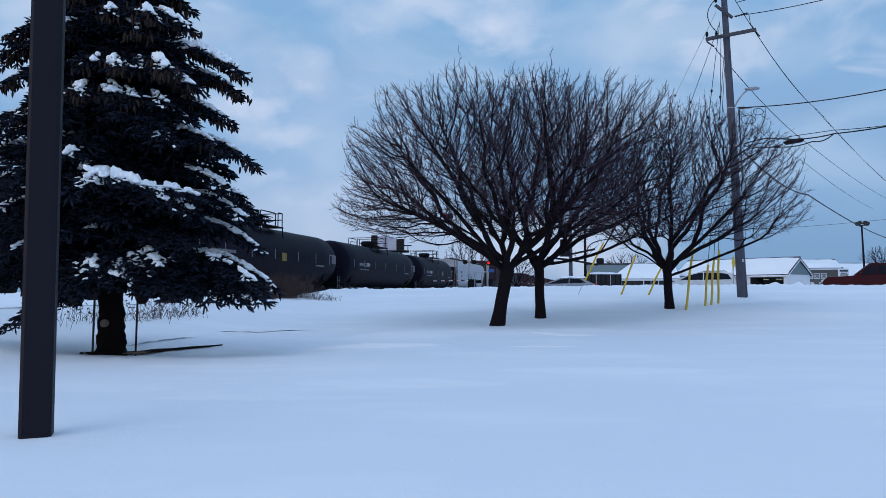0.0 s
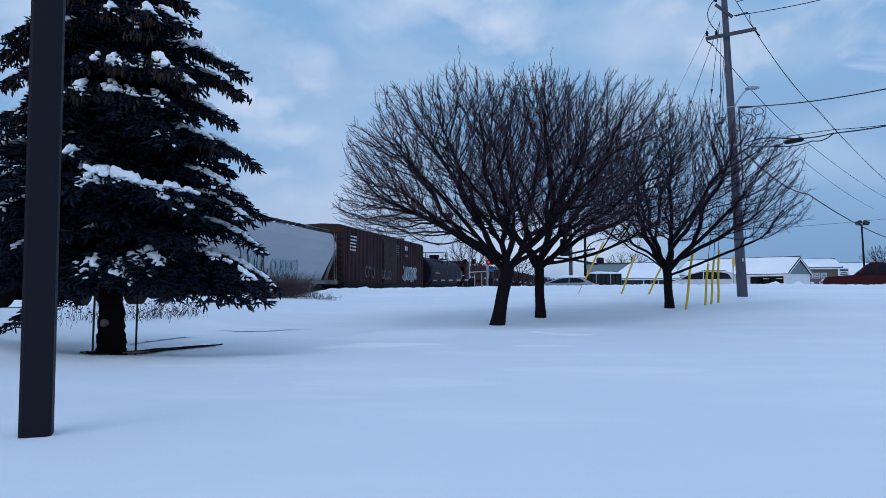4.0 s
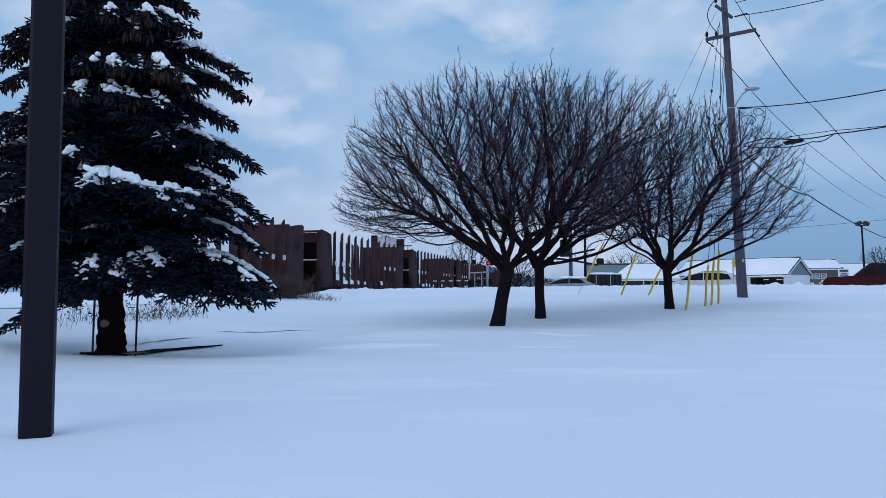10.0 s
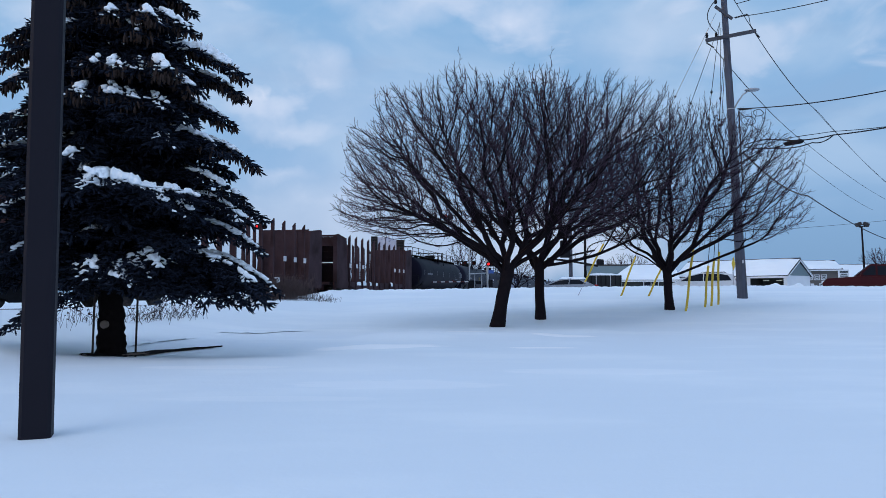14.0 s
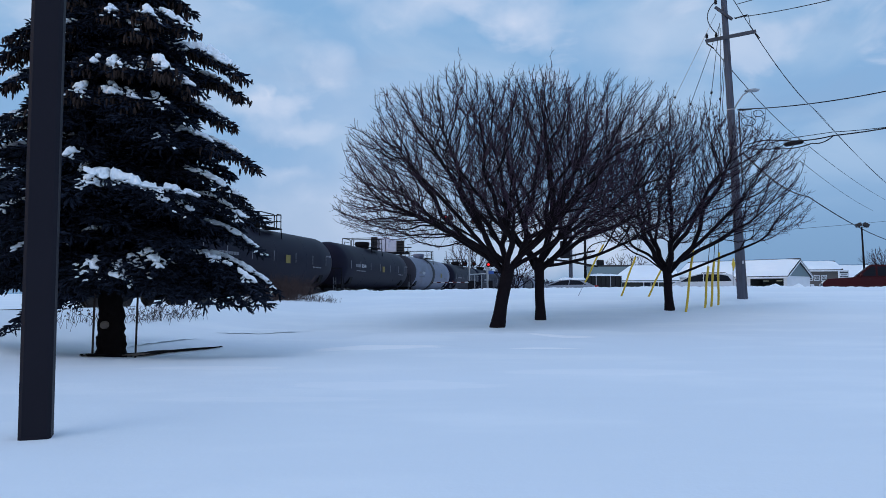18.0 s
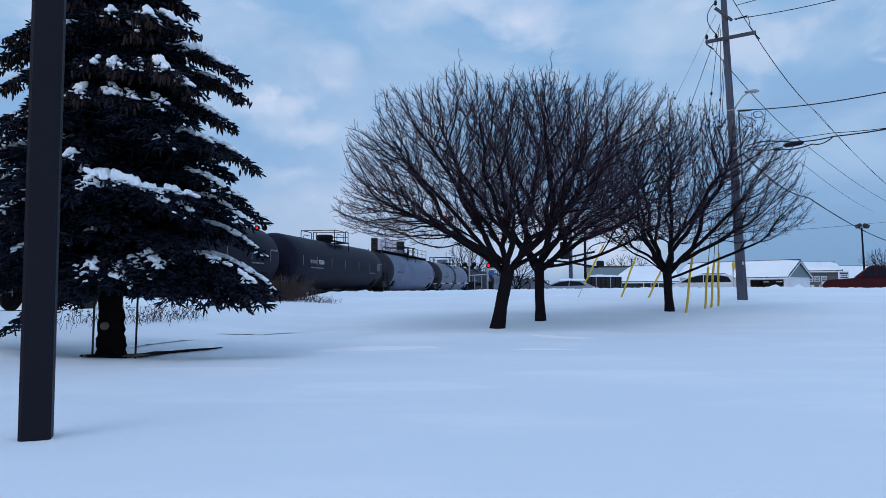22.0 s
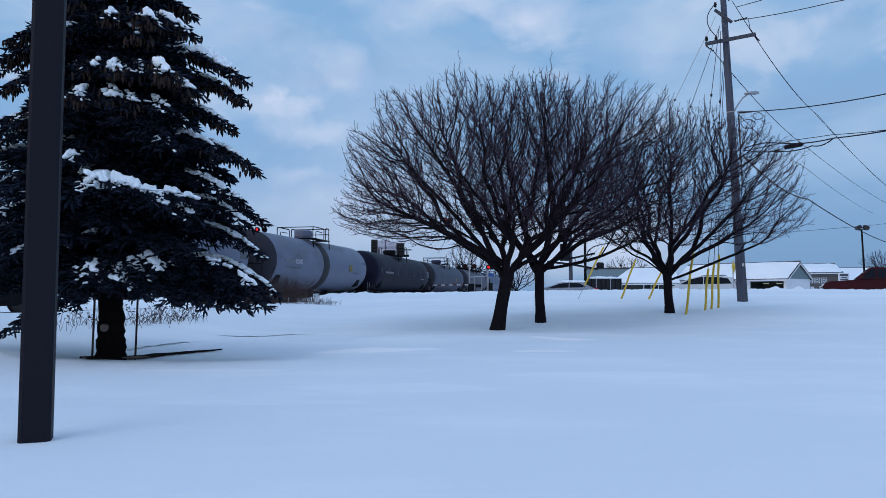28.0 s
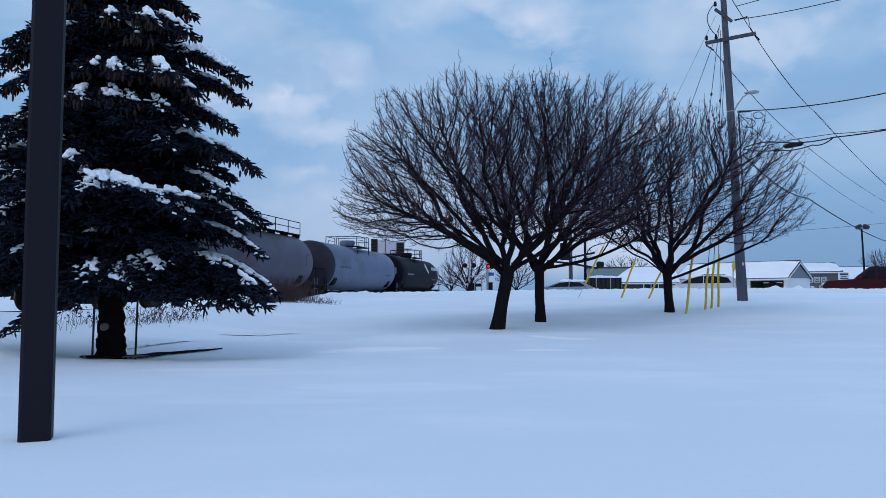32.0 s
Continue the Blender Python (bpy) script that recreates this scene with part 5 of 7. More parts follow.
        melt.mode, melt.voxel_size, melt.use_smooth_shade = "VOXEL", .013, True
        soft = pad.modifiers.new("soft", "SMOOTH")
        soft.factor, soft.iterations = .5, 3
    tagged(from_mesh("snow_dusting", array_mesh("snow_dusting", np.concatenate(cap_v), np.concatenate(cap_f)), SNOW, tree, "crumbs of snow on the needles", True), kind="stuff")
    # cones
    cv, cf = [], []
    for kq, (p, ln) in enumerate(cone_items):
        w = ln * .17
        base = len(cv)
        lx, ly = rnd.gauss(0, .12), rnd.gauss(0, .12)
        for t, r in ((0, .35), (.25, 1.0), (.65, .85), (1, .15)):
            for j in range(5):
                a = j * math.tau / 5 + t
                cv.append((p.x + ln * t * lx + w * r * math.cos(a), p.y + ln * t * ly + w * r * math.sin(a), p.z - ln * t))
        for i in range(3):
            for j in range(5):
                cf.append((base + i * 5 + j, base + i * 5 + (j + 1) % 5, base + (i + 1) * 5 + (j + 1) % 5, base + (i + 1) * 5 + j))
    ob = from_mesh("cone_mass", array_mesh("cone_mass", cv, cf), CONES, tree, "clusters of hanging brown cones")
    tagged(ob, kind="stuff")
    return tree


spruce(-5.21, 12.0)


def lamp_post():
    p = thing("lamp_post", "tall brown painted steel post rising out of the snow", "post", (-2.635, 5.0, float(ground_z(-2.635, 5.0)) - .25))
    b = B()
    w = .095
    c = .022
    out = [(-w + c, -w), (w - c, -w), (w, -w + c), (w, w - c), (w - c, w), (-w + c, w), (-w, w - c), (-w, -w + c)]
    prism(b, out, 0, 6.2, "z")
    q = part("shaft", b, POST, p)
    q.matrix_basis = pose(0, 0, 0, 0, 0, 21)
    b = B()
    box(b, (0, 0, 6.24), (.27, .27, .06), bevel=.01)
    part("cap", b, POST, p).matrix_basis = pose(0, 0, 0, 0, 0, 21)
    return p


lamp_post()


def crust_lip(corners, h, seed):
    """A wind-undercut edge of the crust: a low wedge of snow that overhangs a hollow."""
    path = [Vector((x, y)) for x, y in corners]
    n = 26
    verts, faces = [], []
    for k in range(len(path) - 1):
        a, c = path[k], path[k + 1]
        for i in range(n + (k == len(path) - 2)):
            t = (k + i / n) / (len(path) - 1)
            p = a.lerp(c, i / n)
            p.y += .10 * noise.noise(Vector((t * 6, seed, 0))) + .05 * noise.noise(Vector((t * 17, seed, 4)))
            hh = h * min(1, t * 6, (1 - t) * 4) * (.75 + .8 * noise.noise(Vector((t * 8, seed, 9)))) + .004
            d = (c - a).normalized()
            back = Vector((-d.y, d.x))
            # front foot, undercut, lip, brow, back
            for r, f in ((.07, -.4), (.03, .40), (-.02, .55), (-.03, .8), (.05, 1.0), (.3, .75), (.6, .3), (1.0, -.4)):
                q = p + back * r
                verts.append((q.x, q.y, float(ground_z(q.x, q.y)) + hh * f))
    m = len(verts) // 8
    for k in range(m - 1):
        for j in range(7):
            q = k * 8 + j
            faces.append((q, q + 8, q + 9, q + 1))
    me = bpy.data.meshes.new("snow_crust")
    me.from_pydata(verts, [], faces)
    tagged(from_mesh("snow_crust", me, SNOW), "wind-undercut edge of snow crust beside a spruce", "snow", kind="structure")


crust_lip(((-5.55, 13.4), (-5.3, 14.2), (-4.95, 15.4)), .042, 3)
crust_lip(((-5.1, 17.2), (-4.3, 17.35), (-3.2, 18.5)), .026, 8)


def mulch_and_rods():
    r = random.Random(2)
    # a long lens of bare ground, widest under the trunk
    n, verts, faces = 48, [], []
    a, c = Vector((-5.30, 11.35)), Vector((-3.98, 13.85))
    d = (c - a).normalized()
    across = Vector((-d.y, d.x))
    for k in range(n + 1):
        t = k / n
        mid = a.lerp(c, t) + across * (.5 * math.sin(t * math.pi) + .09 * noise.noise(Vector((t * 7, 5, 2))))
        w = (.42 * (1 - t) ** 1.7 * min(1, t * 7) ** .6 + .06 * min(1, (1 - t) * 9)) * (1 + .35 * noise.noise(Vector((t * 9, 1, 7))))
        for q in (-1, -.4, .4, 1):
            rag = 1 + .3 * noise.noise(Vector((t * 14, q, 3)))
            p = mid + across * (q * w * rag)
            verts.append((p.x, p.y, float(ground_z(p.x, p.y)) + (.035 if abs(q) < 1 else .012)))
    for k in range(n):
        for j in range(3):
            q = k * 4 + j
            faces.append((q, q + 4, q + 5, q + 1))
    me = bpy.data.meshes.new("mulch_bed")
    me.from_pydata(verts, [], faces)
    tagged(from_mesh("mulch_bed", me, MULCH, smooth=True), "strip of wet dark mulch bared under a spruce", "mulch", kind="structure")
    for x, y, z in ((-5.30, 11.6, 1.25), (-4.89, 12.2, 1.2)):
        t = thing("steel_stake", "thin rusty steel stake standing beside a spruce trunk", "stake", (x, y, float(ground_z(x, y)) - .1), group="stakes beside the spruce")
        b = B()
        rod(b, (0, 0, 0), (.02, 0, z), .017, seg=8)
        part("shaft", b, RUST_ROD, t)
        b = B()
        rod(b, (.02, 0, z), (.02, 0, z + .03), .026, seg=8)
        part("cap", b, RUST_ROD, t)
    for k in range(5):
        t = B()
        x, y = -4.98 + r.uniform(0, .35), 11.75 + r.uniform(-.1, .15)
        z = float(ground_z(x, y)) + .03
        a = r.uniform(-.5, .5)
        rod(t, (0, 0, 0), (.25 * math.cos(a), .25 * math.sin(a), .03), .009, .005, 5)
        ob = part("fallen_twig", t, KNOT)
        ob.location = (x, y, z)
        tagged(ob, "short broken twig lying on wet mulch", "twig", "broken twigs under the spruce")


def stems(name, spots, height, lean, mat, label, category, seed, heads=False, r0=.006):
    """A stand of dry stalks, too many to count."""
    r = random.Random(seed)
    lines = []
    for x0, y0, x1, y1, n in spots:
        for _ in range(n):
            t = r.random()
            x, y = x0 + (x1 - x0) * t + r.gauss(0, .18), y0 + (y1 - y0) * t + r.gauss(0, .35)
            p = Vector((x, y, float(ground_z(x, y)) - .05))
            h = height * r.uniform(.45, 1.15)
            d = Vector((r.gauss(0, lean), r.gauss(0, lean), 1)).normalized()
            pts, bend = [p], Vector((r.gauss(0, .10), r.gauss(0, .10), -.03))
            for k in range(4):
                d = (d + bend).normalized()
                pts.append(pts[-1] + d * h / 4)
            lines.append((pts, [r0, r0 * .85, r0 * .7, r0 * .55, r0 * .35], 3))
            if heads and r.random() < .6:
                q = pts[-1]
                lines.append(([q, q + d * .05 + Vector((0, 0, -.02)), q + d * .09 + Vector((0, 0, -.05))], [.006, .016, .004], 4))
            elif r.random() < .75:
                for _k in range(r.randint(1, 3)):
                    q = pts[r.randint(1, 3)]
                    e = (d + Vector((r.gauss(0, .6), r.gauss(0, .6), .2))).normalized()
                    lines.append(([q, q + e * h * .22, q + e * h * .36], [r0 * .6, r0 * .5, r0 * .3], 3))
    ob = from_mesh(name, tube_mesh(name, lines), mat)
    return tagged(ob, label, category, kind="stuff")


mulch_and_rods()
stems("trackside_brush", [(-8.4, 32.6, -5.6, 32.4, 560), (-7.6, 31.6, -6.2, 32.0, 260)], 1.05, .16, REED, "hazy thicket of dry reddish-brown brush beside the railway", "brush", 3)
stems("dry_grass", [(-8.6, 30.6, -4.6, 30.9, 190), (-6.0, 30.4, -4.2, 30.7, 60)], .40, .45, REED_DARK, "sparse dry grass poking through trackside snow", "grass", 4)
stems("dry_weeds", [(-7.7, 14.6, -7.0, 17.6, 90), (-7.0, 17.6, -6.4, 20.4, 130)], .44, .42, REED_DARK, "nodding dead weeds behind the spruce", "weeds", 6, True, .006)


# ---- utility pole, wires and guards ----
def cable(name, pts, r, label, group="", mat=None, parent=None):
    """A hanging cable through the points, each stretch a shallow curve."""
    line = []
    for a, b, sag in pts:
        a, b = Vector(a), Vector(b)
        for k in range(12):
            t = k / 12
            line.append(a.lerp(b, t) - Vector((0, 0, sag * 4 * t * (1 - t))))
    line.append(Vector(pts[-1][1]))
    ob = from_mesh(name, tube_mesh(name, [(line, [r] * len(line), 6)]), mat or WIRE, parent, smooth=True)
    if parent is None:
        tagged(ob, label, "cable", group)
    return ob


def utility_pole():
    x, y = 11.22, 28.6
    z = float(ground_z(x, y)) - .3
    p = thing("utility_pole", "weathered grey wooden utility pole leaning above plowed snow", "pole", (x, y, z))
    top = Vector((-.52, 0, 13.4 - z))
    pts = [top * (k / 10) for k in range(11)]
    from_mesh("shaft", tube_mesh("shaft", [(pts, [.192 - .092 * k / 10 for k in range(11)], 20)]), POLE_WOOD, p, smooth=True)

    def at(px, pz):
        return Vector((px - x, 0, pz - z))
    b = B()
    a, c = at(9.96, 10.5) + Vector((0, -.2, 0)), at(11.86, 10.88) + Vector((0, -.2, 0))
    d = c - a
    box(b, (a + c) / 2, (d.length, .10, .13), Matrix.Rotation(-math.atan2(d.z, d.x), 4, "Y"), .01)
    part("crossarm", b, ARM_WOOD, p)
    b = B()
    a, c = at(10.35, 11.84) + Vector((0, -.16, 0)), at(11.0, 11.35) + Vector((0, -.16, 0))
    d = c - a
    box(b, (a + c) / 2, (d.length, .08, .10), Matrix.Rotation(-math.atan2(d.z, d.x), 4, "Y"), .01)
    part("brace", b, ARM_WOOD, p)
    for px, pz, dx in ((10.0, 10.60, 0), (10.36, 11.92, 0), (10.36, 10.62, 0)):
        b = B()
        lathe(b, [(.02, 0), (.06, .03), (.04, .07), (.065, .10), (.04, .14), (.05, .18), (0, .2)], Matrix.Translation(at(px, pz) + Vector((0, -.2, 0))), 12)
        part("insulator", b, SIGNAL_BLACK, p, smooth=True)
    for a, c in (((9.98, 10.42), (10.25, 10.2)), ((11.84, 10.8), (11.98, 10.6)), ((11.08, 11.38), (11.55, 11.5)), ((10.85, 12.2), (11.25, 12.3)), ((11.14, 7.85), (11.62, 7.88))):
        b = B()
        a, c = at(*a) + Vector((0, -.2, 0)), at(*c) + Vector((0, -.25, 0))
        for k in range(5):
            m = a.lerp(c, (k + .5) / 5)
            rod(b, m - (c - a) * .05, m + (c - a) * .05, .034, seg=10)
        rod(b, a, c, .018, seg=6)
        part("strain_insulator", b, SIGNAL_BLACK, p)
    # street light on its arm
    arm = [at(11.04, 7.91), at(11.2, 8.2), at(11.4, 8.48), at(11.6, 8.62)]
    from_mesh("lamp_arm", tube_mesh("lamp_arm", [(arm, [.03] * 4, 8)]), GALV, p, smooth=True)
    b = B()
    lathe(b, [(0, -.3), (.06, -.28), (.12, -.1), (.13, .1), (.08, .24), (0, .28)], Matrix.Translation(at(11.76, 8.66)) @ pose(0, 0, 0, 0, 86, 0) @ Matrix.Diagonal((.55, 1, 1, 1)), 16)
    part("lamp_head", b, GALV, p, "grey cobra-head lamp, unlit", smooth=True)
    for k, (za, zb) in enumerate(((7.90, 7.93), (6.44, 6.49))):
        b = B()
        f = (za - z) / (13.4 - z)
        rod(b, top * f, top * ((zb - z) / (13.4 - z)), .150, seg=20)
        part("band", b, GALV, p)
    b = B()
    box(b, at(11.17, 2.12) + Vector((0, -.22, 0)), (.07, .02, .11))
    part("tag", b, MARK_WHITE, p, "small pale metal tag")
    # conduit up the pole and slack loops of cable
    cable("riser", [(at(11.25, 5.0) + Vector((-.02, -.2, 0)), at(11.12, 7.8) + Vector((.03, -.2, 0)), 0)], .025, "", parent=p)
    for cx, cz, rr in ((11.48, 7.42, .22), (11.86, 7.72, .16)):
        c = at(cx, cz) + Vector((0, -.25, 0))
        ring = [c + Vector((rr * 1.25 * math.cos(a * math.tau / 20), .04 * math.sin(a), rr * math.sin(a * math.tau / 20) * .75)) for a in range(21)]
        from_mesh("slack_loop", tube_mesh("slack_loop", [(ring, [.014] * 21, 6)]), WIRE, p, smooth=True)
    jump = [at(10.38 - .36 * math.sin(k / 14 * math.pi) ** .8, 12.05 - 1.28 * k / 14) + Vector((0, -.25, 0)) for k in range(15)]
    from_mesh("jumper", tube_mesh("jumper", [(jump, [.016] * 15, 6)]), WIRE, p, smooth=True)
    hang = [at(11.6, 11.5) + Vector((0, -.2, 0)), at(11.66, 11.1) + Vector((0, -.2, 0)), at(11.9, 10.75) + Vector((0, -.2, 0))]
    from_mesh("jumper", tube_mesh("jumper", [(hang, [.012] * 3, 6)]), WIRE, p, smooth=True)


utility_pole()
G = "overhead wires on the utility pole"
cable("power_line", [((11.05, 28.5, 12.2), (22.13, 45, 11.97), .35), ((22.13, 45, 11.97), (44.5, 75, 11.39), .25)], .014, "bare overhead power line running off along the road", G)
cable("power_line", [((11.86, 28.4, 10.74), (22.4, 45, 11.75), .3), ((22.4, 45, 11.75), (44.6, 75, 11.2), .25)], .014, "bare overhead power line running off along the road", G)
cable("power_line", [((10.29, 28.4, 10.17), (23.19, 48, 10.34), .3), ((23.19, 48, 10.34), (44.17, 75, 9.98), .25)], .016, "bare overhead power line running off along the road", G)
cable("power_line", [((11.1, 28.4, 7.85), (19.0, 40, 7.87), .25), ((19.0, 40, 7.87), (36.81, 65, 8.05), .2)], .012, "thin overhead wire below the street lamp", G)
cable("service_cable", [((11.11, 28.4, 7.89), (13.15, 22, 6.9), .12), ((13.15, 22, 6.9), (15.5, 14, 6.1), .1)], .018, "black overhead cable leading from the pole towards the street", G)
cable("power_line", [((11.05, 28.4, 11.4), (12.45, 24, 10.37), .05), ((12.45, 24, 10.37), (15.0, 16, 9.0), .1)], .014, "bare overhead wire leading towards the street", G)
cable("power_line", [((11.15, 28.4, 11.93), (12.4, 24, 11.2), .05), ((12.4, 24, 11.2), (15.0, 16, 9.9), .1)], .014, "bare overhead wire leading towards the street", G)
cable("telephone_cable", [((11.29, 28.4, 6.48), (12.06, 28, 6.64), -.04), ((12.06, 28, 6.64), (12.67, 27.5, 6.50), .0), ((12.67, 27.5, 6.50), (13.7, 26.5, 6.49), .05), ((13.7, 26.5, 6.49), (14.3, 24, 6.24), .02), ((14.3, 24, 6.24), (16, 15, 5.6), .15)], .022, "thick black telephone cable with a splice closure", G)
cable("telephone_cable", [((11.29, 28.4, 6.44), (12.3, 27.9, 6.30), .05), ((12.3, 27.9, 6.30), (13.3, 27.2, 6.36), .08), ((13.3, 27.2, 6.36), (13.75, 26.6, 6.50), .1)], .02, "slack loop of black telephone cable", G)
cable("telephone_cable", [((11.29, 28.4, 6.40), (12.67, 27.6, 6.62), .02), ((12.67, 27.6, 6.62), (13.72, 26.5, 6.62), .0), ((13.72, 26.5, 6.62), (14.3, 24, 6.26), .02)], .012, "thin messenger wire over a telephone cable", G)
cable("service_cable", [((11.28, 28.4, 6.22), (21.65, 45, 6.71), .35), ((21.65, 45, 6.71), (44.32, 75, 6.06), .3)], .038, "black cable sloping off towards far houses", G)
cable("power_line", [((39.2, 100, 9.0), (62, 101, 10.9), .15)], .02, "thin far-off overhead wire strung between far poles", G)
for x, y, h in ((39.2, 100, 8.6), (62, 101, 10.5)):
    far_pole = thing("far_pole", "thin dark utility pole far beyond the houses", "pole", (x, y, .6), group="far utility poles")
    bm_pole = B()
    rod(bm_pole, (0, 0, 0), (0, 0, h), .11, .08, 8)
    part("shaft", bm_pole, POLE_WOOD, far_pole)


def splice():
    t = thing("splice_closure", "grey-black cable splice closure hanging on telephone cables", "closure", (12.77, 27.5, 6.42))
    b = B()
    lathe(b, [(.03, -.34), (.06, -.30), (.085, -.27), (.085, .27), (.06, .30), (.03, .34)], pose(0, 0, 0, 0, 86, -40), 14)
    part("body", b, SIGNAL_BLACK, t, smooth=True)
    for k in (-.18, .18):
        b = B()
        rod(b, (k * .77, -k * .64, .06), (k * .77, -k * .64, .22), .018, seg=6)
        part("hanger", b, GALV, t)
    b = B()
    rod(b, (-.52, .42, -.12), (-.38, .32, -.11), .05, seg=10)
    part("end_seal", b, SIGNAL_BLACK, t)


splice()


def guy_wire(base, top, length, start=0.0, knob=None):
    """A guy wire with a yellow guard on its lower end."""
    t = thing("guy_wire", "steel guy wire sheathed low down in a yellow plastic guard", "guy wire", base, group="guy wires of the utility pole")
    d = Vector(top) - Vector(base)
    b = B()
    rod(b, (0, 0, 0), d, .011, seg=6)
    part("wire", b, GALV if start else WIRE, t)
    u = d.normalized()
    b = B()
    m = 7
    pts = [u * (start + length * k / m) + Vector((.012 * math.sin(k * 1.1), 0, 0)) for k in range(m + 1)]
    from_mesh("guard", tube_mesh("guard", [(pts, [.037] * (m + 1), 10)]), YELLOW, t, "faded yellow plastic guard", smooth=True)
    b.free()
    for f in (.62, .72):
        b = B()
        rod(b, d * f, d * (f + .006), .04, seg=8)
        part("strain_ball", b, SIGNAL_BLACK, t)


for base, top, length, start in (
        ((5.6, 31.8, .80), (10.40, 28.5, 11.6), 1.75, .70), ((7.18, 30.9, .78), (10.52, 28.5, 11.15), 1.75, .0), ((8.11, 30.3, .76), (10.80, 28.5, 7.36), 1.28, .0),
        ((7.52, 23.74, .30), (10.50, 28.4, 11.2), 2.3, 0), ((8.48, 24.8, .40), (10.63, 28.4, 9.85), 1.58, 0), ((8.80, 25.12, .44), (10.66, 28.4, 9.6), 1.80, 0), ((9.23, 25.66, .48), (10.54, 28.4, 11.0), 1.95, 0)):
    guy_wire(base, top, length, start)


# ---- level crossing ----
def flasher(parent, x, y, z, lit=(True, False), gap=.44, size=1.0):
    """Two round crossing lamps on a bar, their hoods turned to the lot."""
    b = B()
    rod(b, (x - gap, y, z), (x + gap, y, z), .035, seg=8)
    bar = part("lamp_bar", b, GALV, parent)
    for k, on in zip((-1, 1), lit):
        cx = x + k * gap
        b = B()
        lathe(b, [(0, .02), (.23 * size, .02), (.23 * size, .0), (0, .0)], Matrix.Translation((cx, y - .02, z)) @ pose(0, 0, 0, 90, 0, 0), 20)
        part("target_disc", b, SIGNAL_BLACK, parent)
        b = B()
        lathe(b, [(.135 * size, 0), (.135 * size, .22), (.125 * size, .22), (.125 * size, 0)], Matrix.Translation((cx, y - .03, z)) @ pose(0, 0, 0, 90, 0, 0), 16)
        part("hood", b, SIGNAL_BLACK, parent)
        b = B()
        lathe(b, [(0, .06), (.08 * size, .05), (.12 * size, .0), (.12 * size, -.03), (0, -.03)], Matrix.Translation((cx, y - .06, z)) @ pose(0, 0, 0, 90, 0, 0), 16)
        part("lens", b, RED_LIT if on else RED_LENS, parent, "glowing red lens" if on else "unlit red lens", smooth=True)


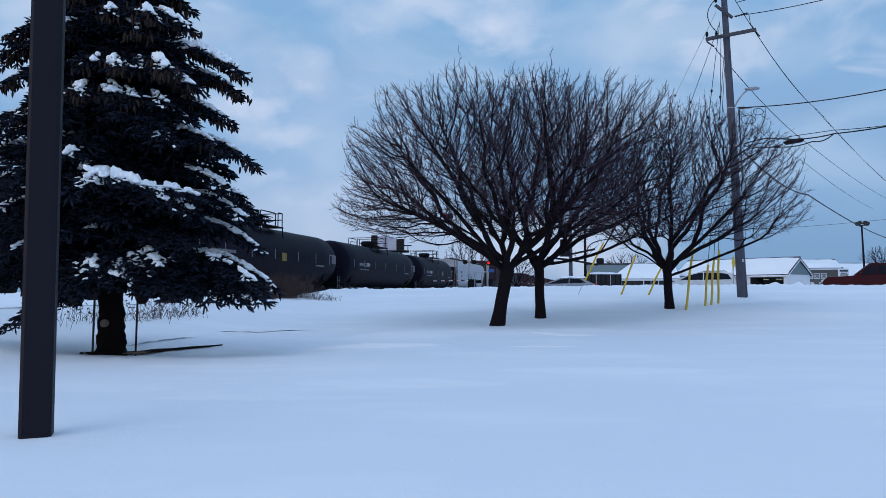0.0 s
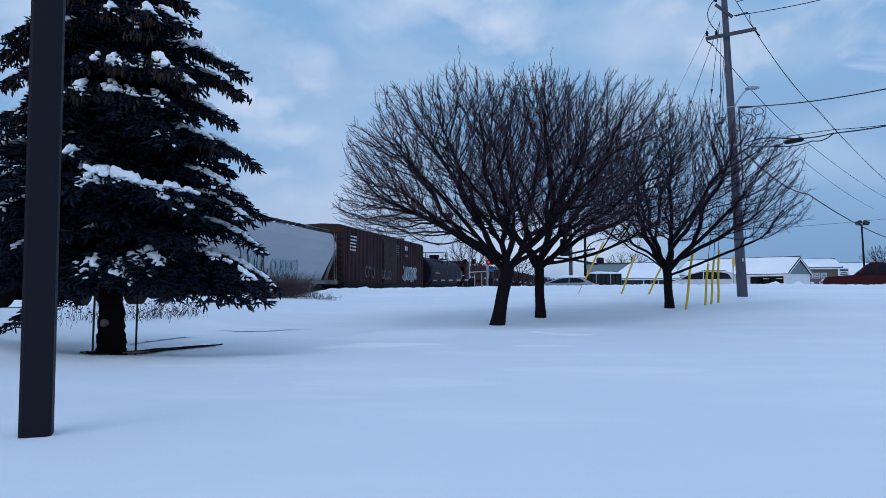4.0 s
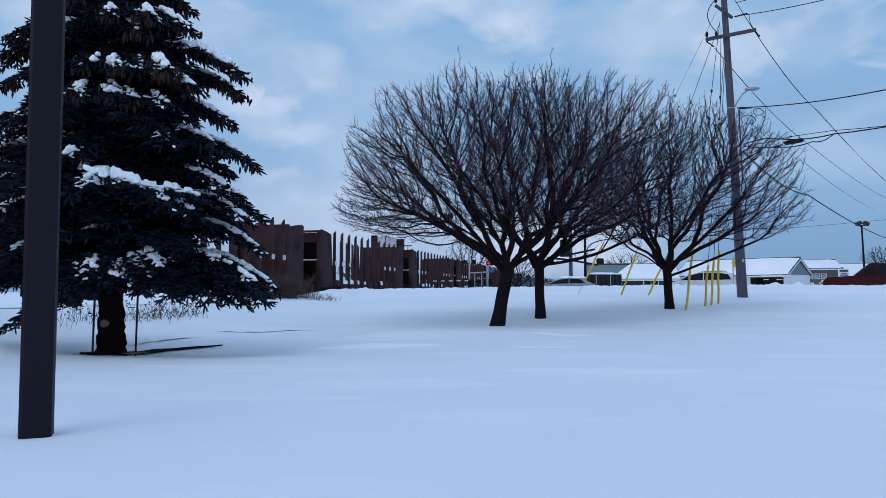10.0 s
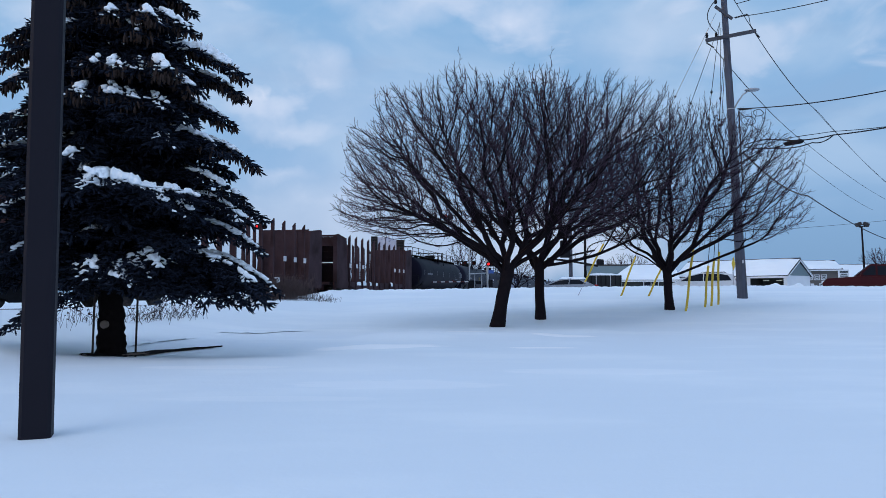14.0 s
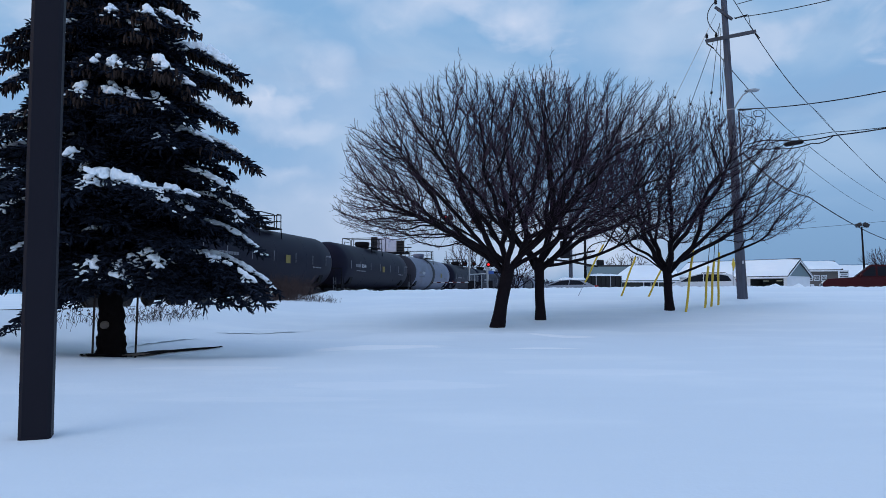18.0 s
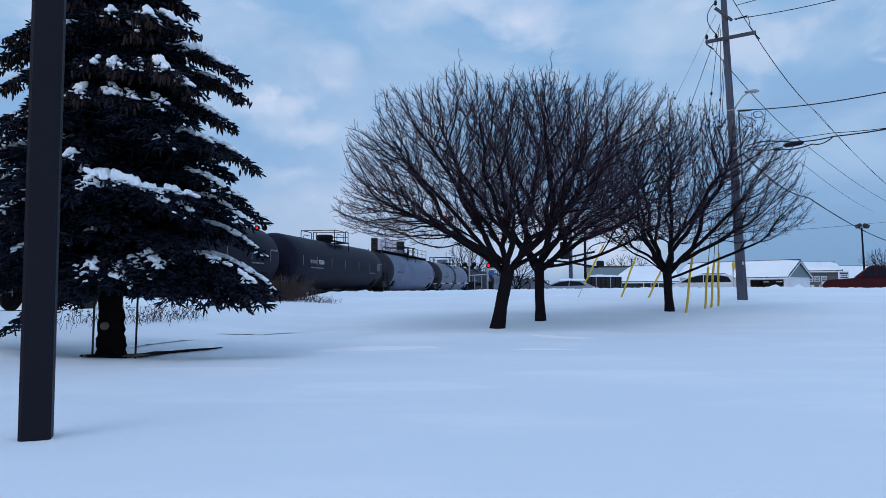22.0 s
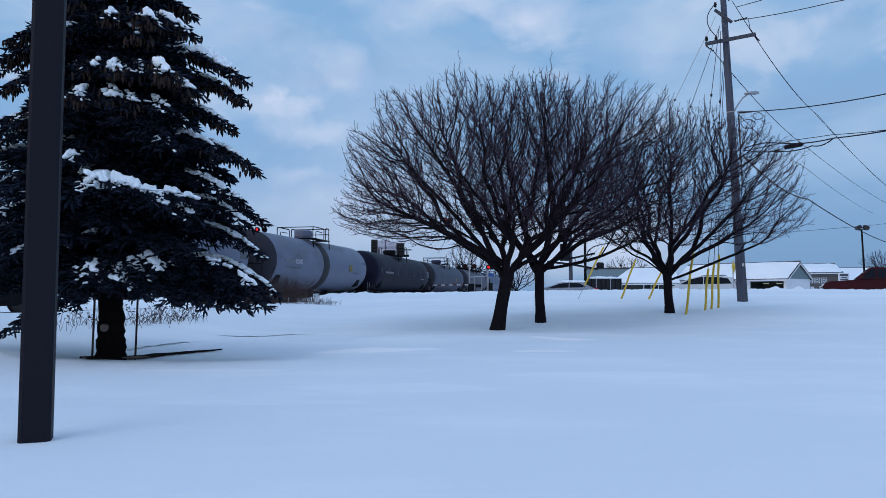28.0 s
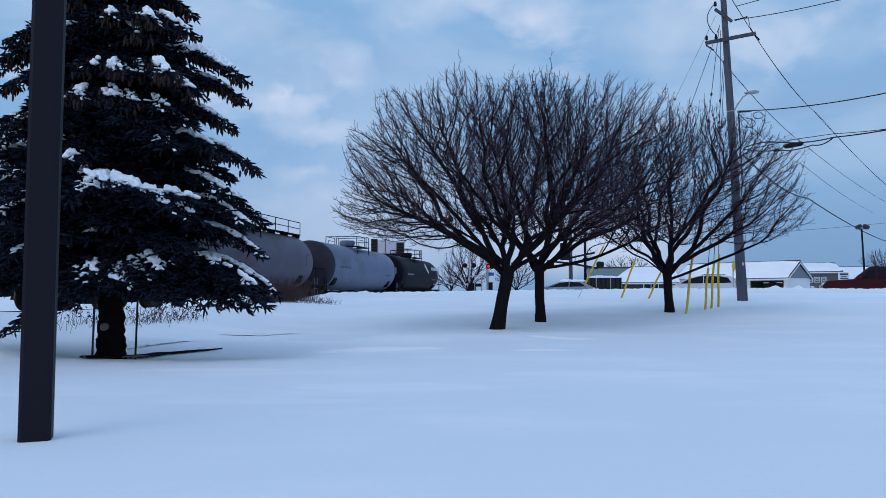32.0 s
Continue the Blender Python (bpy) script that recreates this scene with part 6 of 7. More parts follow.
def crossing():
    # cantilever signal over the road
    c = thing("crossing_cantilever", "steel cantilever crossing signal with red flashing lamps", "crossing signal", (10.05, 60, .5))
    b = B()
    rod(b, (0, 0, 0), (0, 0, 7.0), .16, .13, 14)
    part("mast", b, POLE_WOOD, c)
    b = B()
    rod(b, (1.2, .3, 0), (1.2, .3, 5.6), .11, .10, 12)
    part("mast", b, DARK_STEEL, c)
    for z in (6.1, 6.9):
        b = B()
        rod(b, (0, 0, z), (-10.4, 0, z + .05), .05, seg=8)
        part("cantilever_chord", b, GALV, c)
    for k in range(9):
        b = B()
        rod(b, (-1.15 * k, 0, 6.1 + (k % 2) * .8), (-1.15 * (k + 1), 0, 6.1 + ((k + 1) % 2) * .8), .03, seg=6)
        part("web_bar", b, GALV, c)
    flasher(c, -9.66, -.15, 6.42, lit=(True, False), gap=.20)
    flasher(c, -7.46, -.15, 6.12, lit=(False, False), gap=.20)
    b = B()
    box(b, (-.45, -.1, 3.9), (.75, .35, 1.35), bevel=.03)
    part("signal_case", b, SIGNAL_BLACK, c)
    for x, z, ang in ((-.9, 3.05, 6), (1.1, 2.75, 10), (.9, 3.6, -12)):
        b = B()
        box(b, (x, -.2, z), (2.0, .18, .15), Matrix.Rotation(radians(ang), 4, "Y"), .03)
        part("lamp_hood_row", b, SIGNAL_BLACK, c)
    for k in range(2):
        b = B()
        lathe(b, [(.22, 0), (.26, .12), (.24, .5), (.2, .52)], Matrix.Translation((-1.9 + k * 3.9, -.3, 2.85)) @ pose(0, 0, 0, 0, 90, 0), 14)
        part("hood", b, SIGNAL_BLACK, c)
    # gate with its mast beside the track
    g = thing("crossing_gate", "lowered red and white crossing gate beside its signal mast", "crossing gate", (2.56, 74, .55))
    b = B()
    rod(b, (0, 0, 0), (0, 0, 4.75), .075, seg=12)
    part("mast", b, GALV, g)
    b = B()
    box(b, (.25, 0, 1.2), (.8, .5, .85), bevel=.05)
    box(b, (.9, -.1, 1.4), (.5, .2, .3), bevel=.03)
    part("gate_machine", b, DARK_STEEL, g)
    for k in range(14):
        b = B()
        x0 = -.1 - .38 * k
        box(b, (x0 - .19, -.25, 1.5 - .004 * k), (.375, .06, .10))
        part("gate_stripe", b, GATE_RED if k % 2 else MARK_WHITE, g)
    for x in (-1.6, -4.2, -5.5):
        b = B()
        lathe(b, [(0, 0), (.06, 0), (.06, .12), (0, .12)], Matrix.Translation((x, -.25, 1.54)), 10)
        part("gate_lamp", b, RED_LENS, g)
    flasher(g, 0, -.12, 3.3, lit=(False, False), gap=.42)
    # nearer mast with one lit lamp and a relay-house frame
    m = thing("crossing_signal", "slim steel crossing signal mast with one red lamp glowing", "crossing signal", (4.12, 70, .55))
    b = B()
    rod(b, (0, 0, 0), (-.06, 0, 4.6), .12, .11, 12)
    part("mast", b, GALV, m)
    flasher(m, .2, -.2, 3.05, lit=(True, False), gap=.16)
    b = B()
    box(b, (.25, -.05, 1.25), (.35, .3, .7), bevel=.03)
    part("junction_box", b, DARK_STEEL, m)
    b = B()
    box(b, (.3, -.1, 2.35), (.5, .04, .3))
    part("name_plate", b, SIGN_BLUE, m, "small blue plate")
    f = thing("steel_barrier", "grey steel pipe barrier beside the crossing", "barrier", (3.1, 72, .55))
    for x in (-.1, .55):
        b = B()
        rod(b, (x, 0, 0), (x, 0, 2.15), .045, seg=10)
        part("pipe_post", b, GALV, f)
    b = B()
    rod(b, (-.6, 0, 2.2), (1.2, 0, 2.3), .05, seg=10)
    part("pipe_rail", b, GALV, f)
    # lamps of the far-side signal, seen over the cars
    q = thing("crossing_cantilever", "far cantilever crossing signal with a red lamp glowing", "crossing signal", (-14.78, 50, .55))
    b = B()
    rod(b, (0, 0, 0), (0, 0, 5.6), .14, .12, 12)
    part("mast", b, GALV, q)
    b = B()
    rod(b, (0, 0, 5.0), (3.2, 0, 5.1), .06, seg=8)
    part("cantilever_chord", b, GALV, q)
    flasher(q, 2.85, -.15, 4.75, lit=(True, False), gap=.24, size=.78)
    b = B()
    for x in (2.5, 3.2):
        rod(b, (x, 0, 5.0), (x, 0, 5.5), .02, seg=6)
    rod(b, (2.5, 0, 5.5), (3.2, 0, 5.5), .02, seg=6)
    part("railing", b, DARK_STEEL, q)


def gantry_sign():
    s = thing("equipment_gantry", "steel gantry with dark louvred cabinets and silver panels", "gantry", (-6.1, 85, .85))
    for x in (-1.6, 1.4):
        b = B()
        rod(b, (x, .3, -.6), (x, .3, 5.2), .16, seg=12)
        part("leg", b, DARK_STEEL, s)
    b = B()
    box(b, (0, 0, 4.6), (4.6, 1.0, .22))
    for x in (-2.2, 2.2):
        box(b, (x, -.4, 4.85), (.08, .08, .6))
    part("deck", b, DARK_STEEL, s)
    for x, w, h in ((-1.55, .68, 1.65), (1.35, .85, 1.25)):
        b = B()
        box(b, (x, 0, 4.75 + h / 2), (w, .8, h), bevel=.03)
        c = part("cabinet", b, LOUVRE, s)
        for k in range(int(h / .17)):
            b = B()
            box(b, (x, -.43, 4.9 + k * .17), (w * .85, .06, .05), Matrix.Rotation(.4, 4, "X"))
            part("louvre", b, DARK_STEEL, c)
    for x, w, h, tilt in ((-.75, .85, 1.55, 0), (-.05, .5, 1.65, 14), (.55, .75, 1.4, 0)):
        b = B()
        box(b, (x, -.1, 4.75 + h / 2), (w, .5, h), Matrix.Rotation(radians(tilt), 4, "Z"), .05)
        part("panel", b, PANEL_SILVER, s, "dull silver panel")
    b = B()
    box(b, (2.15, -.2, 5.25), (.9, .3, .1))
    part("bracket", b, DARK_STEEL, s)


crossing()
gantry_sign()


# ---- vehicles ----
def vehicle(name, label, x, y, turn, side, cabin, width, paint, wheels, wheel_r, glass, tail=None, head=None, snow=None, extra=None, category="car"):
    """side: outline of the body from the side; cabin: outline of the glasshouse; nose towards +x."""
    v = thing(name, label, category, (x, y, .78), turn, group="vehicles waiting at the crossing")
    w = width / 2
    b = B()
    prism(b, side, -w, w, "y")
    es = [e for e in b.edges if abs(e.verts[0].co.y - e.verts[1].co.y) < 1e-4]
    bmesh.ops.bevel(b, geom=es, offset=.06, segments=3, affect="EDGES", profile=.6)
    body = part("body", b, paint, v, smooth=False)
    b = B()
    n = len(cabin)
    lo, hi = min(q[1] for q in cabin), max(q[1] for q in cabin)
    left = [b.verts.new((px, -w + .04 + .20 * (pz - lo) / (hi - lo), pz)) for px, pz in cabin]
    right = [b.verts.new((px, w - .04 - .20 * (pz - lo) / (hi - lo), pz)) for px, pz in cabin]
    b.faces.new(left[::-1])
    b.faces.new(right)
    for i in range(n):
        b.faces.new((left[i], left[(i + 1) % n], right[(i + 1) % n], right[i]))
    bmesh.ops.recalc_face_normals(b, faces=b.faces[:])
    bmesh.ops.bevel(b, geom=[e for e in b.edges if e.calc_length() > .5], offset=.05, segments=2, affect="EDGES")
    part("cabin", b, paint, v)
    for pane in glass:
        for sg in (-1, 1):
            b = B()
            f = []
            for px, pz in pane:
                yy = w - .03 - .20 * (pz - lo) / (hi - lo)
                f.append(b.verts.new((px, sg * yy, pz)))
            b.faces.new(f)
            bmesh.ops.solidify(b, geom=b.faces[:], thickness=.012 * sg)
            bmesh.ops.recalc_face_normals(b, faces=b.faces[:])
            part("window", b, GLASS, v)
    # windscreen and rear window
    for k in (0, 1):
        p, q = (cabin[-1], cabin[-2]) if k == 0 else (cabin[0], cabin[1])
        b = B()
        dx = .012 if k == 0 else -.012
        ww = w - .16
        f = [b.verts.new((p[0] * .96 + q[0] * .04 + dx, -ww, p[1] * .92 + q[1] * .08)), b.verts.new((p[0] * .96 + q[0] * .04 + dx, ww, p[1] * .92 + q[1] * .08)),
             b.verts.new((p[0] * .1 + q[0] * .9 + dx, ww - .12, p[1] * .12 + q[1] * .88)), b.verts.new((p[0] * .1 + q[0] * .9 + dx, -ww + .12, p[1] * .12 + q[1] * .88))]
        b.faces.new(f)
        bmesh.ops.solidify(b, geom=b.faces[:], thickness=.012)
        part("windscreen", b, GLASS, v)
    for wx in wheels:
        for sg in (-1, 1):
            b = B()
            m = Matrix.Translation((wx, sg * (w - .12), wheel_r)) @ pose(0, 0, 0, 90, 0, 0)
            lathe(b, [(wheel_r * .62, -.1), (wheel_r * .96, -.1), (wheel_r, -.06), (wheel_r, .06), (wheel_r * .96, .1), (wheel_r * .62, .1)], m, 20)
            t = part("tyre", b, RUBBER, v, smooth=True)
            b = B()
            lathe(b, [(0, -.06), (wheel_r * .4, -.09), (wheel_r * .63, -.07), (wheel_r * .63, .07), (wheel_r * .4, .09), (0, .06)], m, 16)
            part("rim", b, GALV, t, smooth=True)
    xs = [q[0] for q in side]
    if tail:
        for sg in (-1, 1):
            b = B()
            box(b, (min(xs) + .06, sg * (w - .12), tail), (.14, .20, .19), bevel=.04)
            part("tail_lamp", b, TAIL_RED, v)
    if head:
        for sg in (-1, 1):
            b = B()
            box(b, (max(xs) - .10, sg * (w - .15), head), (.18, .26, .14), bevel=.04)
            part("headlamp", b, TRIM, v)
    for sg in (-1, 1):
        b = B()
        mx = cabin[-1][0] - .35
        box(b, (mx, sg * (w + .08), cabin[-1][1] + .1), (.14, .2, .15), bevel=.04)
        part("mirror", b, paint, v)
        for k, hx in enumerate([q[0] for q in extra or ()]):
            b = B()
            box(b, (hx, sg * (w + .012), cabin[-1][1] - .08), (.18, .03, .04), bevel=.01)
            part("door_handle", b, paint, v)
    if snow:
        x0, x1, z, th = snow
        n, m = 14, 7
        vv, ff = [], []
        for i in range(n + 1):
            for j in range(m + 1):
                u, q = i / n, j / m
                e = min(1, 6 * min(u, 1 - u)) ** .5 * min(1, 5 * min(q, 1 - q)) ** .5
                vv.append((x0 + (x1 - x0) * u, -w * .74 + width * .74 * q, z + th * e * (1 + .5 * noise.noise(Vector((u * 4 + x, q * 3, 2)))) - (.03 if e < .05 else 0)))
        for i in range(n):
            for j in range(m):
                a = i * (m + 1) + j
                ff.append((a, a + m + 1, a + m + 2, a + 1))
        from_mesh("roof_snow", array_mesh("roof_snow", vv, ff), SNOW, v, "cap of snow", smooth=True)
    return v


def vehicles():
    v = vehicle("minivan", "white minivan with grey windows waiting behind plowed snow", 18.75, 55, 157,
                [(-2.3, .35), (-2.36, .8), (-2.28, 1.0), (1.2, 1.0), (1.95, .92), (2.35, .76), (2.4, .5), (2.3, .3)],
                [(-2.26, .96), (-2.0, 1.50), (-1.2, 1.62), (.2, 1.60), (1.0, 1.38), (1.85, .94)], 1.85, CAR_WHITE, (-1.45, 1.4), .33,
                [[(-1.95, 1.06), (-1.72, 1.42), (-1.15, 1.53), (-1.12, 1.04)], [(-1.07, 1.04), (-1.10, 1.53), (-.12, 1.55), (-.10, 1.03)], [(-.04, 1.03), (-.06, 1.55), (.2, 1.53), (.92, 1.34), (1.52, 1.02)]],
                tail=1.06, head=.75, extra=((-.9, 0), (.15, 0)))
    b = B()
    for y in (-.7, .7):
        path_rod(b, [(-1.6, y, 1.60), (-1.5, y, 1.665), (.0, y, 1.665), (.1, y, 1.60)], .013)
    part("roof_rail", b, DARK_STEEL, v)
    vehicle("sedan", "silver sedan with snow piled on its roof at the crossing", 9.4, 58, 164,
            [(-2.25, .25), (-2.28, .62), (-2.15, .78), (-1.5, .80), (1.2, .74), (2.1, .62), (2.25, .45), (2.2, .2)],
            [(-2.1, .74), (-1.25, 1.20), (-.3, 1.27), (.5, 1.18), (1.75, .70)], 1.8, CAR_SILVER, (-1.4, 1.4), .30,
            [[(-1.55, .84), (-1.05, 1.14), (-.32, 1.19), (-.28, .82)], [(-.22, .82), (-.26, 1.19), (.45, 1.11), (1.32, .78)]],
            tail=.71, head=.55, snow=(-1.5, .55, 1.24, .13), extra=((-.7, 0), (.2, 0)))
    t = vehicle("pickup_truck", "dark red pickup truck facing the crossing behind plowed snow", 25.9, 45.7, 155,
                [(-2.85, .5), (-2.9, 1.12), (-.75, 1.14), (1.05, 1.16), (2.6, 1.06), (2.85, .85), (2.9, .5), (2.7, .38), (-2.7, .38)],
                [(-.85, 1.12), (-.75, 1.86), (.3, 1.90), (1.15, 1.14)], 1.95, CAR_RED, (-1.75, 1.8), .40,
                [[(-.68, 1.22), (-.64, 1.76), (-.05, 1.78), (-.05, 1.22)], [(.05, 1.22), (.05, 1.78), (.3, 1.77), (.85, 1.22)]],
                tail=.95, head=.85, extra=((-.4, 0), (.3, 0)), category="truck")
    # dark covered trailer
    t = thing("cargo_trailer", "dark ribbed cargo trailer topped with snow", "trailer", (12.6, 60, .78), group="vehicles waiting at the crossing")
    b = B()
    box(b, (0, 0, .98), (2.5, 1.7, 1.15), bevel=.04)
    part("body", b, CAR_BLACK, t)
    for k in range(7):
        b = B()
        box(b, (-1.1 + k * .37, -.87, .98), (.05, .05, 1.1))
        part("rib", b, GALV if k % 3 == 1 else DARK_STEEL, t)
    b = B()
    rod(b, (1.25, 0, .5), (2.2, 0, .45), .05, seg=8)
    part("drawbar", b, DARK_STEEL, t)
    for sg in (-1, 1):
        b = B()
        lathe(b, [(0, -.1), (.28, -.1), (.32, -.05), (.32, .05), (.28, .1), (0, .1)], Matrix.Translation((0, sg * .9, .32)) @ pose(0, 0, 0, 90, 0, 0), 18)
        part("wheel", b, RUBBER, t, smooth=True)
    vv, ff = [], []
    for i in range(15):
        for j in range(8):
            u, q = i / 14, j / 7
            e = min(1, 6 * min(u, 1 - u)) ** .5 * min(1, 5 * min(q, 1 - q)) ** .5
            vv.append((-1.3 + 2.6 * u, -.9 + 1.8 * q, 1.54 + .16 * e * (1 + .6 * noise.noise(Vector((u * 4, q * 3, 7))))))
    for i in range(14):
        for j in range(7):
            a = i * 8 + j
            ff.append((a, a + 8, a + 9, a + 1))
    from_mesh("roof_snow", array_mesh("roof_snow", vv, ff), SNOW, t, "cap of snow", smooth=True)


vehicles()


def snow_heap(name, x, y, z, sx, sy, h, seed, label):
    """A lumpy pile of plowed snow."""
    n = 18
    vv, ff = [], []
    for i in range(n + 1):
        for j in range(n + 1):
            u, q = 2 * i / n - 1, 2 * j / n - 1
            r2 = math.hypot(u, q)
            k = max(0, 1 - r2) ** .8
            v = Vector((u * 2 + seed, q * 2, seed))
            vv.append((u * sx, q * sy, h * k * (1 + .55 * noise.noise(v) + .3 * noise.noise(v * 3)) - .12))
    for i in range(n):
        for j in range(n):
            a = i * (n + 1) + j
            ff.append((a, a + n + 1, a + n + 2, a + 1))
    ob = from_mesh(name, array_mesh(name, vv, ff), SNOW, smooth=True)
    ob.location = (x, y, z)
    tagged(ob, label, "snow pile", "heaps of plowed snow along the road")


for k, (x, y, sx, sy, h) in enumerate(((16.8, 38.6, 1.0, .7, .32), (18.0, 38.8, .7, .6, .26), (14.6, 38.4, .9, .7, .22), (12.4, 38.6, .7, .6, .2))):
    snow_heap("snow_pile", x, y, float(ground_z(x, y)) + .02, sx, sy, h, k * 3.1 + 1, "lumpy heap of plowed snow beside the road")


# ---- houses, lamps and far trees ----
def house(name, label, x, y, turn, L, W, eave, ridge, walls, roof_mat, gable, over=.45, openings=(), base=.7, bare=0.0, bay=None):
    """A gabled house: long side along local x facing -y, gable ends at both x ends."""
    h = thing(name, label, "house", (x, y, base), turn)
    b = B()
    if bay:
        # middle, width, height and depth of a garage that stands open
        bx, bw, bh, deep = bay
        x0, x1 = bx - bw / 2, bx + bw / 2
        box(b, ((x0 - L / 2) / 2, 0, eave / 2), (x0 + L / 2, W, eave))
        box(b, ((x1 + L / 2) / 2, 0, eave / 2), (L / 2 - x1, W, eave))
        box(b, (bx, -W / 2 + deep / 2, (bh + eave) / 2), (bw, deep, eave - bh))
        box(b, (bx, deep / 2, eave / 2), (bw, W - deep, eave))
    else:
        box(b, (0, 0, eave / 2), (L, W, eave))
    wall = part("wall", b, walls, h)
    if bay:
        # dark sheets added inside the bay to stand for its shaded interior
        b = B()
        box(b, (bx, -W / 2 + deep - .05, bh / 2), (bw - .02, .06, bh))
        for sx in (x0 + .03, x1 - .03):
            box(b, (sx, -W / 2 + deep / 2, bh / 2), (.05, deep - .1, bh))
        box(b, (bx, -W / 2 + deep / 2, bh - .03), (bw - .02, deep - .1, .05))
        part("garage_shade", b, DOOR_DARK, h, "dark sheets added for the shade inside the garage")
        for k in (-.12, .28):
            b = B()
            box(b, (bx + bw * k, -W / 2 + .7, bh - .22), (.55, .12, .06), bevel=.01)
            part("tube_lamp", b, TUBE_LAMP, h, "lit fluorescent tube lamp")
    b = B()
    box(b, (0, 0, ridge + .20), (L + 2 * over, .14, .24), bevel=.02)
    part("ridge_cap", b, SHINGLE, h)
    for sg in (-1, 1):
        b = B()
        prism(b, [(-W / 2, eave), (W / 2, eave), (0, ridge - .12)], sg * (L / 2) - .06, sg * (L / 2) + .06)
        part("gable", b, gable, h)
    slope = math.hypot(W / 2 + over, (ridge - eave) * (W / 2 + over) / (W / 2))
    drop = (ridge - eave) * (W / 2 + over) / (W / 2)
    for sg in (-1, 1):
        b = B()
        prism(b, [(0, ridge), (sg * (W / 2 + over), ridge - drop), (sg * (W / 2 + over), ridge - drop + .14), (0, ridge + .16)], -L / 2 - over, L / 2 + over)
        r = part("roof", b, roof_mat, h)
        n, m = 16, 8
        vv, ff = [], []
        for i in range(n + 1):
            for j in range(m + 1):
                u, q = (bare if sg < 0 else 0) * (1 - .5 * j / m) + (1 - (bare if sg < 0 else 0) * (1 - .5 * j / m)) * i / n, j / m
                e = min(1, 8 * min(i / n, 1 - i / n)) ** .5
                yy = sg * (W / 2 + over + .05) * q
                zz = ridge + .16 - drop * q + .22 * (1 if 0 < j < m else .55 if j == 0 else -.05) * (.4 + .6 * e) * (1 + .25 * noise.noise(Vector((u * 9 + x, q * 5, sg))))
                vv.append((-L / 2 - over + (L + 2 * over) * u, yy, zz))
        for i in range(n):
            for j in range(m):
                a = i * (m + 1) + j
                ff.append((a, a + m + 1, a + m + 2, a + 1) if sg < 0 else (a, a + 1, a + m + 2, a + m + 1))
        from_mesh("roof_snow", array_mesh("roof_snow", vv, ff), SNOW, r, "thick snow on the roof", smooth=True)
        b = B()
        box(b, (0, sg * (W / 2 + over), ridge - drop), (L + 2 * over, .08, .14))
        part("fascia", b, TRIM, h)
        for ex in (-1, 1):
            b = B()
            a, c = Vector((ex * (L / 2 + over), 0, ridge + .02)), Vector((ex * (L / 2 + over), sg * (W / 2 + over), ridge - drop + .02))
            d = c - a
            box(b, (a + c) / 2, (.05, d.length, .09), Matrix.Rotation(math.atan2(d.z, d.y), 4, "X"))
            part("bargeboard", b, TRIM, h)
    for kind, ox, oz, ow, oh, mat, face in openings:
        o = thing(kind, "", "", (0, 0, 0))
        o.parent = h
        o.matrix_world = Matrix()
        o.matrix_basis = Matrix()
        m = Matrix() if face == "front" else Matrix.Translation((L / 2, 0, 0)) @ pose(0, 0, 0, 0, 0, 90) @ Matrix.Translation((0, W / 2, 0))
        b = B()
        box(b, (ox, -W / 2 - .03, oz), (ow + .2, .08, oh + .2))
        b.transform(m)
        part("frame", b, TRIM, o)
        b = B()
        box(b, (ox, -W / 2 - .06, oz), (ow, .08, oh))
        b.transform(m)
        part("panel", b, mat, o)
        if kind == "garage_door":
            for k in range(4):
                b = B()
                box(b, (ox, -W / 2 - .105, oz - oh / 2 + oh * (k + .5) / 4), (ow - .1, .02, oh / 4 - .08))
                b.transform(m)
                part("door_panel", b, mat, o)
        elif kind == "window":
            b = B()
            box(b, (ox, -W / 2 - .11, oz), (.06, .04, oh))
            box(b, (ox, -W / 2 - .11, oz), (ow, .04, .06))
            b.transform(m)
            part("mullion", b, TRIM, o)
    return h


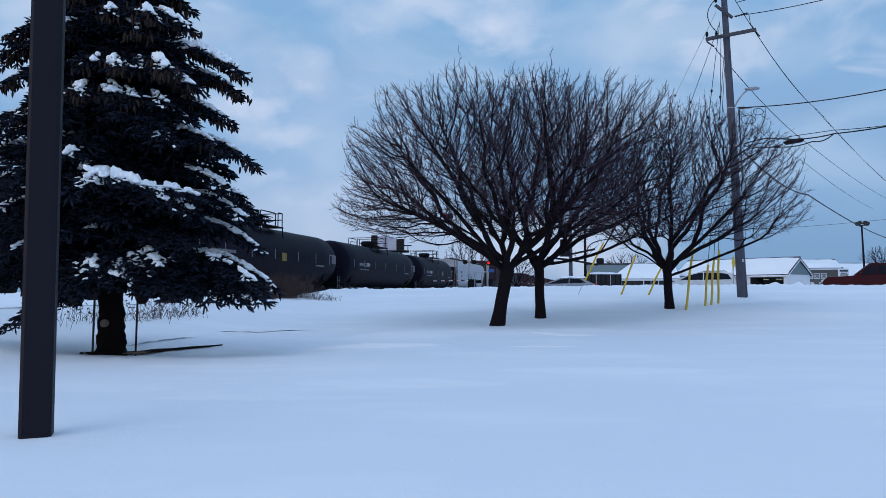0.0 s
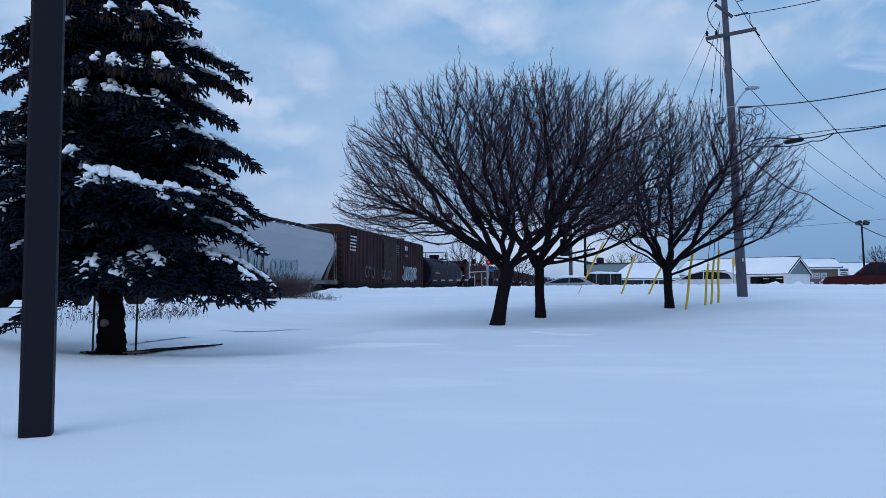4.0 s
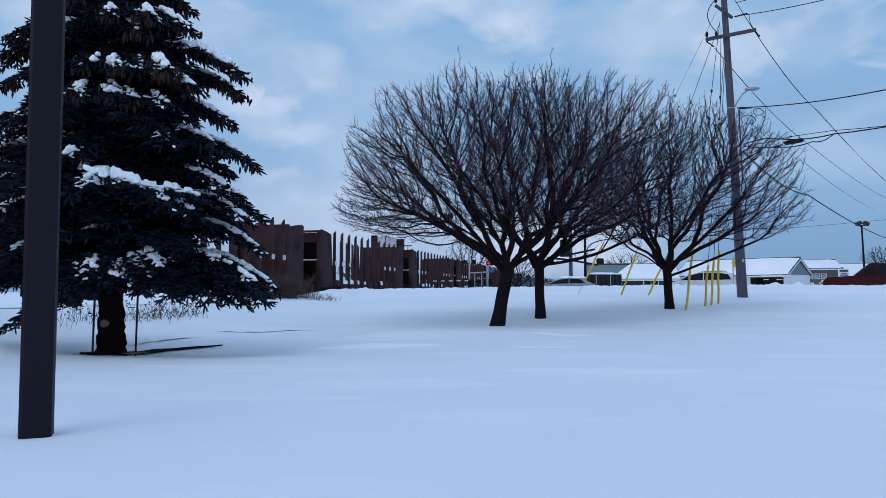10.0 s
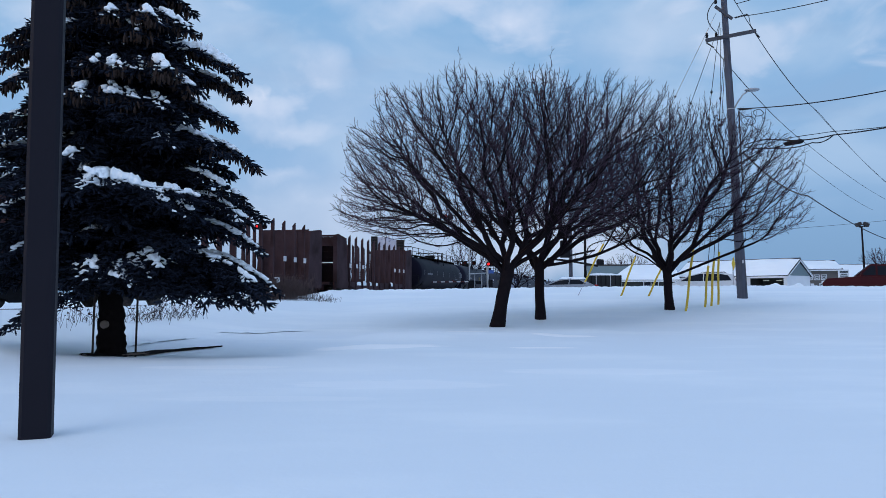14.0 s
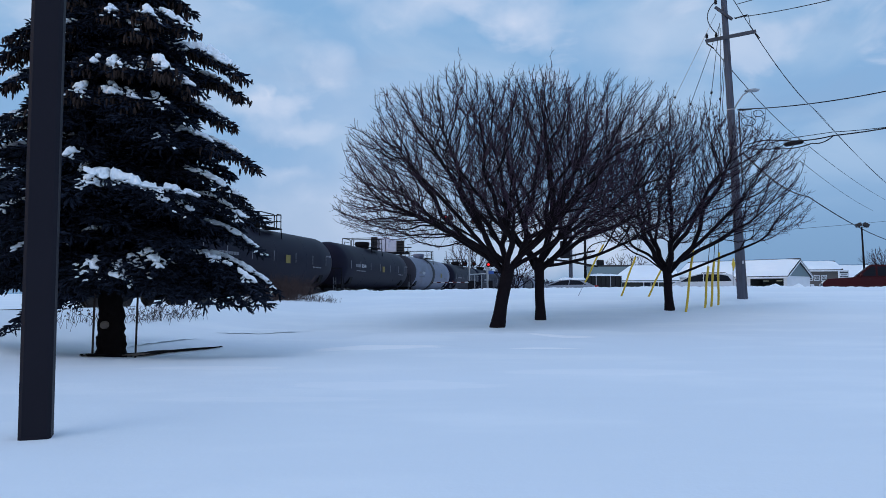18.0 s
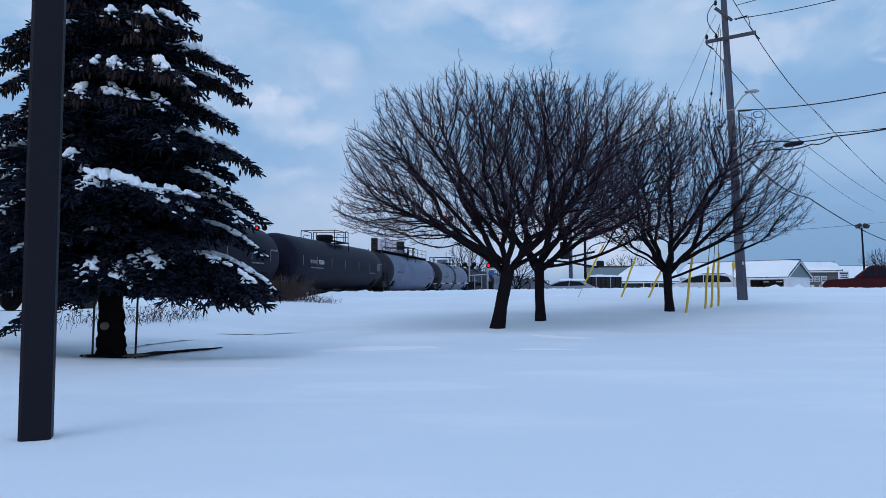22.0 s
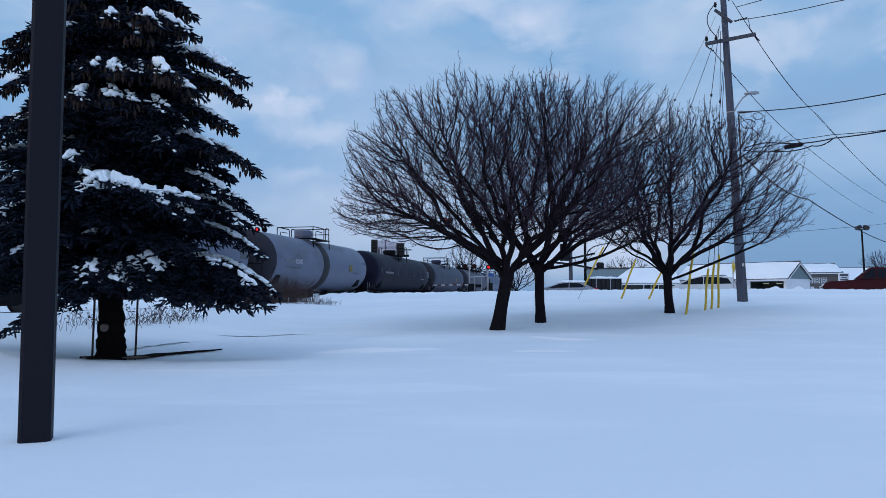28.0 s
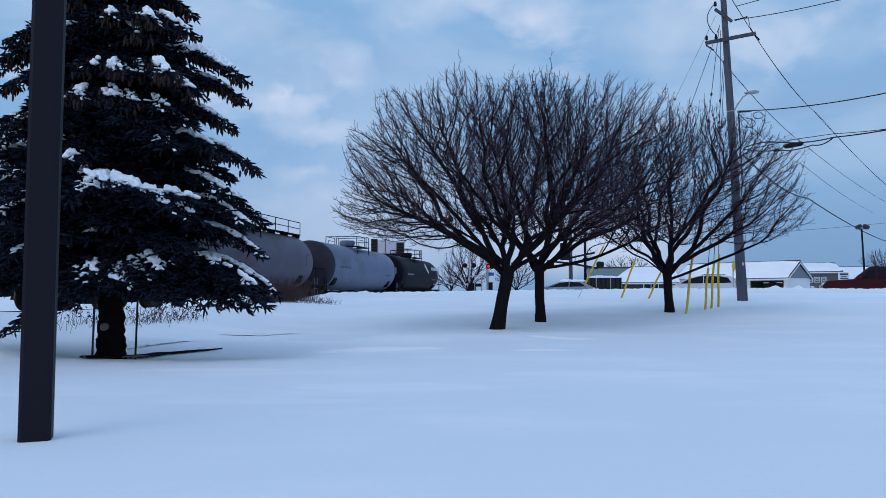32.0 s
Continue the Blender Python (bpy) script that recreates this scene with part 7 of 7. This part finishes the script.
def buildings():
    house("ranch_house", "low white house with snowy gable roof and open lit garage", 31.1, 79.6, -50, 12.0, 4.8, 1.95, 3.42, SIDING_WHITE, SHINGLE, SIDING_GREEN, .22,
          bay=(3.95, 3.4, 1.72, 2.6),
          openings=(("window", -2.5, 1.05, 1.6, .9, GLASS, "front"), ("door", -.2, .8, .9, 1.5, DOOR_DARK, "front")))
    house("cottage", "low cottage with a snow-heaped grey-green roof", 20.6, 84, -8, 8.5, 6.5, 1.7, 3.1, DOOR_DARK, SIDING_GREEN, SIDING_GREEN,
          openings=(("window", 1.8, 1.0, 1.4, .9, GLASS, "front"), ("window", -2.0, 1.0, 1.4, .9, GLASS, "front")), bare=.5)
    s = house("shop_building", "taupe shop building with snowy roof and white signboards", 41.9, 88, -14, 5.6, 6.0, 2.3, 3.15, SIDING_BEIGE, SHINGLE, SIDING_BEIGE, .25, base=1.25)
    r = random.Random(12)
    for x, z, w, hh, kind in ((-1.75, 1.45, 1.9, .62, "name"), (-.28, 1.45, .62, .62, "mark"), (.45, 1.45, .62, .62, "mark"), (1.18, 1.45, .62, .62, "mark"),
                              (-1.35, .55, 3.0, .42, "name"), (1.3, .6, 1.2, .4, "name")):
        b = B()
        box(b, (x, -3.04, z), (w, .07, hh), bevel=.01)
        board = part("sign_board", b, TRIM, s)
        b = B()
        if kind == "name":
            for z2, k in ((z + hh * .12, .46), (z - hh * .28, .16)):
                q = x - w * .42
                while q < x + w * .36:
                    ww = r.uniform(.10, .26)
                    box(b, (q + ww / 2, -3.085, z2), (ww, .02, hh * k))
                    q += ww + .07
        else:
            for dx, dz, ww, h2 in ((-.2, 0, .08, .44), (.2, 0, .08, .44), (0, .19, .4, .08), (0, -.19, .4, .08), (0, 0, .16, .16)):
                box(b, (x + dx, -3.085, z + dz), (ww, .02, h2))
        part("sign_bar", b, MARK_DARK, board)
    # dark porch gable at the east end
    b = B()
    prism(b, [(-3.3, 2.2), (.2, 3.25), (.2, 2.75), (-3.3, 1.75)], 3.02, 3.22)
    part("porch_gable", b, SHINGLE, s)
    p = thing("shop_sign", "white hanging shop sign with plain dark marks", "sign", (43.7, 83.5, .8))
    b = B()
    rod(b, (0, 0, 0), (0, 0, 2.9), .06, seg=10)
    part("sign_post", b, DARK_STEEL, p)
    b = B()
    box(b, (.1, -.08, 2.25), (1.2, .1, .95), bevel=.03)
    part("sign_panel", b, TRIM, p)
    for z, w, hh in ((2.46, .9, .2), (2.2, .7, .1), (2.0, .85, .12)):
        b = B()
        box(b, (.1, -.14, z), (w, .02, hh))
        part("sign_mark", b, MARK_DARK, p)
    house("far_house", "far low house under a snow-covered roof", 55.5, 102, 4, 12, 7, 1.9, 3.6, SIDING_WHITE, SHINGLE, SIDING_BEIGE,
          openings=(("window", -3.0, 1.1, 1.4, .9, GLASS, "front"), ("window", 1.0, 1.1, 1.4, .9, GLASS, "front")), base=.9)
    # yard light
    y = thing("yard_light", "tall dark yard light pole with two floodlight heads", "street lamp", (33.2, 60, .75))
    b = B()
    rod(b, (0, 0, 0), (-.16, 0, 5.45), .09, .06, 12)
    part("pole", b, DARK_STEEL, y)
    for sg in (-1, 1):
        b = B()
        box(b, (-.16 + sg * .3, -.1, 5.60), (.42, .34, .28), Matrix.Rotation(sg * .45, 4, "Y"), .04)
        part("flood_head", b, LOUVRE, y)
    b = B()
    rod(b, (-.5, 0, 5.45), (.18, 0, 5.45), .035, seg=8)
    part("bracket", b, DARK_STEEL, y)
    # warning sign, nearly edge on
    w = thing("warning_sign", "yellow diamond warning sign seen nearly edge-on", "road sign", (17.15, 45, .8), 54)
    b = B()
    rod(b, (0, .04, 0), (0, .04, 2.2), .03, seg=8)
    part("sign_post", b, GALV, w)
    b = B()
    box(b, (0, 0, 1.88), (.56, .015, .56), Matrix.Rotation(radians(45), 4, "Y"), .004)
    part("sign_plate", b, SIGN_YELLOW, w)


buildings()
for x, y, s, r, h, limbs, base in ((3.6, 112, 41, 3.6, 8.4, 12, .6), (1.2, 118, 47, 3.0, 5.6, 8, .6), (27, 112, 43, 3.6, 6.2, 9, .7), (11.5, 120, 49, 3.6, 5.8, 8, .7), (66, 112, 53, 4.5, 7.2, 9, .8), (-13.6, 78, 59, 2.6, 4.9, 9, .4), (-9.6, 84, 61, 2.4, 4.4, 8, .4)):
    pear_tree(x, y, s, (r, r, r, r), h, 1.3, .0, .16, limbs, "bare roadside tree far beyond the crossing", .48, .22, .020, "bare_tree", "bare trees beyond the road", base)


# ---- what moves ----
def motions():
    turn = 90 - math.degrees(ALPHA)
    for car, s in CARS:
        walk(car, [(t, pose(*on_track(s - 14.4517 * t - 0.02453 * t * t), 0, 0, turn)) for t in range(0, 33, 2)])
    walk(SKY_SHEET, [(0, pose(0, 0, 0, 0, 0, 0.0)), (16, pose(0, 0, 0, .35, 0, -1.5)), (32, pose(0, 0, 0, .7, 0, -3.0))])


motions()
